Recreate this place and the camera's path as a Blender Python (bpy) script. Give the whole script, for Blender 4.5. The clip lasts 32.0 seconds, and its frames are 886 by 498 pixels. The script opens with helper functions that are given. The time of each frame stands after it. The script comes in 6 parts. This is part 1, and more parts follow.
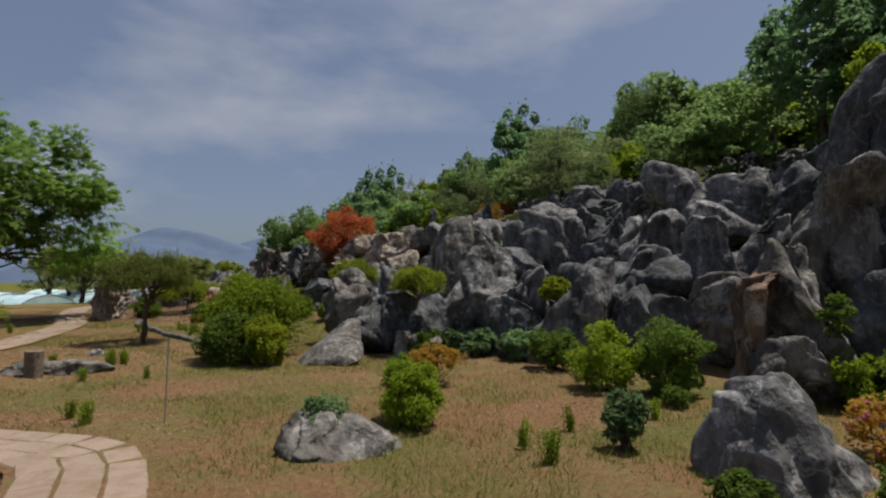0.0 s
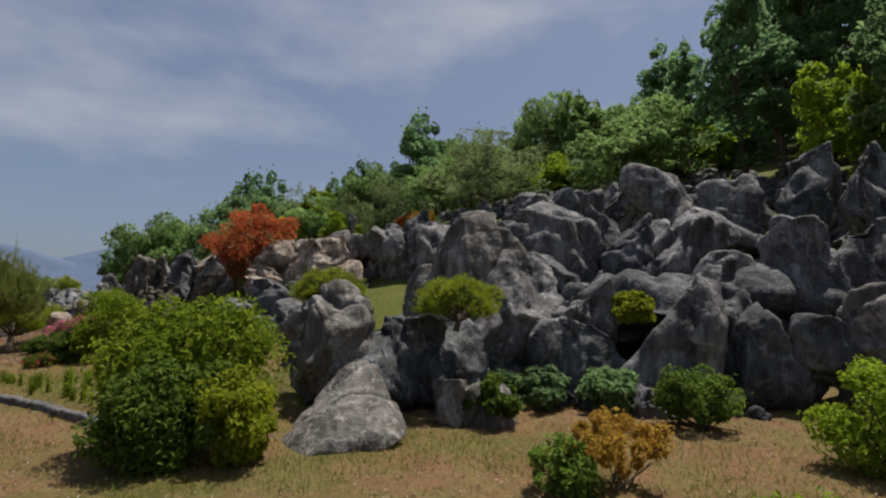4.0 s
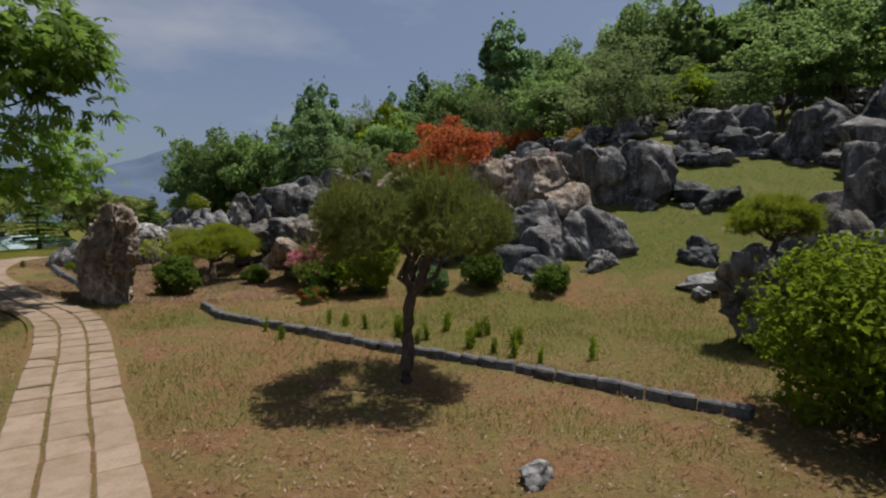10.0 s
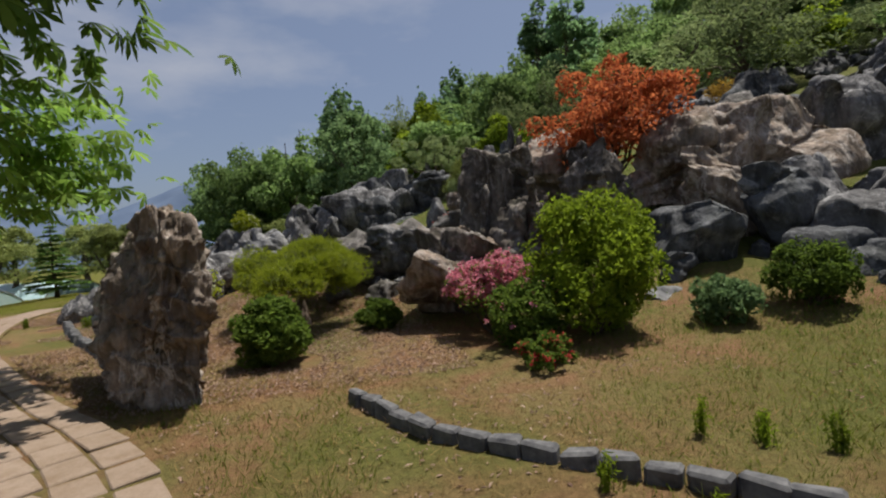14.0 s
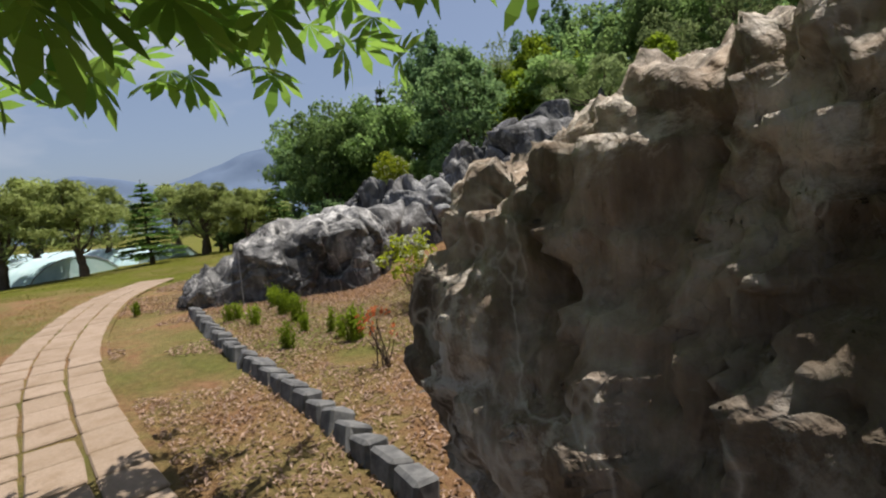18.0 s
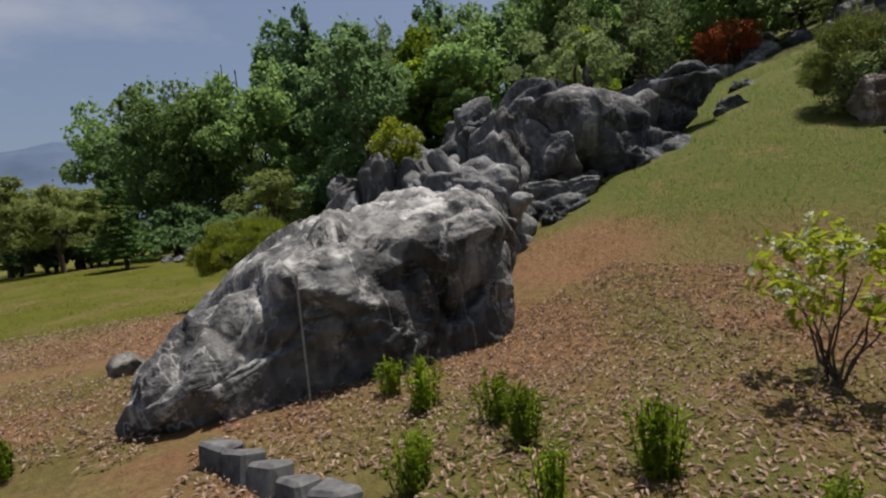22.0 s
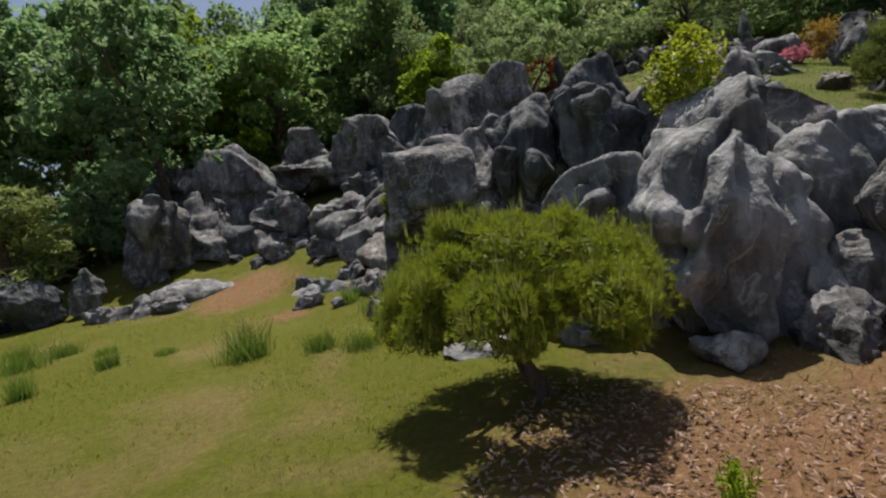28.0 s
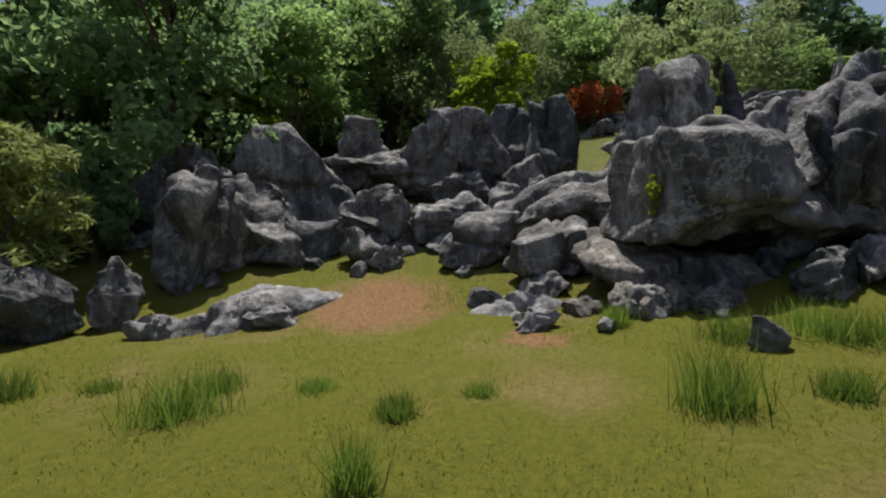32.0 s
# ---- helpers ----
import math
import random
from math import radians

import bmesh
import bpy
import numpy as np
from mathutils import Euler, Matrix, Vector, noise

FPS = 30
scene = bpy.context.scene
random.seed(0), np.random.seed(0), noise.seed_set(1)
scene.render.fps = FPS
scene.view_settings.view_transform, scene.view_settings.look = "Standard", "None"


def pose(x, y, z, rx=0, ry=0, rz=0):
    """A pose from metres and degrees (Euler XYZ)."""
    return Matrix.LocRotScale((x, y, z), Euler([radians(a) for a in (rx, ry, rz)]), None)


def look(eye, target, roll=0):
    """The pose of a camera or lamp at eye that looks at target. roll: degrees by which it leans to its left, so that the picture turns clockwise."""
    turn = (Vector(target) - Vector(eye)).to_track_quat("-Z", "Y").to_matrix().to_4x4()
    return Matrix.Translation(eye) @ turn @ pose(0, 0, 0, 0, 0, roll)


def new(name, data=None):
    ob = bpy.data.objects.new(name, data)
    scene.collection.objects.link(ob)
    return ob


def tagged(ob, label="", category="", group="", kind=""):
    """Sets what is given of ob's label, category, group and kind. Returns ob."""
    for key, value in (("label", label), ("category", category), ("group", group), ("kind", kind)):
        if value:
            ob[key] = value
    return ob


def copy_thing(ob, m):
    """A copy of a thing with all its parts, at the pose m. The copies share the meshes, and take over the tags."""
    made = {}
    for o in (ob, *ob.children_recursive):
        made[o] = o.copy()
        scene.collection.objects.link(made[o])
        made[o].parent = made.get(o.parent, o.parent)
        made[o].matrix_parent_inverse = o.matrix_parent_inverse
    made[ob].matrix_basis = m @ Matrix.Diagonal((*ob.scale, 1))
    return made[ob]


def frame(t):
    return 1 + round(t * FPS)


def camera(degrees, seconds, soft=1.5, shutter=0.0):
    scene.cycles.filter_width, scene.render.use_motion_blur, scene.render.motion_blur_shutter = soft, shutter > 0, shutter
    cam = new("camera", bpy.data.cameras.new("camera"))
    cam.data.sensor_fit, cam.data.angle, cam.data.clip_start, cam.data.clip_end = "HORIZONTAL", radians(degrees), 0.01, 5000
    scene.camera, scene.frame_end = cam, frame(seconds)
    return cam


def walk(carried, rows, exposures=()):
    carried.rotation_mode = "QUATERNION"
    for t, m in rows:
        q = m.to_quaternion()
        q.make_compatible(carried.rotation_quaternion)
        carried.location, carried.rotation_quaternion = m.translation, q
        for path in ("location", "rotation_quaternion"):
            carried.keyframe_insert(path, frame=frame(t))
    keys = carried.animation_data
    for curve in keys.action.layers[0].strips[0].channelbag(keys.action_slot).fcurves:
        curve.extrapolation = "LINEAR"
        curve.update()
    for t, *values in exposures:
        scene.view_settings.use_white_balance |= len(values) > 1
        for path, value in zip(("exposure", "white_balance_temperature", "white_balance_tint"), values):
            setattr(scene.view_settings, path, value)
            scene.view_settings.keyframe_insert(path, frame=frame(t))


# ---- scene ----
cam = camera(83.4, 32.0, 2.2)
METRES, EYE, TILT, LEAN, TURN = 50.0, 1.5, 0.0, 0.0, 0.0
ROWS = [
    (0.0, 0.0, 0.0, 0.0, -0.03, 3.49, -0.48),
    (0.5, -0.0052, 0.0131, -0.0003, -8.46, 2.58, 0.0),
    (1.0, -0.0112, 0.0255, -0.0008, -16.94, 1.65, 1.01),
    (1.5, -0.0166, 0.0373, -0.0005, -28.68, 0.83, 0.07),
    (2.0, -0.0222, 0.0472, -0.0003, -33.99, 1.56, -0.65),
    (2.5, -0.0301, 0.0591, 0.0, -36.26, 3.48, -0.46),
    (3.0, -0.039, 0.0711, 0.0002, -33.81, 4.83, -0.03),
    (3.5, -0.0499, 0.084, -0.0001, -24.03, 5.39, -0.2),
    (4.0, -0.0621, 0.0932, -0.0005, -15.36, 5.59, 0.09),
    (4.5, -0.0775, 0.0978, -0.0003, -7.01, 5.57, 0.62),
    (6.5, -0.1392, 0.0956, 0.0015, -3.08, 0.12, 5.03),
    (7.0, -0.1528, 0.1, 0.0017, -8.72, -1.8, 5.22),
    (7.5, -0.1639, 0.1058, 0.0025, -13.46, -2.55, 6.02),
    (8.0, -0.1746, 0.116, 0.0025, -16.0, -2.87, 6.27),
    (8.5, -0.1822, 0.1278, 0.0021, -16.92, -2.9, 4.51),
    (9.0, -0.188, 0.1426, 0.0019, -16.81, -2.63, 2.2),
    (9.5, -0.1919, 0.1568, 0.0017, -16.2, -2.45, 0.22),
    (10.0, -0.1974, 0.172, 0.0018, -15.05, -3.35, -0.8),
    (10.5, -0.2026, 0.1848, 0.0011, -14.34, -4.31, 0.42),
    (11.0, -0.208, 0.2005, 0.0012, -15.09, -3.41, 2.45),
    (11.5, -0.2117, 0.2149, 0.0009, -16.79, -2.38, 3.98),
    (12.0, -0.2176, 0.2325, -0.0002, -18.29, -2.15, 4.12),
    (12.5, -0.2235, 0.2486, -0.001, -18.4, -1.91, 3.84),
    (13.0, -0.2303, 0.2651, -0.0021, -16.71, -1.79, 3.08),
    (13.5, -0.2372, 0.2808, -0.0029, -14.9, -1.86, 3.76),
    (15.5, -0.2647, 0.3423, -0.0042, -8.81, -3.32, 5.5),
    (16.0, -0.2728, 0.357, -0.0051, -6.38, -3.89, 5.18),
    (16.5, -0.282, 0.3712, -0.0056, -4.73, -4.47, 2.98),
    (17.0, -0.2922, 0.3839, -0.0052, -4.1, -4.9, 3.36),
    (17.5, -0.2998, 0.3965, -0.0051, -4.27, -5.18, 4.69),
    (18.0, -0.3079, 0.4103, -0.0052, -7.23, -5.81, 5.28),
    (18.5, -0.3159, 0.4254, -0.0054, -12.07, -5.92, 5.55),
    (19.0, -0.3231, 0.4368, -0.0055, -16.76, -5.23, 5.73),
    (19.5, -0.3315, 0.4507, -0.0052, -21.03, -4.11, 5.38),
    (20.0, -0.3392, 0.4639, -0.0053, -23.94, -3.28, 4.93),
    (20.5, -0.348, 0.4784, -0.0057, -25.6, -3.14, 4.86),
    (21.0, -0.3564, 0.4923, -0.0057, -26.3, -3.77, 5.22),
    (21.5, -0.3651, 0.5055, -0.0062, -26.82, -5.82, 5.43),
    (22.0, -0.3729, 0.5184, -0.0058, -27.19, -6.49, 5.1),
    (22.5, -0.3818, 0.5312, -0.0052, -29.6, -6.65, 4.8),
    (23.0, -0.3892, 0.5448, -0.005, -34.02, -6.91, 5.96),
    (23.5, -0.396, 0.5585, -0.0044, -37.94, -7.25, 7.71),
    (24.0, -0.4014, 0.573, -0.0046, -42.14, -7.51, 7.5),
    (24.5, -0.4057, 0.5861, -0.0045, -45.46, -7.65, 6.56),
    (25.0, -0.4117, 0.601, -0.0047, -47.72, -7.69, 6.15),
    (25.5, -0.4163, 0.6154, -0.0048, -49.12, -7.43, 5.57),
    (26.0, -0.4211, 0.6311, -0.0049, -50.66, -7.25, 6.02),
    (26.5, -0.4243, 0.6446, -0.0056, -52.38, -7.04, 7.02),
    (28.5, -0.4248, 0.7098, -0.0078, -66.05, -4.61, 6.47),
    (29.0, -0.4248, 0.7256, -0.0088, -69.42, -3.94, 5.48),
    (29.5, -0.4232, 0.7401, -0.01, -72.79, -3.67, 4.1),
    (30.0, -0.4226, 0.7574, -0.011, -74.08, -2.81, 2.97),
    (30.5, -0.4193, 0.7746, -0.0123, -72.98, -2.49, 2.53),
    (31.0, -0.4175, 0.7902, -0.0134, -72.06, -2.07, 2.67),
    (31.5, -0.4173, 0.8072, -0.0143, -71.75, -1.75, 1.8),
    (32.0, -0.4179, 0.822, -0.0147, -72.85, -1.61, 2.03),
]
walk(cam, [(t, pose(0, 0, EYE, TILT, LEAN, TURN) @ pose(METRES * x, METRES * y, METRES * z, 90 + pitch, roll, yaw)) for t, x, y, z, yaw, pitch, roll in ROWS], [(0.0, 0.11), (1.0, 0.35), (2.0, 0.61), (3.0, 0.51), (4.0, 0.25), (8.0, 0.11), (11.0, 0.15), (13.0, 0.28), (16.0, 0.43), (17.0, 0.63), (19.0, 0.64), (20.0, 0.39), (21.0, 0.39), (22.0, 0.24), (25.0, 0.33), (29.0, 0.49), (32.0, 0.55)])

# ---- light ----
SUN = Vector((0.30, 0.11, 0.945)).normalized()
world = bpy.data.worlds.new("sky")
scene.world = world
world.use_nodes = True


def sky_nodes(nt):
    """Clear sky with soft drifting clouds that thin out upwards."""
    nt.nodes.clear()
    N, L = nt.nodes.new, nt.links.new
    out, bg = N("ShaderNodeOutputWorld"), N("ShaderNodeBackground")
    sky = N("ShaderNodeTexSky")
    sky.sky_type, sky.sun_disc = "NISHITA", False
    sky.sun_elevation = math.asin(SUN.z)
    sky.sun_rotation = math.atan2(SUN.x, SUN.y)
    sky.air_density, sky.dust_density, sky.ozone_density = 1.0, 2.2, 1.5
    co, mp = N("ShaderNodeTexCoord"), N("ShaderNodeMapping")
    mp.inputs["Scale"].default_value = (1.0, 1.0, 2.6)
    mp.inputs["Location"].default_value = (0.35, 0.2, 0.0)
    n1 = N("ShaderNodeTexNoise")
    n1.inputs["Scale"].default_value, n1.inputs["Detail"].default_value, n1.inputs["Roughness"].default_value = 2.1, 6, 0.52
    ramp = N("ShaderNodeValToRGB")
    ramp.color_ramp.elements[0].position, ramp.color_ramp.elements[1].position = 0.49, 0.74
    ramp.color_ramp.elements[1].color = (0.75, 0.75, 0.75, 1)
    mix = N("ShaderNodeMix")
    mix.data_type = "RGBA"
    mix.inputs["B"].default_value = (6.2, 6.3, 6.9, 1)
    haze = N("ShaderNodeMix")
    haze.data_type, haze.inputs["Factor"].default_value = "RGBA", 0.42
    haze.inputs["B"].default_value = (3.0, 3.6, 5.4, 1)
    L(co.outputs["Generated"], mp.inputs["Vector"])
    L(mp.outputs["Vector"], n1.inputs["Vector"])
    L(n1.outputs["Fac"], ramp.inputs["Fac"])
    L(sky.outputs["Color"], haze.inputs["A"])
    L(haze.outputs["Result"], mix.inputs["A"])
    L(ramp.outputs["Color"], mix.inputs["Factor"])
    L(mix.outputs["Result"], bg.inputs["Color"])
    bg.inputs["Strength"].default_value = 0.068
    L(bg.outputs["Background"], out.inputs["Surface"])


sky_nodes(world.node_tree)
sun = new("sun", bpy.data.lights.new("sun", "SUN"))
sun.data.energy, sun.data.angle, sun.data.color = 5.0, radians(0.6), (1.0, 0.95, 0.87)
sun.matrix_world = look(SUN * 50, (0, 0, 0))

# ---- materials ----


def material(name, rough=0.8, spec=0.3):
    m = bpy.data.materials.new(name)
    m.use_nodes = True
    nt = m.node_tree
    b = nt.nodes["Principled BSDF"]
    b.inputs["Roughness"].default_value = rough
    b.inputs["Specular IOR Level"].default_value = spec
    return m, nt, b


def coords(nt, kind="Object", scale=(1, 1, 1), loc=(0, 0, 0)):
    co, mp = nt.nodes.new("ShaderNodeTexCoord"), nt.nodes.new("ShaderNodeMapping")
    mp.inputs["Scale"].default_value, mp.inputs["Location"].default_value = scale, loc
    nt.links.new(co.outputs[kind], mp.inputs["Vector"])
    return mp.outputs["Vector"]


def place_coords(nt, scale=(1, 1, 1)):
    g, mp = nt.nodes.new("ShaderNodeNewGeometry"), nt.nodes.new("ShaderNodeMapping")
    mp.inputs["Scale"].default_value = scale
    nt.links.new(g.outputs["Position"], mp.inputs["Vector"])
    return mp.outputs["Vector"]


def noise_tex(nt, vec, scale, detail=6.0, rough=0.6, dist=0.0):
    n = nt.nodes.new("ShaderNodeTexNoise")
    n.inputs["Scale"].default_value, n.inputs["Detail"].default_value = scale, detail
    n.inputs["Roughness"].default_value, n.inputs["Distortion"].default_value = rough, dist
    nt.links.new(vec, n.inputs["Vector"])
    return n.outputs["Fac"]


def ramp_of(nt, fac, stops):
    r = nt.nodes.new("ShaderNodeValToRGB")
    e = r.color_ramp.elements
    while len(e) < len(stops):
        e.new(0.5)
    for el, (p, c) in zip(e, stops):
        el.position, el.color = p, (*c, 1) if len(c) == 3 else c
    nt.links.new(fac, r.inputs["Fac"])
    return r.outputs["Color"]


def blend(nt, fac, a, b, how="MIX"):
    m = nt.nodes.new("ShaderNodeMix")
    m.data_type, m.blend_type = "RGBA", how
    for sock, v in (("Factor", fac), ("A", a), ("B", b)):
        if isinstance(v, (int, float)):
            m.inputs[sock].default_value = v
        elif isinstance(v, tuple):
            m.inputs[sock].default_value = (*v, 1)
        else:
            nt.links.new(v, m.inputs[sock])
    return m.outputs["Result"]


def bumped(nt, b, height, strength, dist, after=None):
    n = nt.nodes.new("ShaderNodeBump")
    n.inputs["Strength"].default_value, n.inputs["Distance"].default_value = strength, dist
    nt.links.new(height, n.inputs["Height"])
    if after is not None:
        nt.links.new(after, n.inputs["Normal"])
    nt.links.new(n.outputs["Normal"], b.inputs["Normal"])
    return n.outputs["Normal"]


def grey(v):
    return (v, v, v)


def rock_material(name, dark, mid, light, lichen, moss=0.0, streak=1.0, worn=0.0, rills=0.38, high=(), vein=0.5):
    """Weathered limestone: darker runnel and fold hollows, paler ribs, lichen blotches, fine grain."""
    m, nt, b = material(name, 0.86, 0.25)
    p = place_coords(nt)
    ps = place_coords(nt, (1, 1, 0.22))
    broad = noise_tex(nt, p, 0.7, 7, 0.62, 0.3)
    runs = noise_tex(nt, ps, 3.2, 5, 0.58, 0.35)
    fine = noise_tex(nt, p, 22, 4, 0.6)
    veins = noise_tex(nt, p, 4.5, 6, 0.62, 0.25)
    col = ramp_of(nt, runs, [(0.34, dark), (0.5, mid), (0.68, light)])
    col = blend(nt, ramp_of(nt, broad, [(0.36, grey(0)), (0.66, grey(0.75))]), col, ramp_of(nt, veins, [(0.38, mid), (0.62, light)]))
    blotch = ramp_of(nt, noise_tex(nt, p, 2.4, 10, 0.75, 0.5), [(0.545, grey(0)), (0.62, grey(0.85))])
    col = blend(nt, blotch, col, lichen)
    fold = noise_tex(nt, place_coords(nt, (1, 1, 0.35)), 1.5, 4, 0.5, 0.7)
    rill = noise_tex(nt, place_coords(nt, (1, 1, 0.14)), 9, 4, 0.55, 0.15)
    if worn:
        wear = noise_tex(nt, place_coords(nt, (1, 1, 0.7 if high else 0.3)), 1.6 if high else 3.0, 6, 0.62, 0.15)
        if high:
            # sunlit back and shaded flanks put into the colour: paler with height
            sep, lit_top, add = nt.nodes.new("ShaderNodeSeparateXYZ"), nt.nodes.new("ShaderNodeMapRange"), nt.nodes.new("ShaderNodeMath")
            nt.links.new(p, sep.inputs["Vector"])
            nt.links.new(sep.outputs["Z"], lit_top.inputs["Value"])
            lit_top.inputs["From Min"].default_value, lit_top.inputs["From Max"].default_value = high
            lit_top.inputs["To Min"].default_value, lit_top.inputs["To Max"].default_value = -0.11, 0.07
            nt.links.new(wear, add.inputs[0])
            nt.links.new(lit_top.outputs["Result"], add.inputs[1])
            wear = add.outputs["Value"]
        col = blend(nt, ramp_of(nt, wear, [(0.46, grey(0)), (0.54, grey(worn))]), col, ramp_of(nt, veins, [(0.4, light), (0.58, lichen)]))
    # rill and fold noise darkens the colour where the bump lies low
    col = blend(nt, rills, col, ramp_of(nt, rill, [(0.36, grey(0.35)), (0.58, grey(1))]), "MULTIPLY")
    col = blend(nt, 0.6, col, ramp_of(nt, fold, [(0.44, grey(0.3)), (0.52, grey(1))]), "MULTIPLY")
    if moss:
        col = blend(nt, ramp_of(nt, noise_tex(nt, p, 1.7, 8, 0.7), [(0.5, grey(0)), (0.68, grey(moss))]), col, (0.07, 0.075, 0.025))
    if vein:
        line = ramp_of(nt, noise_tex(nt, place_coords(nt, (1, 0.6, 0.5)), 1.1, 5, 0.6, 0.3), [(0.49, grey(0)), (0.5, grey(vein)), (0.51, grey(0))])
        col = blend(nt, line, col, lichen)
    nt.links.new(blend(nt, 0.22, col, ramp_of(nt, fine, [(0.3, grey(0.25)), (0.7, grey(1))]), "MULTIPLY"), b.inputs["Base Color"])
    edge = ramp_of(nt, noise_tex(nt, place_coords(nt, (1, 1, 0.6)), 1.9, 3, 0.5, 0.2), [(0.3, grey(0)), (0.5, grey(1)), (0.7, grey(0))])
    nick = ramp_of(nt, noise_tex(nt, p, 7.5, 3, 0.5, 0.15), [(0.3, grey(0)), (0.5, grey(1)), (0.7, grey(0))])
    na = bumped(nt, b, edge, 0.4, 0.06)
    nb = bumped(nt, b, nick, 0.4, 0.02, na)
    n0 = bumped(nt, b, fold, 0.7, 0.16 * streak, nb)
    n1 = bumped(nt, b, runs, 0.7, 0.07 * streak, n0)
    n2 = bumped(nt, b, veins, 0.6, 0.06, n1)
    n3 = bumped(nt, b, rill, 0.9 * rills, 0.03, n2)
    chips = nt.nodes.new("ShaderNodeTexVoronoi")
    chips.feature = "F1"
    chips.inputs["Scale"].default_value = 6.0
    warp = blend(nt, 0.35, p, nt.nodes[fold.node.name].outputs["Color"], "ADD")
    nt.links.new(warp, chips.inputs["Vector"])
    n4 = bumped(nt, b, chips.outputs["Distance"], 0.35, 0.03, n3)
    bumped(nt, b, fine, 0.4, 0.006, n4)
    return m


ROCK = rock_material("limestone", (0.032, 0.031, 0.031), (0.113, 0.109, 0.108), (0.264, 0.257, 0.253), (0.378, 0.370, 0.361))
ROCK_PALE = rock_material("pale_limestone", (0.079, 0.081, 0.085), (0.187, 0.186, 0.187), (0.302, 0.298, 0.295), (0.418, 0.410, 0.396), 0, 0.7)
# darker, bluer limestone: the cliff's shade is put into its colour
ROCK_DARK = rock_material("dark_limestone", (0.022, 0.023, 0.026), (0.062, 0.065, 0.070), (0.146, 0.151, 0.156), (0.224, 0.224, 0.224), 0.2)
# worn patches, plus sunlight on top and flank shade held in the colours
ROCK_WORN_LIT = rock_material("worn_lit_limestone", (0.025, 0.025, 0.028), (0.078, 0.077, 0.080), (0.273, 0.266, 0.261), (0.546, 0.528, 0.506), 0, 0.4, 0.9, 0.25, (0.35, 1.2))
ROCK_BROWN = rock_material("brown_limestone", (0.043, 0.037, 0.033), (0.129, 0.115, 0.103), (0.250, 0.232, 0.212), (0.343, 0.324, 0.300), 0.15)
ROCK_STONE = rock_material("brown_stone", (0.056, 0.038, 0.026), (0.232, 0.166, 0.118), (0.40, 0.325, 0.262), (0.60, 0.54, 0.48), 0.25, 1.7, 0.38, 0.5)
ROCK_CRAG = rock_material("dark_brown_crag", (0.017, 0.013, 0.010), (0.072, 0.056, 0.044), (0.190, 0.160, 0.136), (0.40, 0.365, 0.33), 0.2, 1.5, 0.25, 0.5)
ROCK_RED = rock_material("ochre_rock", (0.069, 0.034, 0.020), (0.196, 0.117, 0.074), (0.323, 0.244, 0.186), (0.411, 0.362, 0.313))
ROCKS = {"grey": ROCK, "pale": ROCK_PALE, "dark": ROCK_DARK, "brown": ROCK_BROWN, "red": ROCK_RED, "worn": ROCK_WORN_LIT, "stone": ROCK_STONE, "crag": ROCK_CRAG}
ROCK_WORDS = {
    "grey": "weathered grey limestone boulder with dark runnels",
    "pale": "pale grey limestone boulder with white veins",
    "dark": "dark limestone boulder with smooth fluted sides",
    "brown": "brownish layered rock with rough broken ledges",
    "crag": "dark brown craggy rock with ledges and pale edges",
    "stone": "dark brown craggy rock with pale weathered edges",
    "worn": "grey limestone rock with worn patches, coloured sunlit-pale towards its top",
    "red": "ochre and red-brown crumbling rock on the bank",
}


def leaf_material(name, a, b_, through_light=0.58, rough=0.6):
    m, nt, b = material(name, rough, 0.12)
    g, oi = nt.nodes.new("ShaderNodeNewGeometry"), nt.nodes.new("ShaderNodeObjectInfo")
    col = ramp_of(nt, g.outputs["Random Per Island"], [(0.0, a), (1.0, b_)])
    hsv = nt.nodes.new("ShaderNodeHueSaturation")
    r1 = nt.nodes.new("ShaderNodeMapRange")
    r1.inputs["To Min"].default_value, r1.inputs["To Max"].default_value = 0.72, 1.25
    nt.links.new(oi.outputs["Random"], r1.inputs["Value"])
    nt.links.new(r1.outputs["Result"], hsv.inputs["Value"])
    nt.links.new(col, hsv.inputs["Color"])
    c = hsv.outputs["Color"]
    nt.links.new(c, b.inputs["Base Color"])
    t = nt.nodes.new("ShaderNodeBsdfTranslucent")
    nt.links.new(c, t.inputs["Color"])
    mx = nt.nodes.new("ShaderNodeMixShader")
    mx.inputs["Fac"].default_value = through_light
    nt.links.new(b.outputs["BSDF"], mx.inputs[1])
    nt.links.new(t.outputs["BSDF"], mx.inputs[2])
    nt.links.new(mx.outputs["Shader"], nt.nodes["Material Output"].inputs["Surface"])
    return m


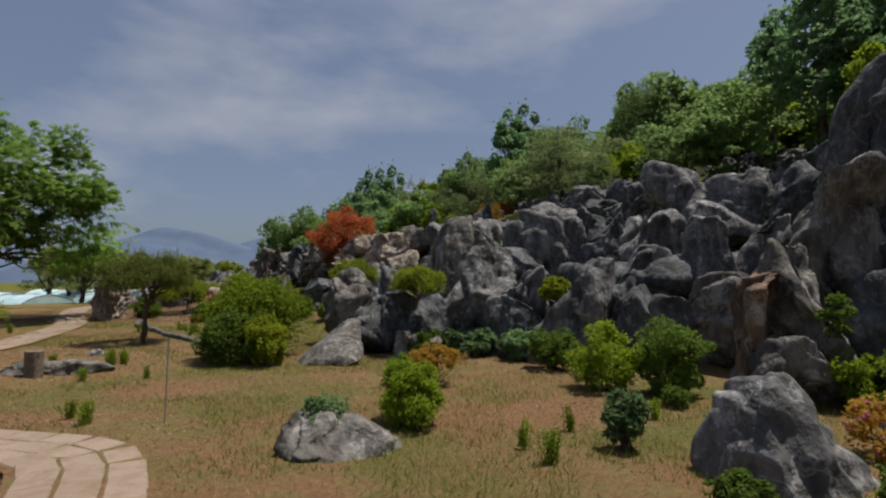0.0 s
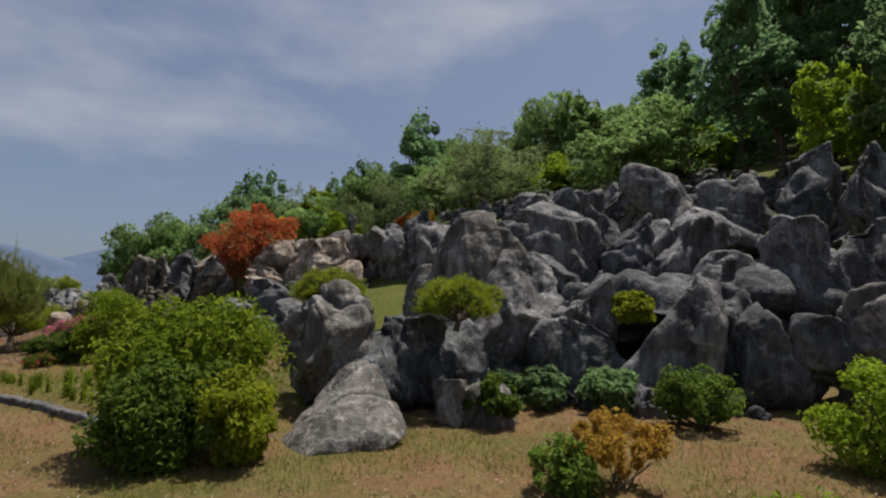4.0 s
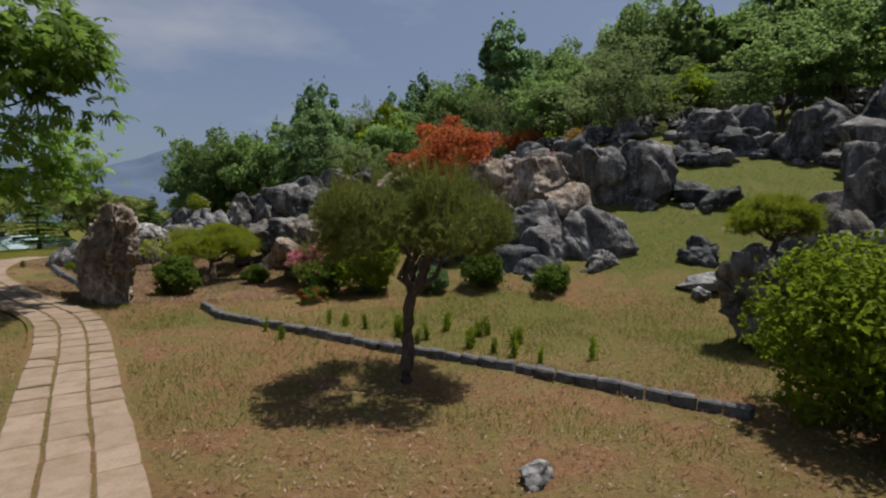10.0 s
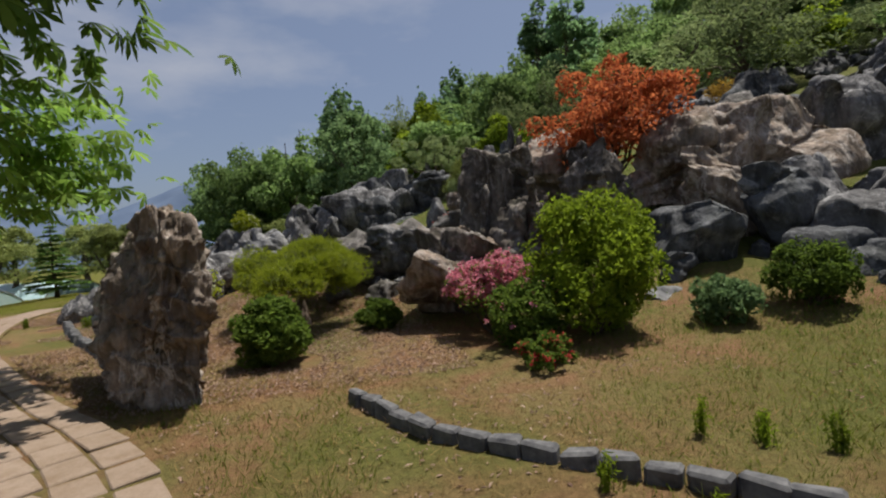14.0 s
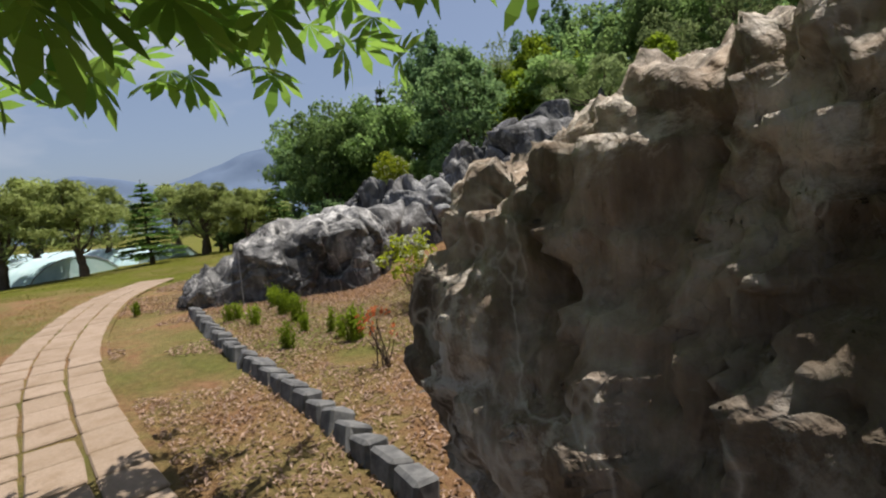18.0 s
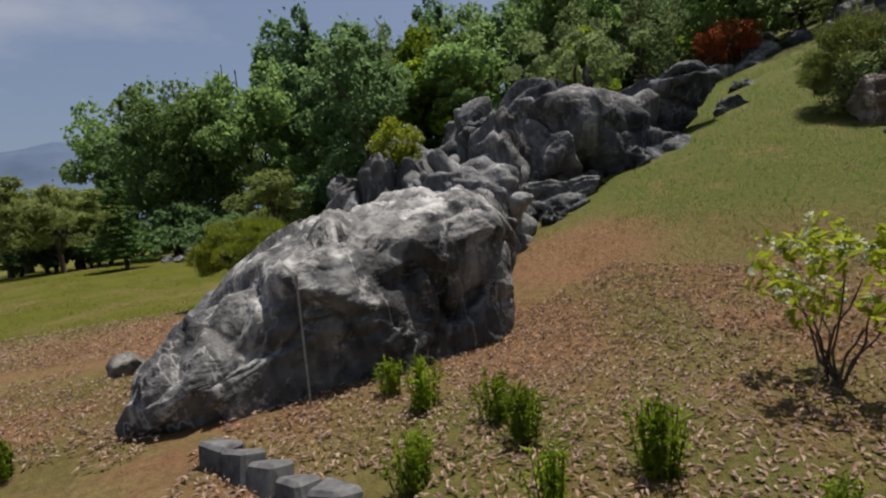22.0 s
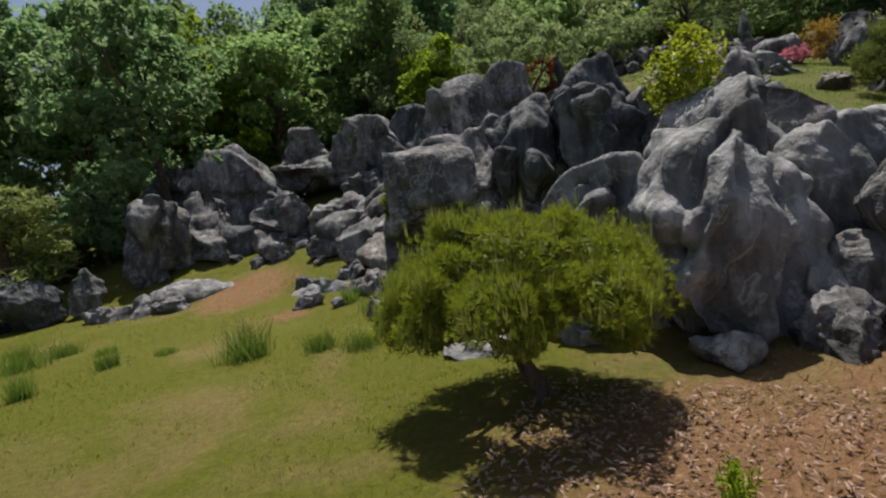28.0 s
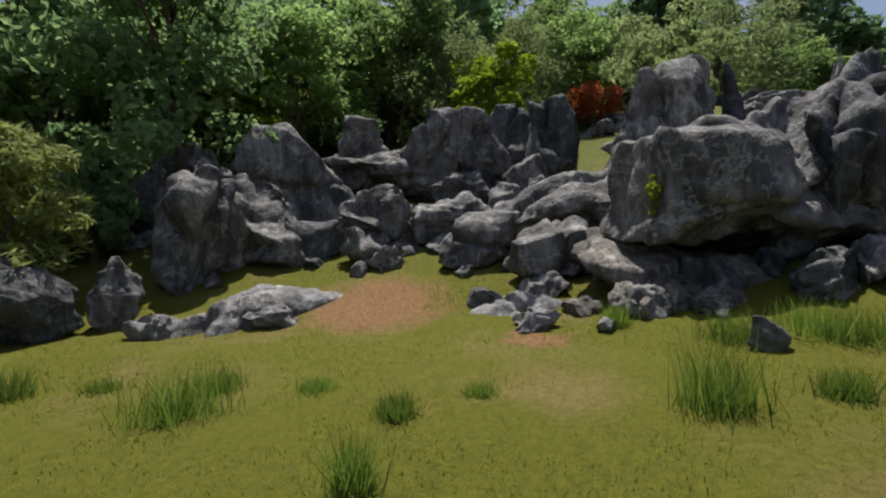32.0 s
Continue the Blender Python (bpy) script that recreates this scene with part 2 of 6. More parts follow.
LEAF = {
    "bright": leaf_material("bright_leaf", (0.138, 0.202, 0.016), (0.267, 0.350, 0.028)),
    "lime": leaf_material("lime_leaf", (0.202, 0.248, 0.018), (0.331, 0.368, 0.028)),
    "mid": leaf_material("green_leaf", (0.083, 0.138, 0.022), (0.166, 0.239, 0.039)),
    "dark": leaf_material("dark_leaf", (0.108, 0.180, 0.076), (0.212, 0.312, 0.128)),
    "wood": leaf_material("woodland_leaf", (0.125, 0.200, 0.068), (0.255, 0.365, 0.118)),
    "grey": leaf_material("grey_green_leaf", (0.138, 0.184, 0.078), (0.248, 0.304, 0.120)),
    "pine": leaf_material("pine_needle", (0.175, 0.230, 0.018), (0.304, 0.340, 0.028), 0.42),
    "pine_dark": leaf_material("dark_pine_needle", (0.110, 0.138, 0.032), (0.202, 0.230, 0.055), 0.35),
    "candle": leaf_material("pine_candle", (0.221, 0.258, 0.046), (0.331, 0.350, 0.083), 0.3),
    "young": leaf_material("young_pine_needle", (0.19, 0.235, 0.07), (0.31, 0.35, 0.11), 0.45),
    "fir": leaf_material("fir_needle", (0.069, 0.138, 0.032), (0.147, 0.239, 0.055), 0.4),
    "hazy": leaf_material("hazy_leaf", (0.101, 0.184, 0.078), (0.207, 0.322, 0.143)),
    "chestnut": leaf_material("chestnut_leaf", (0.110, 0.207, 0.035), (0.235, 0.359, 0.064), 0.62),
    "red": leaf_material("red_leaf", (0.276, 0.064, 0.023), (0.460, 0.147, 0.055)),
    "orange": leaf_material("orange_leaf", (0.313, 0.184, 0.028), (0.460, 0.294, 0.055)),
    "pink": leaf_material("pink_petal", (0.460, 0.129, 0.184), (0.644, 0.294, 0.350)),
    "scarlet": leaf_material("scarlet_petal", (0.506, 0.046, 0.046), (0.644, 0.129, 0.092)),
    "white": leaf_material("white_petal", (0.570, 0.589, 0.386), (0.736, 0.736, 0.607)),
    "straw": leaf_material("dry_straw", (0.178, 0.106, 0.041), (0.348, 0.230, 0.093), 0.2),
    "litter": leaf_material("dead_leaf", (0.212, 0.132, 0.093), (0.399, 0.285, 0.217), 0.1),
    "grass": leaf_material("lawn_grass", (0.089, 0.115, 0.018), (0.174, 0.191, 0.032)),
    "meadow": leaf_material("meadow_grass", (0.076, 0.092, 0.008), (0.140, 0.146, 0.015)),
}


def bark_material():
    m, nt, b = material("bark", 0.9, 0.2)
    p = coords(nt, "Object", (1, 1, 0.25))
    n = noise_tex(nt, p, 22, 8, 0.7, 0.5)
    nt.links.new(ramp_of(nt, n, [(0.3, (0.03, 0.022, 0.016)), (0.7, (0.16, 0.12, 0.09))]), b.inputs["Base Color"])
    bumped(nt, b, n, 0.8, 0.02)
    return m


BARK = bark_material()


def ground_material():
    """Bare orange soil, dry lawn and green patches; the lower meadow is lush."""
    m, nt, b = material("ground", 0.95, 0.15)
    p = place_coords(nt)
    broad, mid = noise_tex(nt, p, 0.35, 6, 0.6, 0.4), noise_tex(nt, p, 1.6, 8, 0.65, 0.6)
    fine, grain = noise_tex(nt, p, 14, 8, 0.75, 0.5), noise_tex(nt, p, 70, 4, 0.7)
    soil = ramp_of(nt, fine, [(0.3, (0.126, 0.063, 0.030)), (0.7, (0.265, 0.151, 0.080))])
    dry = ramp_of(nt, fine, [(0.3, (0.106, 0.080, 0.029)), (0.7, (0.222, 0.166, 0.068))])
    green = ramp_of(nt, fine, [(0.3, (0.052, 0.065, 0.013)), (0.7, (0.130, 0.134, 0.029))])
    lush = ramp_of(nt, fine, [(0.3, (0.066, 0.074, 0.008)), (0.7, (0.124, 0.123, 0.014))])
    col = blend(nt, ramp_of(nt, mid, [(0.42, grey(0)), (0.6, grey(1))]), dry, soil)
    col = blend(nt, ramp_of(nt, broad, [(0.47, grey(0)), (0.62, grey(0.8))]), col, green)
    sep = nt.nodes.new("ShaderNodeSeparateXYZ")
    nt.links.new(p, sep.inputs["Vector"])
    far = nt.nodes.new("ShaderNodeMath")
    far.operation = "MULTIPLY_ADD"
    far.inputs[1].default_value, far.inputs[2].default_value = 4.0, -2.0
    nt.links.new(broad, far.inputs[0])
    add = nt.nodes.new("ShaderNodeMath")
    add.operation = "ADD"
    nt.links.new(sep.outputs["Y"], add.inputs[0])
    nt.links.new(far.outputs["Value"], add.inputs[1])
    band = nt.nodes.new("ShaderNodeMapRange")
    band.inputs["From Min"].default_value, band.inputs["From Max"].default_value = 34.6, 36.4
    nt.links.new(add.outputs["Value"], band.inputs["Value"])
    patch = blend(nt, ramp_of(nt, noise_tex(nt, p, 0.42, 6, 0.6, 0.5), [(0.5, grey(0)), (0.66, grey(0.75))]), lush, dry)
    col = blend(nt, band.outputs["Result"], col, patch)
    up = nt.nodes.new("ShaderNodeMapRange")
    up.inputs["From Min"].default_value, up.inputs["From Max"].default_value = 0.0, 0.8
    nt.links.new(sep.outputs["Z"], up.inputs["Value"])
    col = blend(nt, up.outputs["Result"], col, blend(nt, ramp_of(nt, mid, [(0.54, grey(0)), (0.7, grey(0.9))]), green, dry))
    shaken = blend(nt, 1.0, p, blend(nt, 1.0, nt.nodes[mid.node.name].outputs["Color"], (1.6, 1.6, 0.0), "MULTIPLY"), "ADD")
    for x, y, r in SOIL_PATCHES:
        gap = nt.nodes.new("ShaderNodeVectorMath")
        gap.operation, gap.inputs[1].default_value = "DISTANCE", (x + 0.8, y + 0.8, gz(x, y))
        nt.links.new(shaken, gap.inputs[0])
        bare = nt.nodes.new("ShaderNodeMapRange")
        bare.inputs["From Min"].default_value, bare.inputs["From Max"].default_value = abs(r) * 0.7, abs(r) * 1.35
        bare.inputs["To Min"].default_value, bare.inputs["To Max"].default_value = 0.92 if r > 0 else 0.5, 0.0
        nt.links.new(gap.outputs["Value"], bare.inputs["Value"])
        col = blend(nt, bare.outputs["Result"], col, soil if r > 0 else green)
    nt.links.new(blend(nt, 0.38, col, ramp_of(nt, grain, [(0.25, grey(0.35)), (0.6, grey(1))]), "MULTIPLY"), b.inputs["Base Color"])
    n1 = bumped(nt, b, fine, 0.8, 0.05)
    bumped(nt, b, grain, 0.6, 0.015, n1)
    return m


def paver_material():
    m, nt, b = material("paver", 0.9, 0.2)
    p, oi = place_coords(nt), nt.nodes.new("ShaderNodeObjectInfo")
    n, f = noise_tex(nt, p, 5, 8, 0.7), noise_tex(nt, p, 45, 5, 0.7)
    col = ramp_of(nt, oi.outputs["Random"], [(0, (0.24, 0.18, 0.132)), (1, (0.285, 0.217, 0.165))])
    col = blend(nt, ramp_of(nt, n, [(0.45, grey(0)), (0.7, grey(0.7))]), col, (0.17, 0.115, 0.07))
    nt.links.new(blend(nt, 0.4, col, ramp_of(nt, f, [(0.3, grey(0.5)), (0.6, grey(1))]), "MULTIPLY"), b.inputs["Base Color"])
    bumped(nt, b, f, 0.5, 0.006)
    return m


def plain_noise(name, a, b_, scale, rough=0.8, bump=0.01, spec=0.3):
    m, nt, b = material(name, rough, spec)
    n = noise_tex(nt, place_coords(nt), scale, 7, 0.65)
    nt.links.new(ramp_of(nt, n, [(0.3, a), (0.7, b_)]), b.inputs["Base Color"])
    bumped(nt, b, n, 0.6, bump)
    return m


PAVER = paver_material()
KERB = plain_noise("kerb_concrete", (0.04, 0.04, 0.044), (0.16, 0.157, 0.155), 9, 0.85, 0.01)
STEEL = plain_noise("galvanised_rod", (0.12, 0.12, 0.125), (0.25, 0.25, 0.26), 30, 0.5, 0.001, 0.5)
FILM = plain_noise("greenhouse_film", (0.35, 0.52, 0.55), (0.55, 0.68, 0.70), 1.5, 0.4, 0.01, 0.5)
# distance haze is mixed into this colour as a blue cast
HILL = plain_noise("far_hazy_hill", (0.085, 0.115, 0.175), (0.11, 0.145, 0.21), 0.02, 1.0, 0.5, 0.0)
WOODEND = plain_noise("sawn_stump", (0.07, 0.05, 0.035), (0.22, 0.17, 0.13), 18, 0.9, 0.02)

# ---- terrain ----
TOE = np.array([(14, -40), (10, -6), (7.5, 4), (5.5, 9), (3, 12), (-1.5, 14.4), (-6.2, 18.5), (-9.5, 21.5), (-12.5, 24.5), (-15.5, 27.5),
                (-17, 31), (-16.5, 35), (-15.3, 39), (-14.1, 42), (-14.6, 47), (-17, 58), (-10, 76), (10, 110), (60, 200)], float)


def toe_distance(x, y):
    """Metres uphill (positive) from the foot of the slope."""
    x, y = np.asarray(x, float), np.asarray(y, float)
    best, sign = np.full(x.shape, 1e9), np.ones(x.shape)
    for (ax, ay), (bx, by) in zip(TOE, TOE[1:]):
        vx, vy = bx - ax, by - ay
        u = np.clip(((x - ax) * vx + (y - ay) * vy) / (vx * vx + vy * vy), 0, 1)
        dx, dy = x - ax - u * vx, y - ay - u * vy
        d = np.hypot(dx, dy)
        near = d < best
        best = np.where(near, d, best)
        sign = np.where(near, np.where(dx * vy - dy * vx > 0, 1.0, -1.0), sign)
    return best * sign


def ground_z(x, y):
    x, y = np.asarray(x, float), np.asarray(y, float)
    base = np.interp(y, [-10, 0, 3, 6, 9, 13, 16, 20, 27, 33, 41, 52, 90, 200], [-0.05, -0.08, -0.2, -0.36, -0.38, -0.42, -0.4, -0.32, -0.27, -0.4, -0.62, -0.8, -2.5, -6])
    base = base + 0.2 * np.clip((-6 - x) / 3, 0, 1) * np.clip((14 - y) / 5, 0, 1)
    d = toe_distance(x, y)
    up = np.clip(d, 0, 70)
    down = np.clip(-d - 12, 0, 60)
    return base + 0.36 * (np.sqrt(up * up + 2.25) - 1.5) - 0.06 * down


def gz(x, y):
    return float(ground_z(x, y))


# bare soil; a minus sign marks a grassy patch
SOIL_PATCHES = ((-6.6, 17.3, -2.0), (-4.3, 15.8, -2.0), (-8.6, 18.4, -1.2), (-2.6, 8.2, -1.2), (-5.6, 8.2, -1.2), (2.2, 6.4, -1.0), (-17.2, 28.6, -0.9), (0.35, 6.9, 0.8), (-15.9, 30.0, 1.1), (-14.0, 31.2, 1.0), (-18.9, 33.9, 1.6), (-14.5, 23.4, 0.9), (1.6, 7.4, 0.9), (-4.8, 8.6, 0.9), (-12.8, 44.9, 1.2), (-14.3, 41.9, 0.45))
GROUND = ground_material()

# ---- mesh tools ----


def hash3(i, j, k):
    h = (i * 374761393 + j * 668265263 + k * 2147483647 + 1013904223) & 0xFFFFFFFF
    h = ((h ^ (h >> 13)) * 1274126177) & 0xFFFFFFFF
    h = ((h ^ (h >> 16)) * 2246822519) & 0xFFFFFFFF
    return ((h ^ (h >> 15)) & 0xFFFF) / 32767.5 - 1.0


def vnoise(p):
    """Smooth value noise in -1..1 for an array of points."""
    f = np.floor(p).astype(np.int64)
    u = p - f
    u = u * u * u * (u * (u * 6 - 15) + 10)
    out = 0
    for a in (0, 1):
        for b in (0, 1):
            for c in (0, 1):
                w = (u[:, 0] if a else 1 - u[:, 0]) * (u[:, 1] if b else 1 - u[:, 1]) * (u[:, 2] if c else 1 - u[:, 2])
                out = out + w * hash3(f[:, 0] + a, f[:, 1] + b, f[:, 2] + c)
    return out


def fbm(p, octaves=4, gain=0.5, ridged=False):
    out, amp, tot = 0, 1.0, 0.0
    for o in range(octaves):
        n = vnoise(p * 2.03 ** o + 17.3 * o)
        out = out + amp * ((1 - 2 * np.abs(n)) if ridged else n)
        tot += amp
        amp *= gain
    return out / tot


def mesh_of(name, verts, faces, mat, smooth=True):
    """verts: n x 3; faces: m x 3 or m x 4."""
    me = bpy.data.meshes.new(name)
    verts, faces = np.ascontiguousarray(verts, np.float32), np.ascontiguousarray(faces, np.int32)
    k = faces.shape[1]
    me.vertices.add(len(verts))
    me.vertices.foreach_set("co", verts.ravel())
    me.loops.add(faces.size)
    me.loops.foreach_set("vertex_index", faces.ravel())
    me.polygons.add(len(faces))
    me.polygons.foreach_set("loop_start", np.arange(0, faces.size, k, dtype=np.int32))
    me.polygons.foreach_set("use_smooth", np.full(len(faces), smooth))
    me.update(calc_edges=True)
    me.materials.append(mat)
    return me


ICO = {}


def ico(level):
    if level not in ICO:
        bm = bmesh.new()
        bmesh.ops.create_icosphere(bm, subdivisions=level, radius=1)
        bm.verts.ensure_lookup_table()
        v = np.array([x.co[:] for x in bm.verts])
        f = np.array([[x.index for x in q.verts] for q in bm.faces])
        bm.free()
        ICO[level] = (v, f)
    return ICO[level]


def cells(p):
    """Distances to the nearest and second nearest of scattered cell centres."""
    f = np.floor(p).astype(np.int64)
    d1, d2 = np.full(len(p), 9.0), np.full(len(p), 9.0)
    for a in (-1, 0, 1):
        for b in (-1, 0, 1):
            for c in (-1, 0, 1):
                i, j, k = f[:, 0] + a, f[:, 1] + b, f[:, 2] + c
                q = np.stack([i + 0.5 + 0.45 * hash3(i, j, k), j + 0.5 + 0.45 * hash3(i + 57, j, k), k + 0.5 + 0.45 * hash3(i, j + 91, k)], 1)
                d = np.linalg.norm(q - p, axis=1)
                d2 = np.where(d < d1, d1, np.minimum(d, d2))
                d1 = np.minimum(d, d1)
    return d1, d2


def split(p):
    """Broken faces: each cell of the stone has a flat face of its own tilt."""
    f = np.floor(p).astype(np.int64)
    d1, out = np.full(len(p), 9.0), np.zeros(len(p))
    for a in (-1, 0, 1):
        for b in (-1, 0, 1):
            for c in (-1, 0, 1):
                i, j, k = f[:, 0] + a, f[:, 1] + b, f[:, 2] + c
                q = np.stack([i + 0.5 + 0.45 * hash3(i, j, k), j + 0.5 + 0.45 * hash3(i + 57, j, k), k + 0.5 + 0.45 * hash3(i, j + 91, k)], 1)
                d = np.linalg.norm(q - p, axis=1)
                face = (p - q) * np.stack([hash3(i + 7, j, k + 3), hash3(i, j + 5, k + 11), hash3(i + 13, j + 2, k)], 1)
                out = np.where(d < d1, face.sum(1) + 0.25 * hash3(i + 3, j + 8, k + 1), out)
                d1 = np.minimum(d, d1)
    return out


def rock_shape(w, d, h, seed, level, boxy=4.2, facets=11, taper=0.25, flute=0.3, slope=0.0, layer=0.0, rough=1.0, lumps=0.5, cracks=2, lean=0.0):
    v, f = ico(level)
    rng = np.random.default_rng(seed)
    p = v / (np.abs(v) ** boxy).sum(1, keepdims=True) ** (1 / boxy)
    for _ in range(facets):
        n = rng.normal(size=3)
        n[2] *= 0.8
        n /= np.linalg.norm(n)
        c = rng.uniform(0.45, 0.85)
        over = np.clip(p @ n - c, 0, None)
        p = p - np.outer(over, n) * 0.93
    p[:, :2] *= (1 - taper * (p[:, 2:3] * 0.5 + 0.5) ** 1.3)
    p[:, 2] = (p[:, 2] + 1) * (1 + slope * p[:, 0]) - 1
    p[:, 0] += lean * (p[:, 2] ** 2 * 0.3 + p[:, 2])
    s = np.array([w, d, h]) / 2
    q = p * s
    off = rng.uniform(-50, 50, 3)
    size = (w * d * h) ** (1 / 3)
    out = v / s
    out /= np.linalg.norm(out, axis=1, keepdims=True)
    a = q / (0.55 * size) + off
    warp = np.stack([fbm(a + 5, 2), fbm(a + 9, 2), fbm(a + 13, 2)], 1)
    dis = 0.115 * size * rough * fbm(a + 0.8 * warp, 3)
    # lumps parted by creases
    lumps = lumps * rng.uniform(0.25, 0.9)
    d1, d2 = cells(q * np.array([1, 1, 0.55]) / (0.80 * size ** 0.8) + off + 0.8 * warp)
    dis += lumps * 0.05 * size ** 0.8 * (0.35 - d1) + lumps * 0.16 * size ** 0.8 * split(q * np.array([1, 1, 0.7]) / (0.62 * size ** 0.8) + off + 0.35 * warp) - lumps * 0.09 * size ** 0.8 * np.exp(-(d2 - d1) / 0.06)
    b = q / (0.34 * size ** 0.6) + off
    dis -= 0.036 * size ** 0.7 * rough * fbm(b + 1.0 * warp, 4, 0.5, True)
    if flute:
        # rounded ribs parted by narrow runnels
        c = q * np.array([1.9, 1.9, 0.38]) / size ** 0.4 + off + 1.2 * warp
        g = -fbm(c, 3, 0.36, True)
        dis += flute * 0.19 * size ** 0.65 * (g + 0.2)
    dip = rng.normal(size=3)
    for _ in range(cracks):
        # joints: a dark gap, and one side stepped back from the other
        n = dip / np.linalg.norm(dip) + 0.45 * rng.normal(size=3)
        n /= np.linalg.norm(n)
        g = q @ n - rng.uniform(-0.3, 0.3) * size + 0.07 * size * fbm(a * 1.5 + 3, 2)
        dis -= 0.075 * size * np.exp(-(g / (0.032 * size)) ** 2)
        dis += 0.05 * size * rng.uniform(-1, 1) * np.tanh(g / (0.04 * size))
    if layer:
        z = q[:, 2] / (0.15 * size ** 0.5) + 1.3 * fbm(q / (0.8 * size) + off, 2)
        saw = z - np.floor(z)
        dis += layer * 0.10 * size ** 0.5 * (saw ** 2 - 0.3) * (0.6 + 0.4 * vnoise(q * 1.7 + off))
    q = q + out * dis[:, None]
    lo, hi = np.percentile(q, 0.4, axis=0), np.percentile(q, 99.6, axis=0)
    q = (q - (lo + hi) / 2) * (2 * s / (hi - lo))
    return q + np.array([0, 0, h / 2]), f


FEET = []


def rock(x, y, z, w, d, h, yaw=0, seed=1, kind="grey", tilt=0.0, pitch=0.0, level=4, name="boulder", label="", group="", **shape):
    """A boulder whose foot is at z; yaw and tilt in degrees."""
    v, f = rock_shape(w, d, h, seed, level, **shape)
    ob = new(name, mesh_of(name, v, f, ROCKS[kind]))
    ob.matrix_world = pose(x, y, z, pitch, tilt, yaw)
    FEET.append((x, y, w, kind, z, h))
    return tagged(ob, label or ROCK_WORDS[kind], "rock", group)


def thing(name, x, y, z, label, category, group="", yaw=0):
    ob = new(name)
    ob.empty_display_size = 0.1
    ob.matrix_world = pose(x, y, z, 0, 0, yaw)
    return tagged(ob, label, category, group)


def part(name, me, parent, label=""):
    ob = new(name, me)
    ob.parent = parent
    if name in ("needles", "inner_needles", "new_growth", "blossom", "leaves", "bough_leaves"):
        tagged(ob, kind="stuff")
    return tagged(ob, label)


def unit(v):
    return v / np.maximum(np.linalg.norm(v, axis=1, keepdims=True), 1e-9)


def leaves(name, pos, nrm, length, width, mat, rng, spread=0.9, fold=0.25):
    """A leaf blade (two triangles, folded on its midrib) at each point."""
    n = len(pos)
    nrm = unit(nrm + spread * rng.normal(size=(n, 3)))
    t = unit(np.cross(nrm, rng.normal(size=(n, 3))))
    s = np.cross(nrm, t)
    L = (length * rng.uniform(0.65, 1.3, n))[:, None]
    W = (width * rng.uniform(0.7, 1.25, n))[:, None]
    a, c = pos - t * L * 0.5, pos + t * L * 0.5 - nrm * L * 0.12
    mid = pos - t * L * 0.02
    b, e = mid + s * W * 0.5 + nrm * W * fold, mid - s * W * 0.5 + nrm * W * fold
    v = np.stack([a, b, c, e], 1).reshape(-1, 3)
    i = np.arange(n)[:, None] * 4
    return mesh_of(name, v, np.concatenate([i, i + 1, i + 2, i + 3], 1), mat, False)


def needle_mesh(name, pos, way, length, width, mat, rng, each=14):
    """Tufts of fine needles that spray out round each point."""
    n = len(pos)
    b = np.repeat(pos, each, 0)
    d = unit(np.repeat(unit(way), each, 0) + 0.5 * rng.normal(size=(n * each, 3)))
    s = unit(np.cross(d, rng.normal(size=d.shape))) * (width / 2)
    tip = b + d * (length * rng.uniform(0.6, 1.2, n * each))[:, None]
    v = np.stack([b - s, b + s, tip], 1).reshape(-1, 3)
    return mesh_of(name, v, np.arange(len(v)).reshape(-1, 3), mat, False)


def blades(name, pos, height, width, mat, rng, lean=0.35):
    """Grass blades as narrow triangles."""
    n = len(pos)
    ang = rng.uniform(0, 2 * math.pi, n)
    s = np.stack([np.cos(ang), np.sin(ang), np.zeros(n)], 1) * (width * rng.uniform(0.6, 1.3, n))[:, None]
    tip = np.stack([rng.normal(size=n) * lean, rng.normal(size=n) * lean, np.ones(n)], 1) * (height * rng.uniform(0.4, 1.3, n))[:, None]
    v = np.stack([pos - s, pos + s, pos + tip], 1).reshape(-1, 3)
    return mesh_of(name, v, np.arange(3 * n).reshape(-1, 3), mat, False)


def puffs(rng, count, n, rx, ry, rz, size=0.38, low=-0.5, inner=0.5, outer=0.9, flat=1.0):
    """Points and outward directions on the skins of clumps spread over an ellipsoid."""
    c = unit(rng.normal(size=(count * 4, 3)))
    c = c[c[:, 2] > low][:count]
    c = c * rng.uniform(inner, outer, (len(c), 1))
    k = rng.integers(0, len(c), n)
    o = unit(rng.normal(size=(n, 3)) + 0.25 * c[k])
    sz = size * rng.uniform(0.45, 1.35, len(c))
    r = np.array([rx, ry, rz])
    ball = np.array([1.0, 1.0, flat]) * min(rx, rz * 1.2)
    p = c[k] * r + o * (sz[k] * rng.uniform(0.55, 1.0, n) ** 0.5)[:, None] * ball
    stray = rng.random(n) < 0.22
    p = p * np.where(stray, 1 + 0.06 * np.abs(rng.normal(size=n)), 1.0)[:, None]
    return p, unit(o * 0.6 + unit(p / r) * 0.4 + np.array([0, 0, 0.35]))


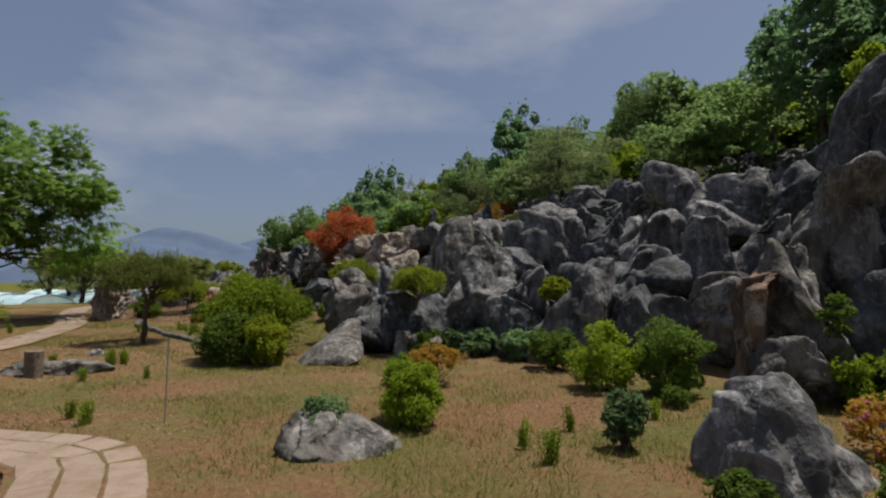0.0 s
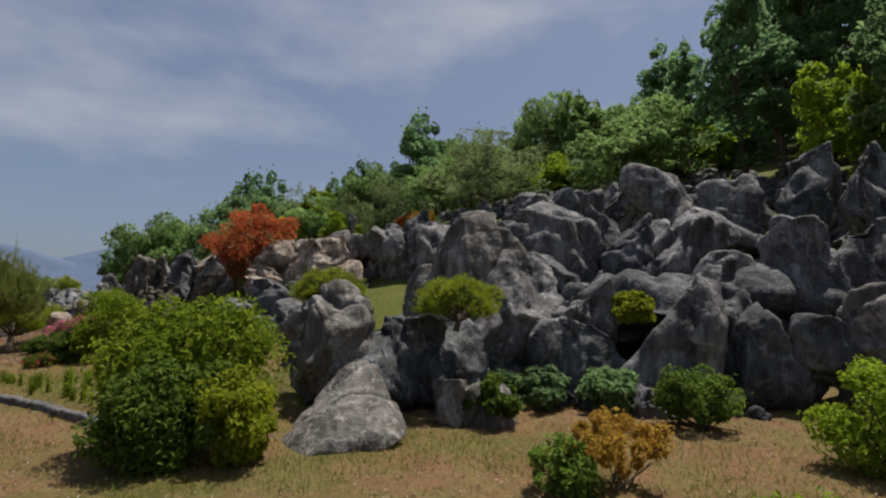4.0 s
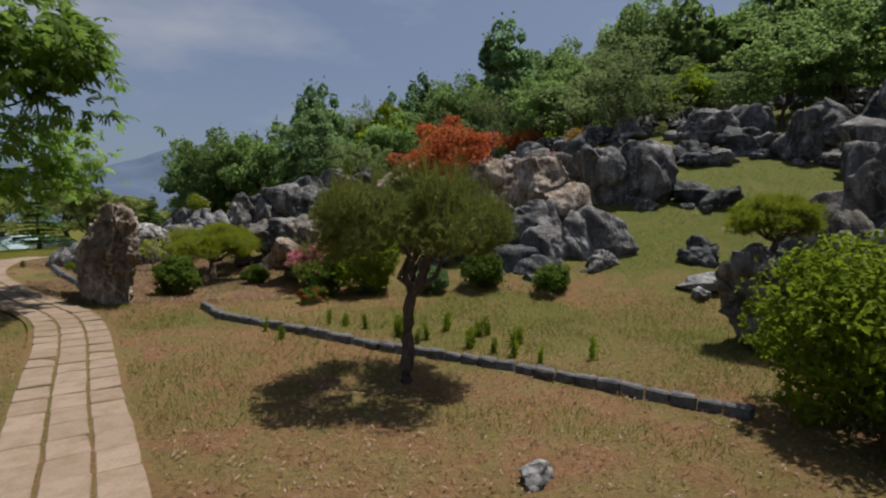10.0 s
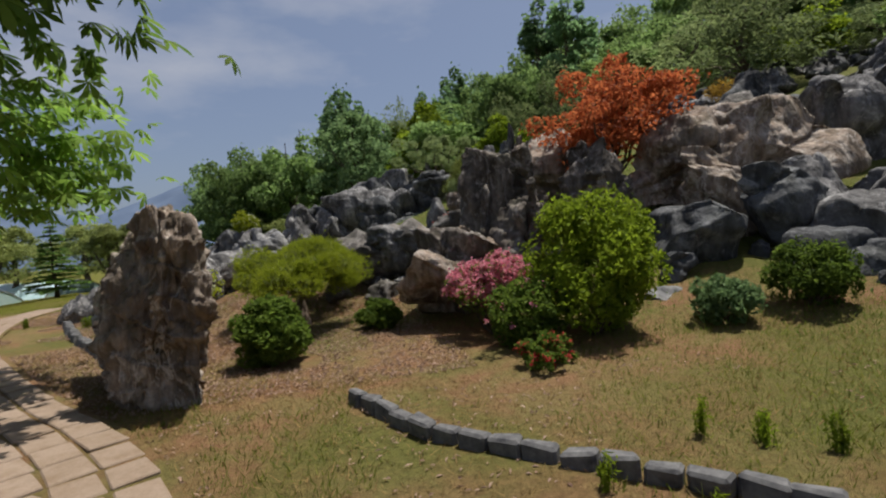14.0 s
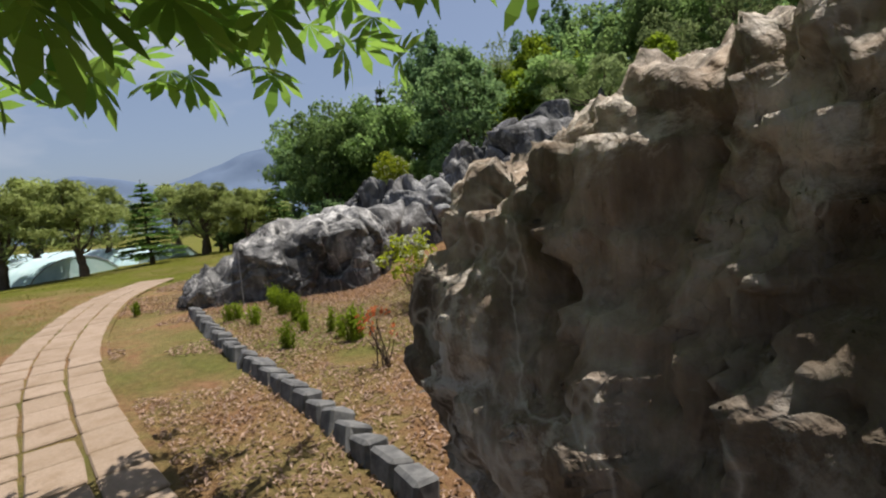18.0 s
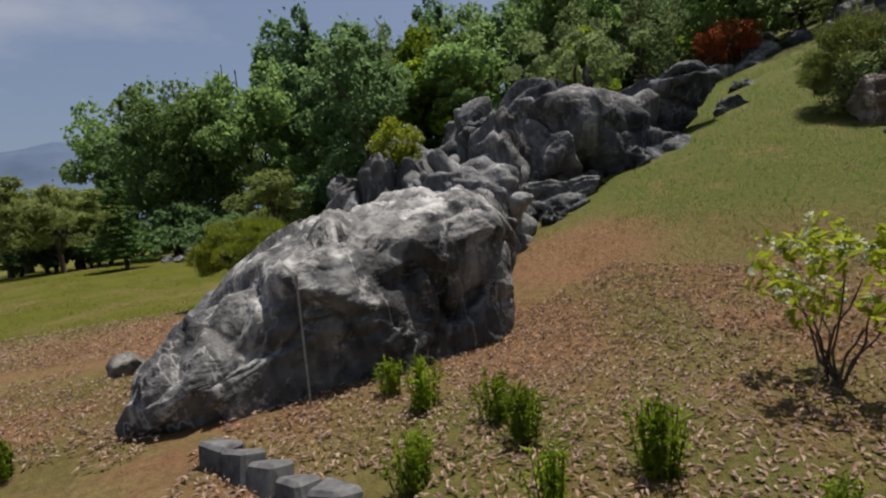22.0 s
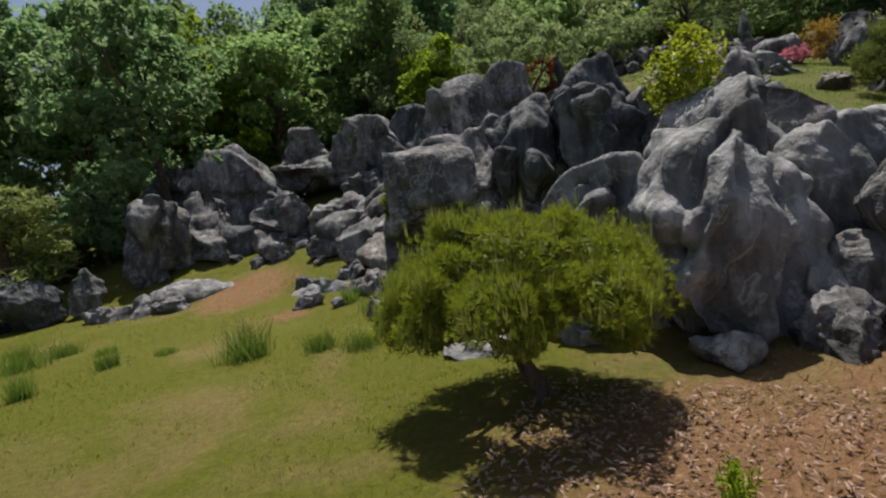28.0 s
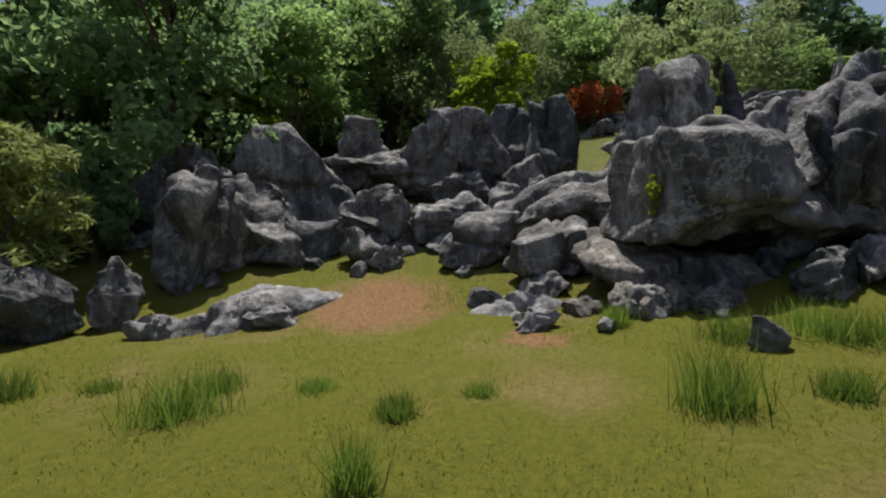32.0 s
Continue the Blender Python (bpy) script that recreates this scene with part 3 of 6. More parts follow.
def tube(points, radii, sides=6):
    pts = [Vector(p) for p in points]
    v, f = [], []
    for i, (p, r) in enumerate(zip(pts, radii)):
        d = (pts[min(i + 1, len(pts) - 1)] - pts[max(i - 1, 0)]).normalized()
        q = d.to_track_quat("Z", "Y")
        for s in range(sides):
            a = 2 * math.pi * s / sides
            v.append(p + q @ Vector((r * math.cos(a), r * math.sin(a), 0)))
    for i in range(len(pts) - 1):
        for s in range(sides):
            a, b = i * sides + s, i * sides + (s + 1) % sides
            f.append((a, b, b + sides, a + sides))
    return v, f


def tubes(name, runs, mat, sides=6):
    V, F, o = [], [], 0
    for pts, rad in runs:
        v, f = tube(pts, rad, sides)
        V += [x[:] for x in v]
        F += [[i + o for i in q] for q in f]
        o += len(v)
    return mesh_of(name, np.array(V), np.array(F), mat)


def limb(rng, a, b, r0, r1, n=5, wob=0.08):
    a, b = np.array(a, float), np.array(b, float)
    L = np.linalg.norm(b - a)
    pts = [tuple(a + (b - a) * i / n + (rng.normal(size=3) * wob * L * (0 < i < n) * 0.5)) for i in range(n + 1)]
    return pts, [r0 + (r1 - r0) * i / n for i in range(n + 1)]


def copy_scaled(ob, m):
    """A copy at m, whatever the scale of the thing that is copied."""
    c = copy_thing(ob, Matrix.Identity(4))
    c.matrix_basis = m
    return c


# ---- plants ----


def shrub(x, y, z, w, h, leaf="mid", seed=1, n=2600, size=0.055, wide=0.5, label="", group="", clumps=34, flower="", nf=0, low=-0.95, name="shrub", category="shrub", lift=0.0, bare=False, depth=0.9):
    rng = np.random.default_rng(seed)
    ob = thing(name, x, y, z - 0.03, label, category, group, rng.uniform(0, 360))
    ch = (h - lift) / 2
    p, o = puffs(rng, int(clumps * 1.5), int(n * 1.25), w / 2, w / 2 * depth, ch, size=0.29, low=low)
    p[:, 2] += h - ch * 1.0
    keep = p[:, 2] > 0.02
    leafage = part("foliage", leaves("foliage", p[keep], o[keep], size * 1.12, size * 1.12 * wide, LEAF[leaf], rng), ob)
    runs = []
    for k in range(7 if not bare else 12):
        t = p[rng.integers(0, len(p))] * np.array([0.75, 0.75, 0.85])
        runs.append(limb(rng, rng.normal(size=3) * np.array([0.05, 0.05, 0]), t, 0.006 + 0.004 * h if bare else 0.012 + 0.01 * h, 0.004, 4))
    part("stem", tubes("stem", runs, BARK, 5), ob)
    if flower:
        k = rng.choice(np.flatnonzero(o[:, 2] > 0.1), nf)
        c = np.repeat(p[k], 7, 0) + rng.normal(size=(nf * 7, 3)) * 0.022
        part("blossom", leaves("blossom", c, np.repeat(o[k], 7, 0), 0.05, 0.04, LEAF[flower], rng), leafage)
    return ob


def garden_pine(x, y, z, w, h, crown, seed=1, n=9000, trunk_lean=(0.05, 0.0), r=0.075, candles=180, label="", group="", dark=False, depth=1.0, candle_len=0.2, needle=0.085, candle_low=0.15):
    """A trained pine: bare crooked trunk, flat-bottomed cushion of needles, upright candles."""
    rng = np.random.default_rng(seed)
    ob = thing("garden_pine", x, y, z - 0.03, label, "pine tree", group)
    top = h - crown
    fork = np.array([trunk_lean[0], trunk_lean[1], max(0.12, top * 0.75)])
    runs = [limb(rng, (0, 0, 0), fork, r * 1.15, r * 0.8, 6, 0.03)]
    p, o = puffs(rng, 70, n, w / 2, w / 2 * depth, crown * 0.62, size=0.27 * max(1.0, 0.62 * w / crown), low=-0.28, inner=0.62, flat=0.7)
    p[:, 2] += h - crown * 0.70
    q = np.stack([trunk_lean[0] * np.ones(len(p)), trunk_lean[1] * np.ones(len(p)), np.zeros(len(p))], 1)
    p = p + q
    for k in range(12):
        t = p[rng.integers(0, len(p))] * np.array([0.8, 0.8, 0.97])
        runs.append(limb(rng, fork, t, r * 0.55, 0.012, 5, 0.12))
    part("trunk", tubes("trunk", runs, BARK, 8), ob)
    o[:, 2] += 0.3
    k = rng.random(len(p)) < 0.30
    crown_part = part("needles", needle_mesh("needles", p[k], unit(o[k]) + 0.35 * rng.normal(size=(int(k.sum()), 3)), needle, 0.0062, LEAF["pine_dark" if dark else "pine"], rng, 12), ob)
    # inner fill of broader blades in the darker needle colour
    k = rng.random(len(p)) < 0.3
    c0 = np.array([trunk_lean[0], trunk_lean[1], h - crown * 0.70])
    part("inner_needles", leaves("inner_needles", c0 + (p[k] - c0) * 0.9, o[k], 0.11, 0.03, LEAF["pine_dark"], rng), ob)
    if candles:
        e = (p - q - np.array([0, 0, h - crown * 0.70])) / np.array([w / 2, w / 2 * depth, crown * 0.62])
        up = np.flatnonzero((np.linalg.norm(e, axis=1) > 0.86) & (e[:, 2] > candle_low))
        k = rng.choice(up, candles)
        hgt = np.repeat(candle_len * rng.uniform(0.4, 1.25, candles), 4)
        shoots = blades("new_growth", np.repeat(p[k], 4, 0) + rng.normal(size=(candles * 4, 3)) * 0.006, hgt * rng.uniform(0.5, 1.0, len(hgt)), 0.006, LEAF["candle"], rng, 0.1)
        part("new_growth", shoots, crown_part, "pale upright new shoots")
    return ob


def tuft(x, y, z, w, h, seed=1, n=60, leaf="mid", label="green upright flower stems in a clump", group="", name="flower_clump"):
    """Upright leafy stems."""
    rng = np.random.default_rng(seed)
    ob = thing(name, x, y, z - 0.01, label, "plant", group)
    base = rng.normal(size=(n, 2)) * w * 0.22
    runs, P, O = [], [], []
    for b in base:
        tip = np.array([b[0] * 1.25, b[1] * 1.25, h * rng.uniform(0.6, 1.05)])
        a = np.array([b[0] * 0.8, b[1] * 0.8, 0])
        runs.append(((tuple(a), tuple(tip)), (0.005, 0.003)))
        k = 12
        f = np.linspace(0.1, 1.0, k)[:, None]
        P.append(a + (tip - a) * f + rng.normal(size=(k, 3)) * 0.012)
        O.append(rng.normal(size=(k, 3)) * np.array([1, 1, 0.3]))
    part("stem", tubes("stem", runs, LEAF[leaf], 3), ob)
    part("leaves", leaves("leaves", np.concatenate(P), np.concatenate(O), 0.07, 0.016, LEAF[leaf], rng, 0.3), ob)
    return ob


def tree(name, h, w, crown_low, leaf, seed, n=6000, size=0.24, wide=0.6, clumps=34, r=0.14, label="", lean=0.0, shape=0.9, limbs=10):
    """A prototype tree at the origin: tapered trunk, limbs, clumped crown."""
    rng = np.random.default_rng(seed)
    ob = thing(name, 0, 0, 0, label, "tree")
    tip = np.array([lean, 0, h * 0.9])
    ch = (h - crown_low) / 2
    p, o = puffs(rng, clumps, n, w / 2, w / 2, ch, size=0.30, low=-0.9, inner=0.35, outer=1.05, flat=0.62)
    p[:, 2] += crown_low + ch
    f = np.clip((p[:, 2:3] - crown_low) / (h - crown_low), 0, 1)
    p[:, :2] *= 1 - (1 - shape) * f
    runs = [limb(rng, (0, 0, -0.3), tip, r, r * 0.2, 8, 0.03)]
    for k in range(limbs):
        t = p[rng.integers(0, len(p))]
        a = np.array([0, 0, rng.uniform(0.35, 0.75) * min(h * 0.85, max(t[2], 0.5))])
        runs.append(limb(rng, a, t * np.array([0.85, 0.85, 0.97]), r * 0.38, 0.015, 5, 0.08))
    part("trunk", tubes("trunk", runs, BARK, 6), ob)
    part("crown", leaves("crown", p, o, size, size * wide, LEAF[leaf], rng), ob)
    return ob


def fir(name, h, w, leaf, seed, n=6000, label=""):
    """A prototype tiered conifer."""
    rng = np.random.default_rng(seed)
    ob = thing(name, 0, 0, 0, label, "conifer")
    P, O, runs = [], [], [limb(rng, (0, 0, -0.3), (0, 0, h), 0.11, 0.015, 8, 0.01)]
    tiers = int(h / 0.33)
    for i in range(tiers):
        z = h * 0.13 + (h * 0.86) * i / tiers
        R = w / 2 * (1 - i / tiers) ** 0.85 + 0.08
        for k in range(8):
            a = rng.uniform(0, 2 * math.pi)
            L = R * rng.uniform(0.75, 1.1)
            tip = np.array([L * math.cos(a), L * math.sin(a), z - 0.12 * L + rng.normal() * 0.05])
            runs.append((((0, 0, z), tuple(tip)), (0.02, 0.005)))
            m = max(8, int(n * L / (w * 0.5) / (tiers * 5)))
            f = rng.uniform(0.12, 1, m)[:, None]
            side = np.array([-math.sin(a), math.cos(a), 0])
            P.append(np.array([0, 0, z]) + (tip - np.array([0, 0, z])) * f + side * (rng.normal(size=m)[:, None] * 0.2 * L * (1.1 - f)) + rng.normal(size=(m, 3)) * 0.03)
            O.append(np.tile((0, 0, 1.0), (m, 1)))
    part("trunk", tubes("trunk", runs, BARK, 5), ob)
    part("needles", leaves("needles", np.concatenate(P), np.concatenate(O), 0.26, 0.07, LEAF[leaf], rng, 0.45), ob)
    return ob


# ---- ground ----


def axis(lo, hi, step, far):
    mid = np.arange(lo, hi + step, step)
    g = np.cumsum(step * 1.22 ** np.arange(1, 60))
    g = g[g < far]
    return np.concatenate([(lo - g)[::-1], mid, hi + g])


def build_ground():
    xs, ys = axis(-30, 12, 0.24, 2600), axis(-2, 52, 0.24, 2600)
    X, Y = np.meshgrid(xs, ys)
    x, y = X.ravel(), Y.ravel()
    z = ground_z(x, y)
    p = np.stack([x, y, z * 0], 1)
    near = np.exp(-np.clip(np.hypot(x + 10, y - 22) - 45, 0, None) / 20)
    z = z + near * (0.035 * fbm(p * 1.1, 3) + 0.012 * fbm(p * 4.0, 2)) - 0.012
    nx, ny = len(xs), len(ys)
    i = (np.arange(ny - 1)[:, None] * nx + np.arange(nx - 1)).ravel()
    f = np.stack([i, i + 1, i + nx + 1, i + nx], 1)
    ob = new("ground", mesh_of("ground", np.stack([x, y, z], 1), f, GROUND))
    tagged(ob, "dry lawn and orange soil running up a rocky hillside", "ground", kind="structure")


build_ground()

# ---- rocks ----
# the outcrop by the start
rock(-2.65, 12.1, -0.5, 1.6, 1.9, 0.78, 3, 1301, "brown", level=6, pitch=31, layer=0.25, taper=0.05, lumps=0.05, flute=0, boxy=5.5, facets=6, rough=0.45, cracks=3, name="rock_slab", label="sloping brown-grey rock slab with thin ledges")
rock(-2.14, 13.32, -0.57, 1.89, 1.47, 1.47, -6, 1001, "dark", level=5, flute=0.15, lumps=0.2, cracks=1)
rock(-2.29, 13.34, -0.54, 1.48, 1.15, 1.90, -5, 1002, "brown", level=5, layer=0.6, flute=0.1, lumps=0.3)
rock(0.3, 15.15, -0.5, 2.75, 2.3, 3.9, -12, 1305, "brown", level=6, taper=0.45, flute=0.12, lumps=0.15, boxy=4.0, facets=6, rough=0.5, cracks=2, lean=0.04, layer=0.1, name="rock_pinnacle", label="tall tapering grey limestone pinnacle with layered flanks")
rock(-2.69, 15.06, -0.53, 1.85, 1.44, 1.81, -2, 1003, "brown", level=5, layer=0.6, flute=0.1, lumps=0.3)
rock(-2.47, 13.81, -0.53, 1.49, 1.19, 2.32, 7, 1004, "brown", level=5, layer=0.6, flute=0.1, lumps=0.3)
rock(-1.35, 13.58, -0.55, 1.48, 1.16, 1.71, 1, 1005, "dark", level=5, flute=0.15, lumps=0.2, cracks=1)
rock(-0.53, 13.43, -0.54, 1.76, 1.37, 1.60, -3, 1006, "dark", level=5, flute=0.15, lumps=0.2, cracks=1)
rock(-0.56, 12.11, -0.53, 1.24, 0.96, 0.79, -3, 1007, "brown", level=5, lumps=0.2, flute=0)
rock(0.96, 14.27, -0.41, 2.24, 1.74, 2.89, -10, 1008, "grey", level=5, lean=0.25, flute=0.4, lumps=0.15, cracks=1, boxy=3.2)
rock(1.98, 13.64, -0.43, 1.82, 1.42, 2.30, -15, 1009, "grey", level=5, lean=0.2, flute=0.4, lumps=0.2, taper=0.3, boxy=3.2)
rock(1.94, 13.05, -0.52, 1.46, 1.14, 1.56, -16, 1010, "dark", level=5, flute=0.15, lumps=0.2, cracks=1)
rock(2.76, 17.22, 0.67, 1.60, 1.25, 2.89, -15, 1011, "grey", level=4, flute=0.15, lumps=0.2, cracks=1)
rock(4.61, 17.68, 1.12, 3.45, 2.69, 3.21, -20, 1012, "grey", level=5, flute=0.6, lumps=0.2, cracks=2, slope=-0.15)
rock(6.05, 15.95, 0.82, 3.49, 2.72, 2.92, -28, 1013, "grey", level=5, flute=0.6, lumps=0.3, cracks=2)
rock(3.14, 12.22, -0.52, 2.03, 1.22, 2.57, -23, 1014, "grey", level=5, lean=0.35, taper=0.3, flute=0.25, lumps=0.1, cracks=0, boxy=3.5, label="leaning dark grey limestone slab with a rounded back")
rock(4.29, 12.00, -0.42, 2.06, 1.60, 1.98, -29, 1015, "dark", level=5, boxy=5, taper=0.1, flute=0.25, lumps=0.1, cracks=1, facets=5, label="flat-topped grey limestone block")
rock(5.13, 11.10, -0.40, 1.10, 0.86, 1.59, -36, 1016, "dark", level=5, boxy=4, flute=0.4, lumps=0.1, cracks=1)
rock(5.39, 12.93, -0.05, 1.88, 1.46, 2.51, -32, 1017, "grey", level=5, flute=0.5, lumps=0.2)
rock(6.74, 12.62, 0.22, 1.46, 1.14, 2.99, -37, 1018, "grey", level=5, flute=0.9, lumps=0.15, cracks=0)
rock(7.76, 12.29, 0.41, 1.90, 1.48, 2.69, -42, 1019, "grey", level=5, flute=0.9, lumps=0.15, cracks=0, lean=0.2)
rock(6.15, 10.61, -0.29, 1.77, 1.38, 1.99, -41, 1020, "brown", level=5, flute=0.5, lumps=0.3)
rock(9.89, 20.45, 2.99, 3.08, 2.40, 3.52, -31, 1021, "grey", level=5, lumps=0.6)
rock(10.88, 18.54, 2.72, 2.93, 2.28, 3.01, -37, 1022, "grey", level=5, lumps=0.6)
rock(11.52, 16.43, 2.37, 1.86, 1.45, 3.19, -42, 1023, "dark", level=4, lumps=0.6)
rock(13.95, 17.55, 3.31, 1.81, 1.41, 3.40, -45, 1024, "grey", level=4, lumps=0.6)
rock(13.35, 15.30, 2.60, 1.84, 1.43, 3.57, -48, 1025, "grey", level=4, lumps=0.6)
rock(9.01, 21.33, 3.06, 2.27, 1.77, 2.50, -28, 1026, "grey", level=4, lumps=0.6)
rock(1.47, 15.66, -0.01, 4.33, 3.38, 2.16, -11, 1027, "dark", level=5, boxy=5, taper=0.1, flute=0.4, lumps=0.4)
rock(6.51, 14.66, -0.05, 7.17, 5.59, 2.48, -32, 1028, "dark", level=6, boxy=5, taper=0.15, flute=0.4, lumps=0.5, cracks=3)
# the cliff
rock(5.10, 8.28, -0.71, 0.84, 0.65, 2.40, -46, 1029, "red", level=5, flute=0.7, lumps=0.3, taper=0.2)
rock(6.00, 8.28, -0.49, 1.60, 1.25, 2.64, -50, 1030, "brown", level=5, flute=0.4, lumps=0.2, boxy=4)
rock(5.22, 7.63, -0.64, 1.10, 0.86, 1.33, -50, 1031, "brown", level=5, flute=0.3, lumps=0.4)
rock(7.17, 8.94, -0.27, 1.71, 1.33, 3.96, -52, 1032, "brown", level=5, flute=0.5, lumps=0.2, boxy=4, lean=0.15)
rock(7.98, 8.82, -0.07, 2.06, 1.60, 5.82, -55, 1033, "dark", level=5, lean=0.3, flute=0.3, lumps=0.2, boxy=3, label="dark overhanging rock jutting from the cliff")
rock(7.92, 7.91, -0.18, 1.37, 1.07, 3.50, -58, 1034, "grey", level=5, flute=0.15, lumps=0.2, cracks=1, boxy=3)
rock(7.24, 7.59, -0.36, 1.62, 1.26, 2.53, -58, 1035, "dark", level=5, flute=0.9, lumps=0.15, cracks=0, boxy=4.5, facets=4, label="dark cliff block with deep vertical flutes")
rock(7.37, 6.66, -0.40, 0.97, 0.75, 2.51, -63, 1036, "dark", level=5, flute=0.9, lumps=0.15, cracks=0, boxy=4.5, facets=4, label="dark cliff block with deep vertical flutes")
rock(7.48, 5.94, -0.42, 0.95, 0.74, 2.35, -67, 1037, "dark", level=5, flute=0.9, lumps=0.15, cracks=0, boxy=4.5, facets=4, label="dark cliff block with deep vertical flutes")
rock(6.99, 6.09, -0.47, 1.45, 1.13, 1.26, -65, 1038, "dark", level=5, flute=0.15, lumps=0.2, cracks=1, boxy=4)
rock(8.10, 6.57, -0.26, 1.05, 0.82, 2.98, -65, 1039, "dark", level=5, flute=0.15, lumps=0.2, cracks=1)
rock(8.81, 6.01, -0.13, 1.25, 0.98, 3.62, -70, 1040, "dark", level=5, flute=0.15, lumps=0.2, cracks=1)
rock(8.13, 5.71, -0.31, 1.03, 0.80, 3.19, -70, 1041, "dark", level=5, flute=0.15, lumps=0.2, cracks=1, boxy=4)
rock(7.94, 4.91, -0.36, 0.92, 0.72, 3.48, -74, 1042, "dark", level=5, flute=0.3, lumps=0.2, boxy=4)
rock(7.79, 5.11, -0.38, 1.45, 1.13, 2.45, -73, 1043, "dark", level=5, flute=0.4, lumps=0.2, boxy=4)
rock(9.75, 8.18, 0.38, 1.48, 1.16, 6.08, -62, 1044, "dark", level=5, flute=1.1, lumps=0.05, lean=0.12, taper=0.15, boxy=5, facets=4, cracks=1, name="rock_cliff", label="high dark cliff slab with smooth vertical flutes")
rock(10.53, 7.36, 0.53, 1.70, 1.32, 6.23, -67, 1045, "dark", level=5, flute=1.1, lumps=0.05, lean=0.15, taper=0.15, boxy=5, facets=4, cracks=1, name="rock_cliff", label="high dark cliff slab with smooth vertical flutes")
rock(10.76, 6.35, 0.48, 1.48, 1.16, 6.95, -71, 1046, "dark", level=6, flute=1.1, lumps=0.05, lean=0.15, taper=0.2, boxy=5, facets=4, cracks=1, name="rock_cliff", label="high dark cliff slab with smooth vertical flutes")
rock(10.45, 5.19, 0.29, 1.40, 1.09, 6.78, -76, 1047, "dark", level=6, flute=1.1, lumps=0.05, taper=0.12, boxy=5, facets=4, cracks=1, name="rock_cliff", label="high dark cliff slab with smooth vertical flutes")
rock(9.60, 3.99, -0.00, 1.53, 1.19, 6.37, -81, 1048, "dark", level=6, flute=1.1, lumps=0.05, taper=0.12, boxy=5, facets=4, cracks=1, name="rock_cliff", label="high dark cliff slab with smooth vertical flutes")
rock(3.11, 4.66, -0.67, 1.48, 1.26, 1.33, -61, 1051, "grey", level=5, taper=0.4, flute=0.5, lumps=0.0, rough=0.5, facets=5, boxy=3.0, cracks=1, label="rounded boulder with a whorled pale crest on the lawn")
rock(5.09, 4.52, -0.68, 1.67, 1.30, 1.12, -71, 1050, "brown", level=5, layer=0.3, lumps=0.2, flute=0.1, boxy=3.2)
rock(-1.05, 5.53, -0.59, 1.49, 1.16, 0.63, 11, 1051, "brown", level=5, layer=0.5, flute=0, lumps=0.2, taper=0.4, name="rock_slab", label="low pale brown rock slab set in the lawn")
# the slope above the planted bed
rock(-2.23, 20.91, -0.30, 2.22, 1.73, 2.31, -32, 1052, "grey", level=5, flute=0.2, lumps=0.2, boxy=3.2)
rock(-3.10, 22.46, 0.61, 1.97, 1.53, 1.65, -26, 1053, "grey", level=5, flute=0.3, lumps=0.2)
rock(-3.48, 21.11, 0.01, 1.61, 1.26, 1.46, -27, 1054, "grey", level=4, flute=0.15, lumps=0.2, cracks=1)
rock(-4.37, 21.16, -0.43, 1.43, 1.12, 1.37, -24, 1055, "dark", level=4, flute=0.15, lumps=0.2, cracks=1)
rock(1.37, 23.84, 1.40, 2.44, 1.90, 3.06, -36, 1056, "grey", level=5, flute=0.9, lumps=0.15, cracks=0, label="deeply fluted grey limestone crag")
rock(0.09, 24.44, 1.29, 2.36, 1.84, 3.00, -32, 1057, "grey", level=5, flute=0.9, lumps=0.15, cracks=0, lean=0.15)
rock(-1.21, 26.25, 2.38, 3.95, 3.08, 1.84, -26, 1058, "brown", level=5, layer=0.6, flute=0.1, lumps=0.3)
rock(-2.46, 24.95, 1.73, 2.52, 1.97, 1.63, -24, 1059, "grey", level=5, layer=0.3, flute=0.3)
rock(-1.49, 22.32, 0.90, 1.29, 1.00, 1.00, -31, 1060, "grey", level=4, flute=0.15, lumps=0.2, cracks=1)
rock(0.08, 19.82, -0.48, 2.23, 1.74, 1.77, -53, 1061, "dark", level=5, layer=0.3, flute=0.2, lumps=0.3, taper=0.1)
rock(0.99, 18.86, 0.07, 1.40, 1.09, 0.90, -59, 1062, "grey", level=5, layer=0.3)
rock(-1.15, 17.75, -0.01, 1.36, 1.06, 0.52, -58, 1063, "pale", level=5, flute=0.15, lumps=0.2, cracks=1)
rock(2.47, 22.50, 2.11, 1.33, 1.04, 0.92, -42, 1064, "dark", level=4, layer=0.3, lumps=0.5)
rock(2.70, 21.59, 1.55, 1.26, 0.98, 1.21, -44, 1065, "dark", level=4, layer=0.3, lumps=0.5)
rock(8.12, 28.19, 4.60, 2.75, 2.15, 2.26, -43, 1066, "grey", level=5, lumps=0.5, cracks=3)
rock(9.93, 27.68, 5.23, 2.27, 1.77, 1.89, -46, 1067, "dark", level=4, lumps=0.4)
rock(8.59, 26.01, 3.95, 1.71, 1.34, 1.49, -47, 1068, "dark", level=4, lumps=0.4)
rock(2.35, 29.65, 4.08, 1.57, 1.22, 2.05, -30, 1069, "dark", level=4, flute=0.15, lumps=0.2, cracks=1)
rock(9.21, 24.57, 4.01, 1.77, 1.38, 2.25, -50, 1070, "grey", level=4, lumps=0.5, flute=0.6)
rock(10.67, 24.34, 4.14, 1.73, 1.35, 2.67, -53, 1071, "grey", level=5, lumps=0.5, flute=0.6)
rock(9.28, 21.93, 3.30, 1.54, 1.20, 2.91, -55, 1072, "dark", level=5, lumps=0.5, flute=0.6)
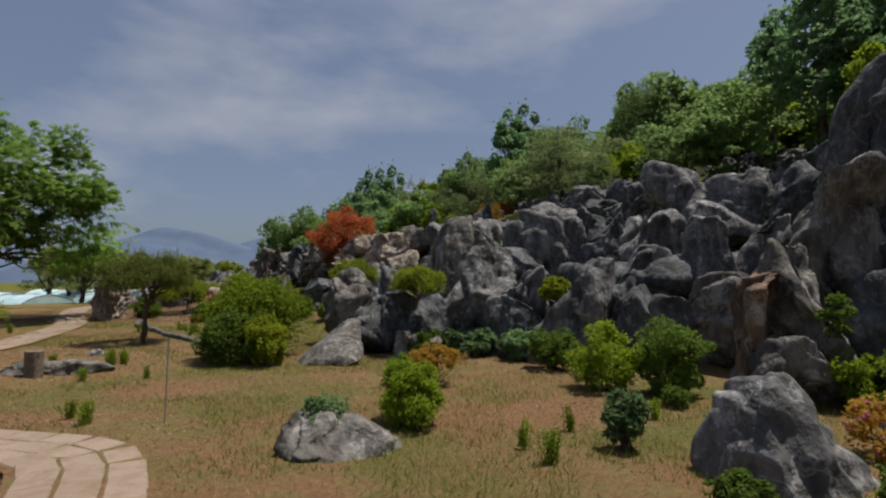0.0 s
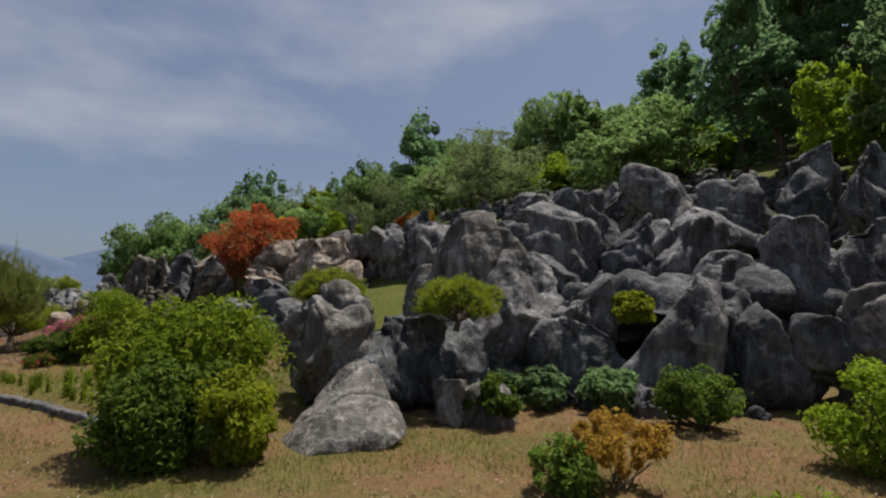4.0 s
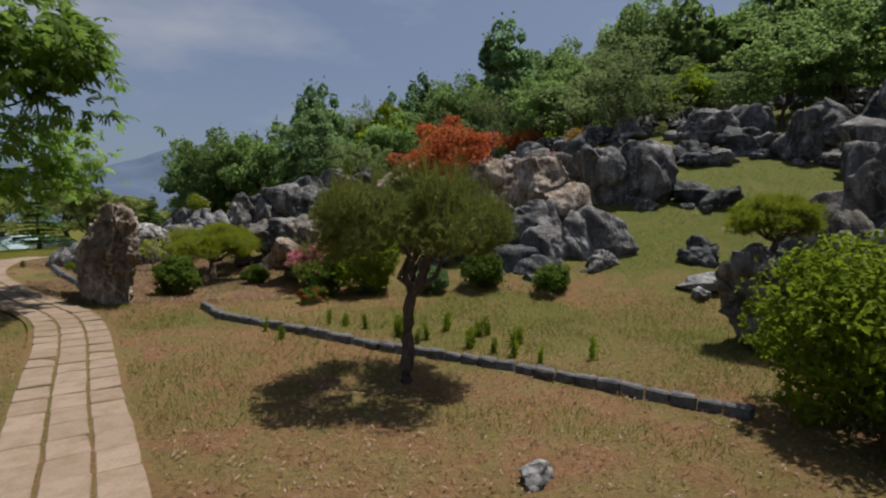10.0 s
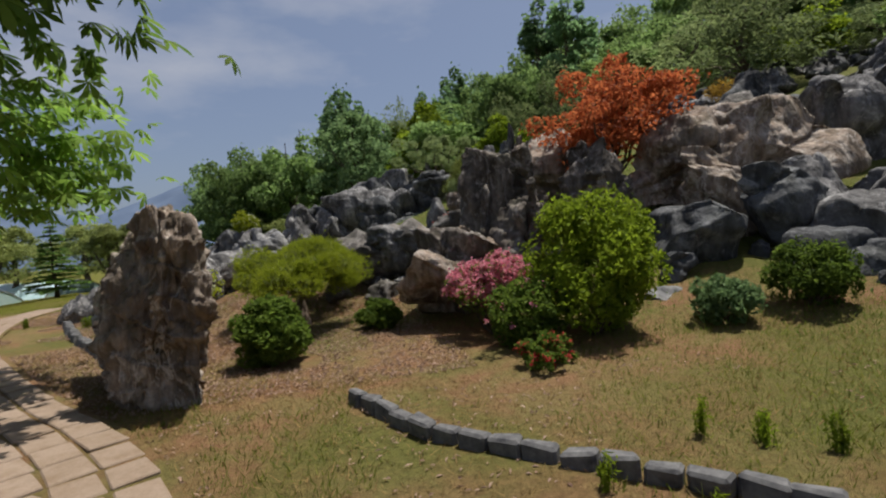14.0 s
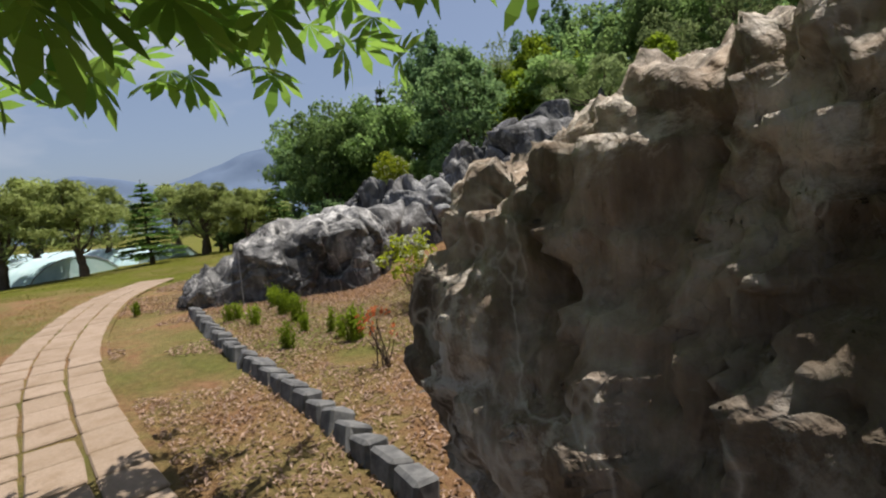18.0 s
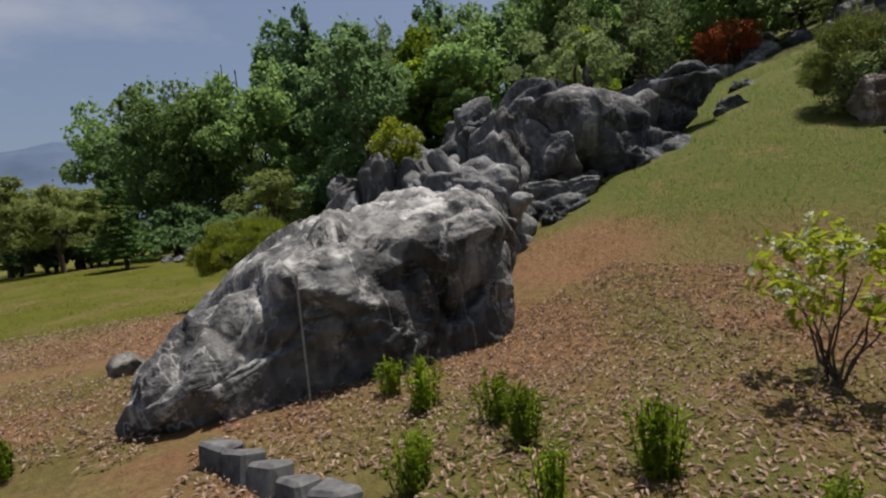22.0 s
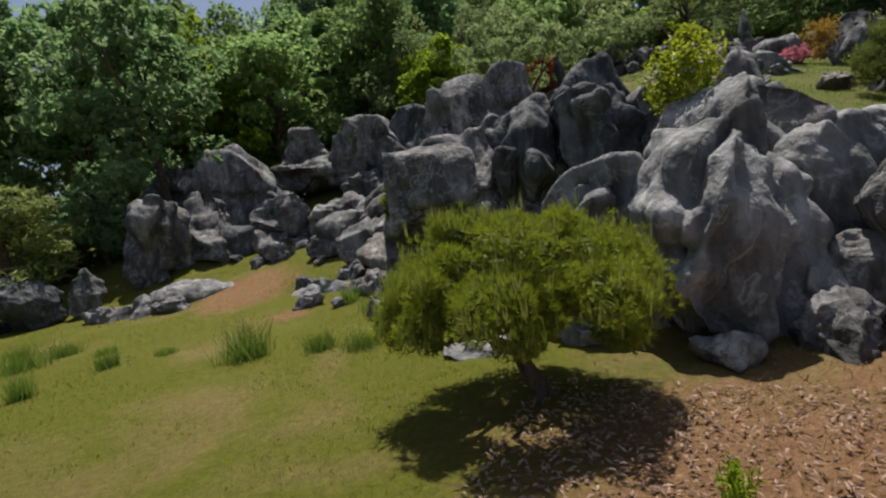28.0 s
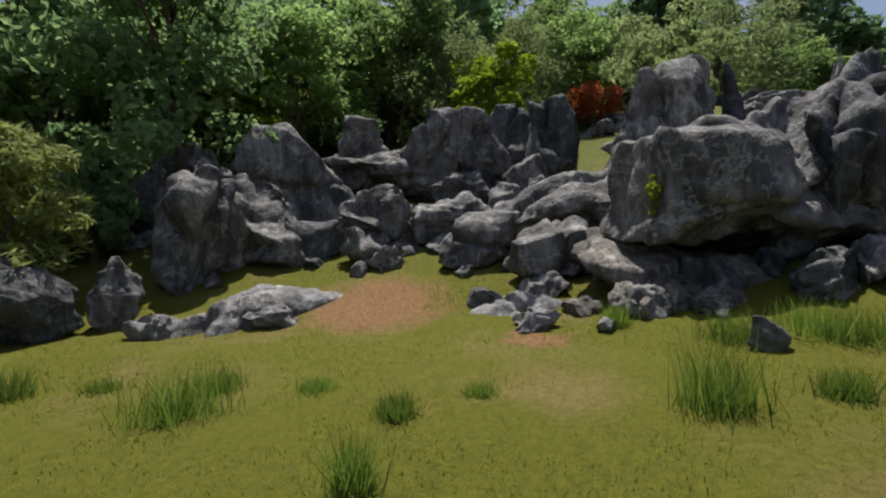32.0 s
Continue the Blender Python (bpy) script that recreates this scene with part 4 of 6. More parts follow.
rock(5.02, 17.24, 1.04, 1.77, 1.38, 3.10, -50, 1073, "dark", level=5, flute=0.6, lumps=0.3)
rock(5.16, 16.14, 0.71, 1.44, 1.13, 3.00, -53, 1074, "dark", level=5, flute=0.6, lumps=0.3)
rock(2.38, 14.95, -0.08, 1.79, 1.40, 2.58, -51, 1075, "dark", level=5, flute=0.5, lumps=0.3)
rock(-4.06, 24.85, 1.33, 2.81, 2.19, 2.34, -14, 1076, "stone", level=5, layer=0.3, taper=0.1)
rock(-2.39, 24.01, 1.50, 3.12, 2.43, 2.25, -19, 1077, "stone", level=5, layer=0.3, taper=0.1)
rock(-0.30, 15.58, -0.27, 1.41, 1.10, 1.53, -41, 1078, "grey", level=5, layer=0.3)
rock(-0.55, 14.48, -0.50, 1.48, 1.16, 2.14, -43, 1079, "brown", level=5, layer=0.3)
# the brown crags beside the standing stone
rock(-9.70, 23.85, -0.47, 1.56, 1.71, 1.88, -33, 1080, "crag", level=5, boxy=5.5, taper=0.0, layer=0.5, flute=0.1, lumps=0.15, facets=6, label="dark brown undercut crag with a ledged top")
rock(-8.77, 23.68, -0.36, 1.38, 1.07, 2.23, -40, 1081, "crag", level=5, layer=0.9, lumps=0.4, flute=0.2, rough=1.1, facets=14, cracks=3)
rock(-8.79, 24.79, 0.21, 1.23, 0.96, 2.85, -35, 1082, "crag", level=5, layer=0.9, lumps=0.4, flute=0.2, rough=1.1, facets=14, cracks=3)
rock(-8.00, 24.47, 0.31, 1.39, 1.08, 2.71, -40, 1083, "crag", level=5, layer=0.9, lumps=0.4, flute=0.2, rough=1.1, facets=14, cracks=3)
rock(-8.32, 23.58, 0.03, 0.53, 0.42, 2.18, -43, 1320, "crag", level=5, layer=0.9, lumps=0.4, flute=0.2, rough=1.1, facets=14, cracks=3)
rock(-8.03, 27.06, 0.94, 1.29, 1.00, 2.51, -31, 1084, "dark", level=5, flute=0.15, lumps=0.2, cracks=1)
rock(-9.06, 24.62, 0.11, 0.80, 0.62, 2.04, -34, 1085, "crag", level=4, layer=0.9, lumps=0.4, flute=0.2, rough=1.1, facets=14, cracks=3)
rock(-6.38, 24.64, 0.73, 1.56, 1.22, 2.34, -47, 1086, "crag", level=5, layer=0.9, lumps=0.4, flute=0.2, rough=1.1, facets=14, cracks=3)
rock(-10.39, 26.50, 0.24, 1.56, 1.22, 1.32, -21, 1087, "grey", level=5, layer=0.7, lumps=0.4)
rock(-9.19, 26.59, 0.54, 0.94, 0.73, 1.27, -27, 1088, "brown", level=4, flute=0.15, lumps=0.2, cracks=1)
rock(-9.01, 28.25, 0.96, 0.85, 0.66, 1.29, -24, 1089, "grey", level=4, flute=0.15, lumps=0.2, cracks=1)
rock(-9.99, 23.38, -0.31, 2.02, 1.58, 1.65, -9, 1090, "stone", level=5, boxy=4, layer=0.3)
rock(-10.81, 26.75, 0.21, 2.33, 1.82, 1.47, -3, 1092, "brown", level=5, layer=0.6, flute=0.1, lumps=0.3)
rock(-3.06, 24.58, 1.49, 2.90, 2.26, 2.14, -37, 1094, "stone", level=5, lumps=0.5, flute=0.3)
rock(-4.50, 23.13, 0.62, 1.44, 1.12, 2.01, -35, 1095, "stone", level=5, lumps=0.4, flute=0.5)
rock(-4.15, 22.09, 0.58, 1.38, 1.07, 1.55, -40, 1096, "dark", level=5, flute=0.15, lumps=0.2, cracks=1)
rock(-5.53, 22.74, 0.26, 1.91, 1.49, 1.25, -32, 1097, "dark", level=5, flute=0.15, lumps=0.2, cracks=1)
rock(-6.36, 27.47, 1.44, 2.83, 2.21, 2.34, -20, 1098, "stone", level=5, layer=0.6, flute=0.1, lumps=0.3)
rock(-6.83, 21.86, -0.31, 0.88, 0.69, 0.46, -29, 1099, "pale", level=4, flute=0.15, lumps=0.2, cracks=1)
rock(-4.02, 20.58, -0.59, 1.28, 1.00, 1.30, -46, 1100, "dark", level=5, flute=0.15, lumps=0.2, cracks=1)
rock(-3.07, 20.08, -0.55, 1.18, 0.92, 0.96, -51, 1101, "dark", level=5, flute=0.15, lumps=0.2, cracks=1)
# rocks on the grassy rise
rock(-6.16, 30.52, 2.19, 1.13, 0.88, 1.92, -56, 1102, "dark", level=5, boxy=4, flute=0.2, lumps=0.2, lean=-0.1)
rock(-6.09, 29.44, 1.96, 1.07, 0.84, 2.14, -60, 1103, "stone", level=5, lumps=0.5, flute=0.3)
rock(-6.02, 28.70, 1.81, 1.15, 0.90, 1.98, -63, 1104, "stone", level=5, lumps=0.5, flute=0.3)
rock(-6.13, 29.78, 2.02, 0.34, 0.26, 2.60, -59, 1105, "grey", level=4, boxy=4, lumps=0.1, flute=0.3, name="stone_spike", label="thin upright grey stone among the crags")
rock(-7.66, 30.12, 1.37, 1.35, 1.05, 1.22, -53, 1106, "stone", level=5, lumps=0.3)
rock(-8.72, 28.83, 0.60, 1.74, 1.36, 1.22, -56, 1107, "brown", level=5, layer=0.5, lumps=0.3, taper=0.2)
rock(-8.64, 27.18, 0.42, 1.97, 1.54, 1.07, -64, 1108, "pale", level=5, layer=0.15, lumps=0.1, flute=0.1, taper=0.2, slope=0.2)
rock(-9.11, 27.92, 0.35, 1.22, 0.95, 0.53, -59, 1109, "brown", level=5, layer=0.6, flute=0.1, lumps=0.3)
rock(-6.69, 33.45, 1.64, 0.97, 0.76, 1.26, -45, 1110, "dark", level=4, lumps=0.5, boxy=3.4)
rock(-4.23, 35.24, 2.52, 0.76, 0.59, 0.71, -57, 1111, "grey", level=4, flute=0.15, lumps=0.2, cracks=1)
rock(-1.99, 35.74, 3.11, 1.52, 1.19, 0.82, -59, 1112, "grey", level=4, flute=0.15, lumps=0.2, cracks=1)
rock(-1.09, 32.71, 3.08, 2.26, 1.76, 1.65, -80, 1113, "pale", level=5, lean=-0.3, flute=0.4, lumps=0.2)
rock(1.79, 34.30, 4.18, 2.88, 2.24, 1.74, -77, 1114, "grey", level=5, layer=0.4)
rock(-5.44, 30.98, 0.83, 1.99, 1.55, 1.58, -84, 1115, "brown", level=5, flute=0.15, lumps=0.2, cracks=1)
# the humps above the long ridge
rock(-13.22, 34.36, 0.22, 1.89, 1.70, 2.48, -19, 1116, "grey", level=5, flute=0.6, lumps=0.15, cracks=1, boxy=3.4, label="dark humped limestone rock with folded flanks above the ridge")
rock(-11.85, 34.50, 0.59, 2.01, 1.81, 2.01, -24, 1117, "grey", level=5, flute=0.6, lumps=0.15, cracks=0, boxy=3.4, label="dark humped limestone rock with folded flanks above the ridge")
rock(-12.94, 33.94, 0.17, 2.82, 1.69, 1.10, -21, 1118, "dark", level=5, flute=0.2, lumps=0.2, boxy=3.4, label="dark humped limestone rock with folded flanks above the ridge")
rock(-10.21, 34.75, 1.15, 3.50, 2.80, 2.13, -30, 1119, "grey", level=5, flute=0.5, lumps=0.15, cracks=1, boxy=3.4, label="dark humped limestone rock with folded flanks above the ridge")
rock(-10.05, 34.04, 0.91, 2.04, 1.63, 1.96, -33, 1120, "dark", level=5, flute=0.5, lumps=0.15, cracks=1, boxy=3, label="dark humped limestone rock with folded flanks above the ridge")
rock(-9.81, 36.51, 1.06, 2.34, 1.82, 2.79, -28, 1121, "dark", level=5, flute=0.15, lumps=0.2, cracks=1)
rock(-8.49, 35.01, 1.70, 1.56, 1.21, 1.83, -36, 1122, "dark", level=4, lumps=0.4)
rock(-7.84, 34.37, 2.00, 1.96, 1.53, 1.72, -39, 1123, "dark", level=5, lumps=0.5)
rock(-9.27, 33.29, 0.94, 1.78, 1.39, 1.03, -37, 1124, "dark", level=5, lumps=0.5, cracks=3)
rock(-14.67, 34.20, -0.22, 1.75, 1.57, 2.19, -12, 1125, "grey", level=5, flute=0.15, lumps=0.1, cracks=0, boxy=3.2, label="smooth rounded grey limestone back")
rock(-15.92, 34.74, -0.53, 1.56, 1.41, 2.50, -5, 1126, "pale", level=5, lumps=0.3)
rock(-14.08, 32.67, -0.39, 1.11, 0.89, 1.47, -34, 1127, "grey", level=5, flute=0.4, lumps=0.3, taper=0.2)
rock(-12.39, 33.88, 0.54, 2.67, 1.87, 0.73, -38, 1128, "grey", level=5, layer=0.3, flute=0.2)
rock(-12.40, 33.29, -0.35, 1.33, 0.93, 1.27, -40, 1129, "dark", level=5, flute=0.3)
# the fluted outcrop behind the pine
rock(-14.7, 34.75, -0.85, 2.9, 3.1, 2.75, 4, 1302, "pale", level=6, flute=1.0, lumps=0.05, cracks=0, facets=6, boxy=3.6, taper=0.42, rough=0.9, label="grey limestone outcrop with deep curling flutes")
rock(-14.3, 33.5, -0.75, 2.3, 1.9, 2.35, -20, 1303, "pale", level=6, flute=0.7, lumps=0.1, cracks=1, facets=6, boxy=3.4, taper=0.35, label="grey limestone outcrop with deep curling flutes")
rock(-15.55, 35.65, -0.8, 1.3, 1.5, 2.2, 10, 1304, "pale", level=6, flute=1.2, lumps=0.0, cracks=0, facets=4, boxy=3.0, taper=0.3, lean=-0.1, label="grey limestone outcrop with deep curling flutes")
rock(-18.2, 33.05, -0.78, 2.15, 0.8, 0.95, 28, 1300, "pale", level=6, flute=0.2, lumps=0.1, cracks=1, boxy=3.2, slope=0.22, taper=0.35, facets=7, label="pale smooth limestone rock with white veins on bare soil")
rock(-18.12, 32.15, -0.65, 0.44, 0.34, 0.67, -79, 1130, "pale", level=5, flute=0.1, lumps=0.3)
rock(-17.76, 34.27, -1.04, 0.30, 0.23, 0.42, -51, 1131, "brown", level=4, flute=0.15, lumps=0.2, cracks=1)
rock(-16.08, 37.0, -0.6, 0.36, 0.32, 0.44, -30, 1321, "brown", level=4, taper=0.35, lumps=0.2, flute=0, layer=0.2)
rock(-16.32, 36.85, -0.66, 1.0, 0.8, 0.27, -15, 1310, "pale", level=5, layer=0.2, lumps=0.1, flute=0, taper=0.15, cracks=1, name="rock_slab", label="flat pale rock slab in the meadow beside the pine")
# the rocks above the meadow
rock(-7.06, 51.76, -0.62, 7.63, 5.95, 3.03, -52, 1135, "grey", level=6, boxy=5, taper=0.15, flute=0.5, lumps=0.4, cracks=3)
rock(-3.58, 46.44, 1.99, 7.85, 6.12, 1.76, -73, 1136, "grey", level=6, boxy=5, taper=0.15, flute=0.5, lumps=0.4, cracks=3)
rock(-15.15, 50.18, -0.89, 1.60, 1.25, 1.54, -32, 1137, "dark", level=5, lumps=0.5, layer=0.3)
rock(-14.13, 49.38, -0.77, 0.88, 0.68, 1.36, -39, 1138, "grey", level=5, flute=0.15, lumps=0.2, cracks=1, boxy=3.2)
rock(-8.92, 53.94, -0.21, 2.56, 1.99, 3.75, -43, 1139, "grey", level=5, flute=0.8, lumps=0.2, lean=0.2)
rock(-11.49, 49.79, -0.95, 2.06, 2.88, 3.35, -47, 1140, "grey", level=5, lean=-0.35, flute=0.7, lumps=0.1, cracks=1, boxy=3, label="grooved grey limestone crag above the meadow")
rock(-10.08, 49.39, -0.65, 2.63, 3.69, 3.13, -53, 1141, "grey", level=5, lean=-0.35, flute=0.7, lumps=0.1, cracks=1, boxy=3, label="grooved grey limestone crag above the meadow")
rock(-7.93, 52.49, 1.14, 2.09, 1.63, 2.72, -49, 1142, "grey", level=5, flute=0.8, lumps=0.2, lean=-0.2)
rock(-8.05, 49.26, 0.65, 3.71, 2.23, 3.51, -58, 1143, "grey", level=5, boxy=6, lean=-0.4, slope=0.1, flute=0.15, lumps=0.05, cracks=1, facets=4, label="leaning slab of grey limestone with a sharp edge")
rock(-8.15, 47.91, 0.36, 2.07, 1.62, 2.31, -62, 1144, "dark", level=5, boxy=4, flute=0.1, lumps=0.1, lean=-0.2)
rock(-10.20, 47.61, -0.20, 1.48, 1.16, 1.42, -59, 1145, "dark", level=5, flute=0.15, lumps=0.2, cracks=1)
rock(-9.85, 45.97, -0.28, 2.14, 1.67, 2.29, -66, 1146, "grey", level=5, flute=0.4, lumps=0.4, cracks=3)
rock(-10.71, 45.97, -0.16, 1.32, 1.03, 1.18, -64, 1147, "grey", level=4, flute=0.5, lumps=0.3, taper=0.3)
rock(-8.86, 44.48, 0.57, 2.28, 1.78, 1.22, -74, 1148, "grey", level=5, layer=0.5, lumps=0.3)
rock(-8.08, 43.31, 0.95, 0.92, 0.72, 1.17, -80, 1149, "grey", level=4, flute=0.15, lumps=0.2, cracks=1)
rock(-7.93, 42.39, 0.99, 1.07, 0.83, 1.22, -84, 1150, "grey", level=4, flute=0.15, lumps=0.2, cracks=1)
rock(-5.60, 48.54, 1.93, 2.33, 1.82, 2.81, -64, 1151, "grey", level=5, lumps=0.4, flute=0.3)
rock(-6.40, 45.85, 1.59, 2.06, 1.61, 2.96, -72, 1152, "grey", level=5, lumps=0.3, flute=0.4, cracks=2, boxy=3.4)
rock(-6.34, 44.28, 1.58, 2.26, 1.77, 2.76, -78, 1153, "grey", level=5, lumps=0.3, flute=0.4, cracks=2, boxy=3.4)
rock(-5.88, 43.47, 1.73, 1.84, 1.44, 2.90, -81, 1154, "dark", level=5, flute=0.15, lumps=0.2, cracks=1)
rock(-7.29, 44.56, 1.25, 2.02, 1.58, 1.28, -76, 1155, "dark", level=5, flute=0.15, lumps=0.2, cracks=1)
rock(-7.08, 42.82, 1.29, 1.48, 1.16, 1.60, -83, 1156, "grey", level=4, flute=0.15, lumps=0.2, cracks=1)
rock(-11.21, 38.39, 0.37, 3.81, 3.43, 2.53, -106, 1157, "grey", level=6, flute=0.7, lumps=0.15, cracks=1, facets=6, boxy=3.2, slope=0.1, label="great overhanging limestone mass above the meadow")
rock(-12.09, 39.67, 0.50, 2.76, 2.21, 1.82, -99, 1158, "grey", level=5, flute=0.35, lumps=0.25, cracks=1, facets=6, boxy=3.2, label="rounded bulge of grey limestone over a dark cleft")
rock(-12.23, 37.73, 0.16, 1.78, 1.43, 2.58, -111, 1159, "dark", level=5, flute=0.9, lumps=0.1, cracks=0, boxy=3)
rock(-10.85, 38.22, -1.26, 4.44, 2.67, 2.36, -106, 1160, "dark", level=6, flute=0.1, lumps=0.2)
rock(-12.01, 40.26, -0.56, 2.40, 1.87, 1.34, -95, 1161, "brown", level=5, boxy=3.4, slope=-0.3, flute=0.1, lumps=0.1, cracks=1, label="rust-stained wedge of rock under the overhang")
rock(-12.73, 39.97, -0.83, 1.55, 1.21, 0.91, -98, 1162, "brown", level=5, boxy=3.4, flute=0.1, lumps=0.1, slope=0.2)
rock(-12.35, 39.14, -0.38, 1.22, 0.95, 0.73, -103, 1163, "brown", level=5, flute=0.15, lumps=0.2, cracks=1)
rock(-12.49, 37.89, -0.46, 1.82, 1.42, 0.82, -111, 1164, "dark", level=5, flute=0.15, lumps=0.2, cracks=1)
rock(-9.85, 39.85, 0.54, 2.36, 1.84, 3.47, -96, 1165, "grey", level=5, lumps=0.4, flute=0.4, cracks=2, boxy=3.4)
rock(-7.13, 37.73, 1.76, 0.79, 0.62, 2.91, -104, 1166, "dark", level=4, flute=0.15, lumps=0.2, cracks=1)
rock(-10.42, 43.45, -0.33, 1.98, 1.54, 1.58, -77, 1167, "grey", level=5, layer=0.4, lumps=0.3, slope=0.2)
rock(-11.38, 41.93, -0.43, 1.60, 1.25, 1.46, -85, 1168, "grey", level=5, flute=0.3, lumps=0.2, slope=0.2, boxy=3.2)
rock(-10.09, 42.04, 0.24, 2.96, 2.31, 1.76, -85, 1169, "grey", level=5, layer=0.3, lumps=0.2, slope=0.3)
rock(-13.79, 47.47, -1.18, 2.02, 1.58, 1.02, -48, 1170, "grey", level=5, flute=0.1, lumps=0.3, boxy=3.2, taper=0.4, slope=0.2)
rock(-12.57, 46.76, -0.99, 2.60, 2.03, 0.91, -56, 1171, "pale", level=5, flute=0.1, lumps=0.3, boxy=3.2, taper=0.4, slope=-0.3)
rock(-12.78, 42.31, -1.05, 1.86, 1.45, 0.86, -81, 1172, "pale", level=5, flute=0.1, lumps=0.3, boxy=3.2, taper=0.4, slope=-0.15)
rock(-13.05, 41.33, -0.65, 0.66, 0.52, 0.40, -88, 1173, "brown", level=4, flute=0.15, lumps=0.2, cracks=1)
rock(-13.42, 40.78, -1.02, 1.11, 0.67, 0.30, -92, 1174, "pale", level=5, flute=0.15, lumps=0.2, cracks=1)
rock(-12.66, 42.94, -0.54, 0.62, 0.48, 0.40, -77, 1175, "grey", level=4, flute=0.15, lumps=0.2, cracks=1)
rock(-14.85, 39.37, -0.74, 0.39, 0.31, 0.53, -106, 1176, "grey", level=4, taper=0.5, flute=0, lumps=0.1, cracks=0)
rock(-11.56, 36.92, 0.43, 1.36, 1.06, 2.63, -90, 1177, "dark", level=5, flute=0.9, lumps=0.15, cracks=0)
rock(-12.32, 36.13, 0.28, 1.27, 0.99, 2.55, -96, 1178, "dark", level=5, flute=0.9, lumps=0.15, cracks=0)
rock(-11.54, 34.96, 0.68, 1.55, 1.21, 2.38, -102, 1179, "grey", level=5, flute=0.15, lumps=0.2, cracks=1)
rock(-8.83, 15.79, -1.02, 1.56, 1.22, 0.64, -26, 1180, "grey", level=5, flute=0, lumps=0.2, taper=0.5, boxy=2.6, name="rock_slab", label="low grey rock showing through the lawn under the pine")
rock(-8.40, 39.61, 1.05, 2.39, 1.87, 3.46, -78, 1181, "grey", level=5, lumps=0.4, flute=0.3)
rock(-6.72, 42.22, 1.41, 1.60, 1.25, 3.10, -70, 1182, "dark", level=4, flute=0.15, lumps=0.2, cracks=1)
# stones in the lawn
rock(-19.39, 32.08, -0.57, 0.49, 0.33, 0.39, -11, 233, "brown", level=4, lumps=0, flute=0)
rock(-15.49, 24.96, -0.52, 0.24, 0.18, 0.21, -12, 234, "grey", level=4)
rock(-15.26, 24.40, -0.56, 0.33, 0.25, 0.27, -19, 235, "grey", level=4)
rock(-7.15, 9.45, gz(-7.15, 9.45) - 0.15, 1.75, 0.5, 0.42, 50, 502, "brown", level=5, layer=0.5, lumps=0.2, flute=0, label="long pale brown rock lying in the dry lawn")
rock(-15.2, 33.0, gz(-15.2, 33.0) - 0.4, 2.6, 2.2, 1.8, 40, 522, "grey", level=6, flute=0.5, lumps=0.3, facets=5, name="rock_ridge", label="long humped grey limestone ridge with pale patches")


def rock_field():
    """Low broken rocks strewn over the upper slope."""
    rng = np.random.default_rng(5)
    shapes = [rock_shape(1, 0.8, 0.8, 900 + i, 3 + i % 2, rough=1.2, flute=0.5) for i in range(8)]
    for mat, many in ((ROCK, 190), (ROCK_DARK, 150)):
        V, F, o, n = [], [], 0, 0
        while n < many:
            x, y = rng.uniform(3, 34), rng.uniform(8, 46)
            d = float(toe_distance(x, y))
            if not 9 < d < 31 or (y > 18 and d < 13 and x < 9) or rng.uniform() > 0.3 + 0.7 * (vnoise(np.array([[x * 0.35, y * 0.35, 3.0]]))[0] > -0.1):
                continue
            s = rng.uniform(0.7, 2.0)
            m = np.array(pose(x, y, gz(x, y) - 0.22 * s, rng.uniform(-12, 12), rng.uniform(-12, 12), rng.uniform(0, 360)) @ Matrix.Diagonal((s, s, s * rng.uniform(0.6, 1.15), 1)))
            v, f = shapes[n % 8]
            V.append(v @ m[:3, :3].T + m[:3, 3])
            F.append(f + o)
            o += len(v)
            n += 1
        tagged(new("strewn_rocks", mesh_of("strewn_rocks", np.concatenate(V), np.concatenate(F), mat)), "broken grey limestone rocks strewn over the upper slope", "rocks", kind="stuff")


rock_field()


def foot_rocks():
    """Broken stones lying against the feet of the outcrops."""
    rng = np.random.default_rng(6)
    made = {}
    for x, y, w, kind, z, h in list(FEET):
        if w < 0.9 or toe_distance(x, y) < -0.4 or kind in ("stone", "crag"):
            continue
        for k in range(1 if w < 1.3 else 2):
            s = rng.uniform(0.22, 0.42) * min(w, 2.6)
            a = rng.uniform(0, 2 * math.pi)
            best = min((gz(x + 0.55 * w * math.cos(a + b), y + 0.55 * w * math.sin(a + b)), a + b) for b in (0, 2.1, 4.2))[1] + rng.normal() * 0.4
            px, py = x + 0.5 * w * math.cos(best), y + 0.5 * w * math.sin(best)
            key = (kind, int(rng.integers(0, 3)), s > 0.45)
            if key not in made:
                made[key] = mesh_of("stone", *rock_shape(1, 0.8, 0.7, 640 + 7 * len(made), 4 if s > 0.45 else 3, flute=0.3), ROCKS[kind])
            ob = new("stone", made[key])
            ob.matrix_world = pose(px, py, gz(px, py) - 0.2 * s, rng.uniform(-15, 15), rng.uniform(-15, 15), rng.uniform(0, 360)) @ Matrix.Diagonal((s, s, s * rng.uniform(0.8, 1.2), 1))
            tagged(ob, "broken stone lying at the foot of the outcrop", "rock", "stones at the foot of the outcrop")


foot_rocks()

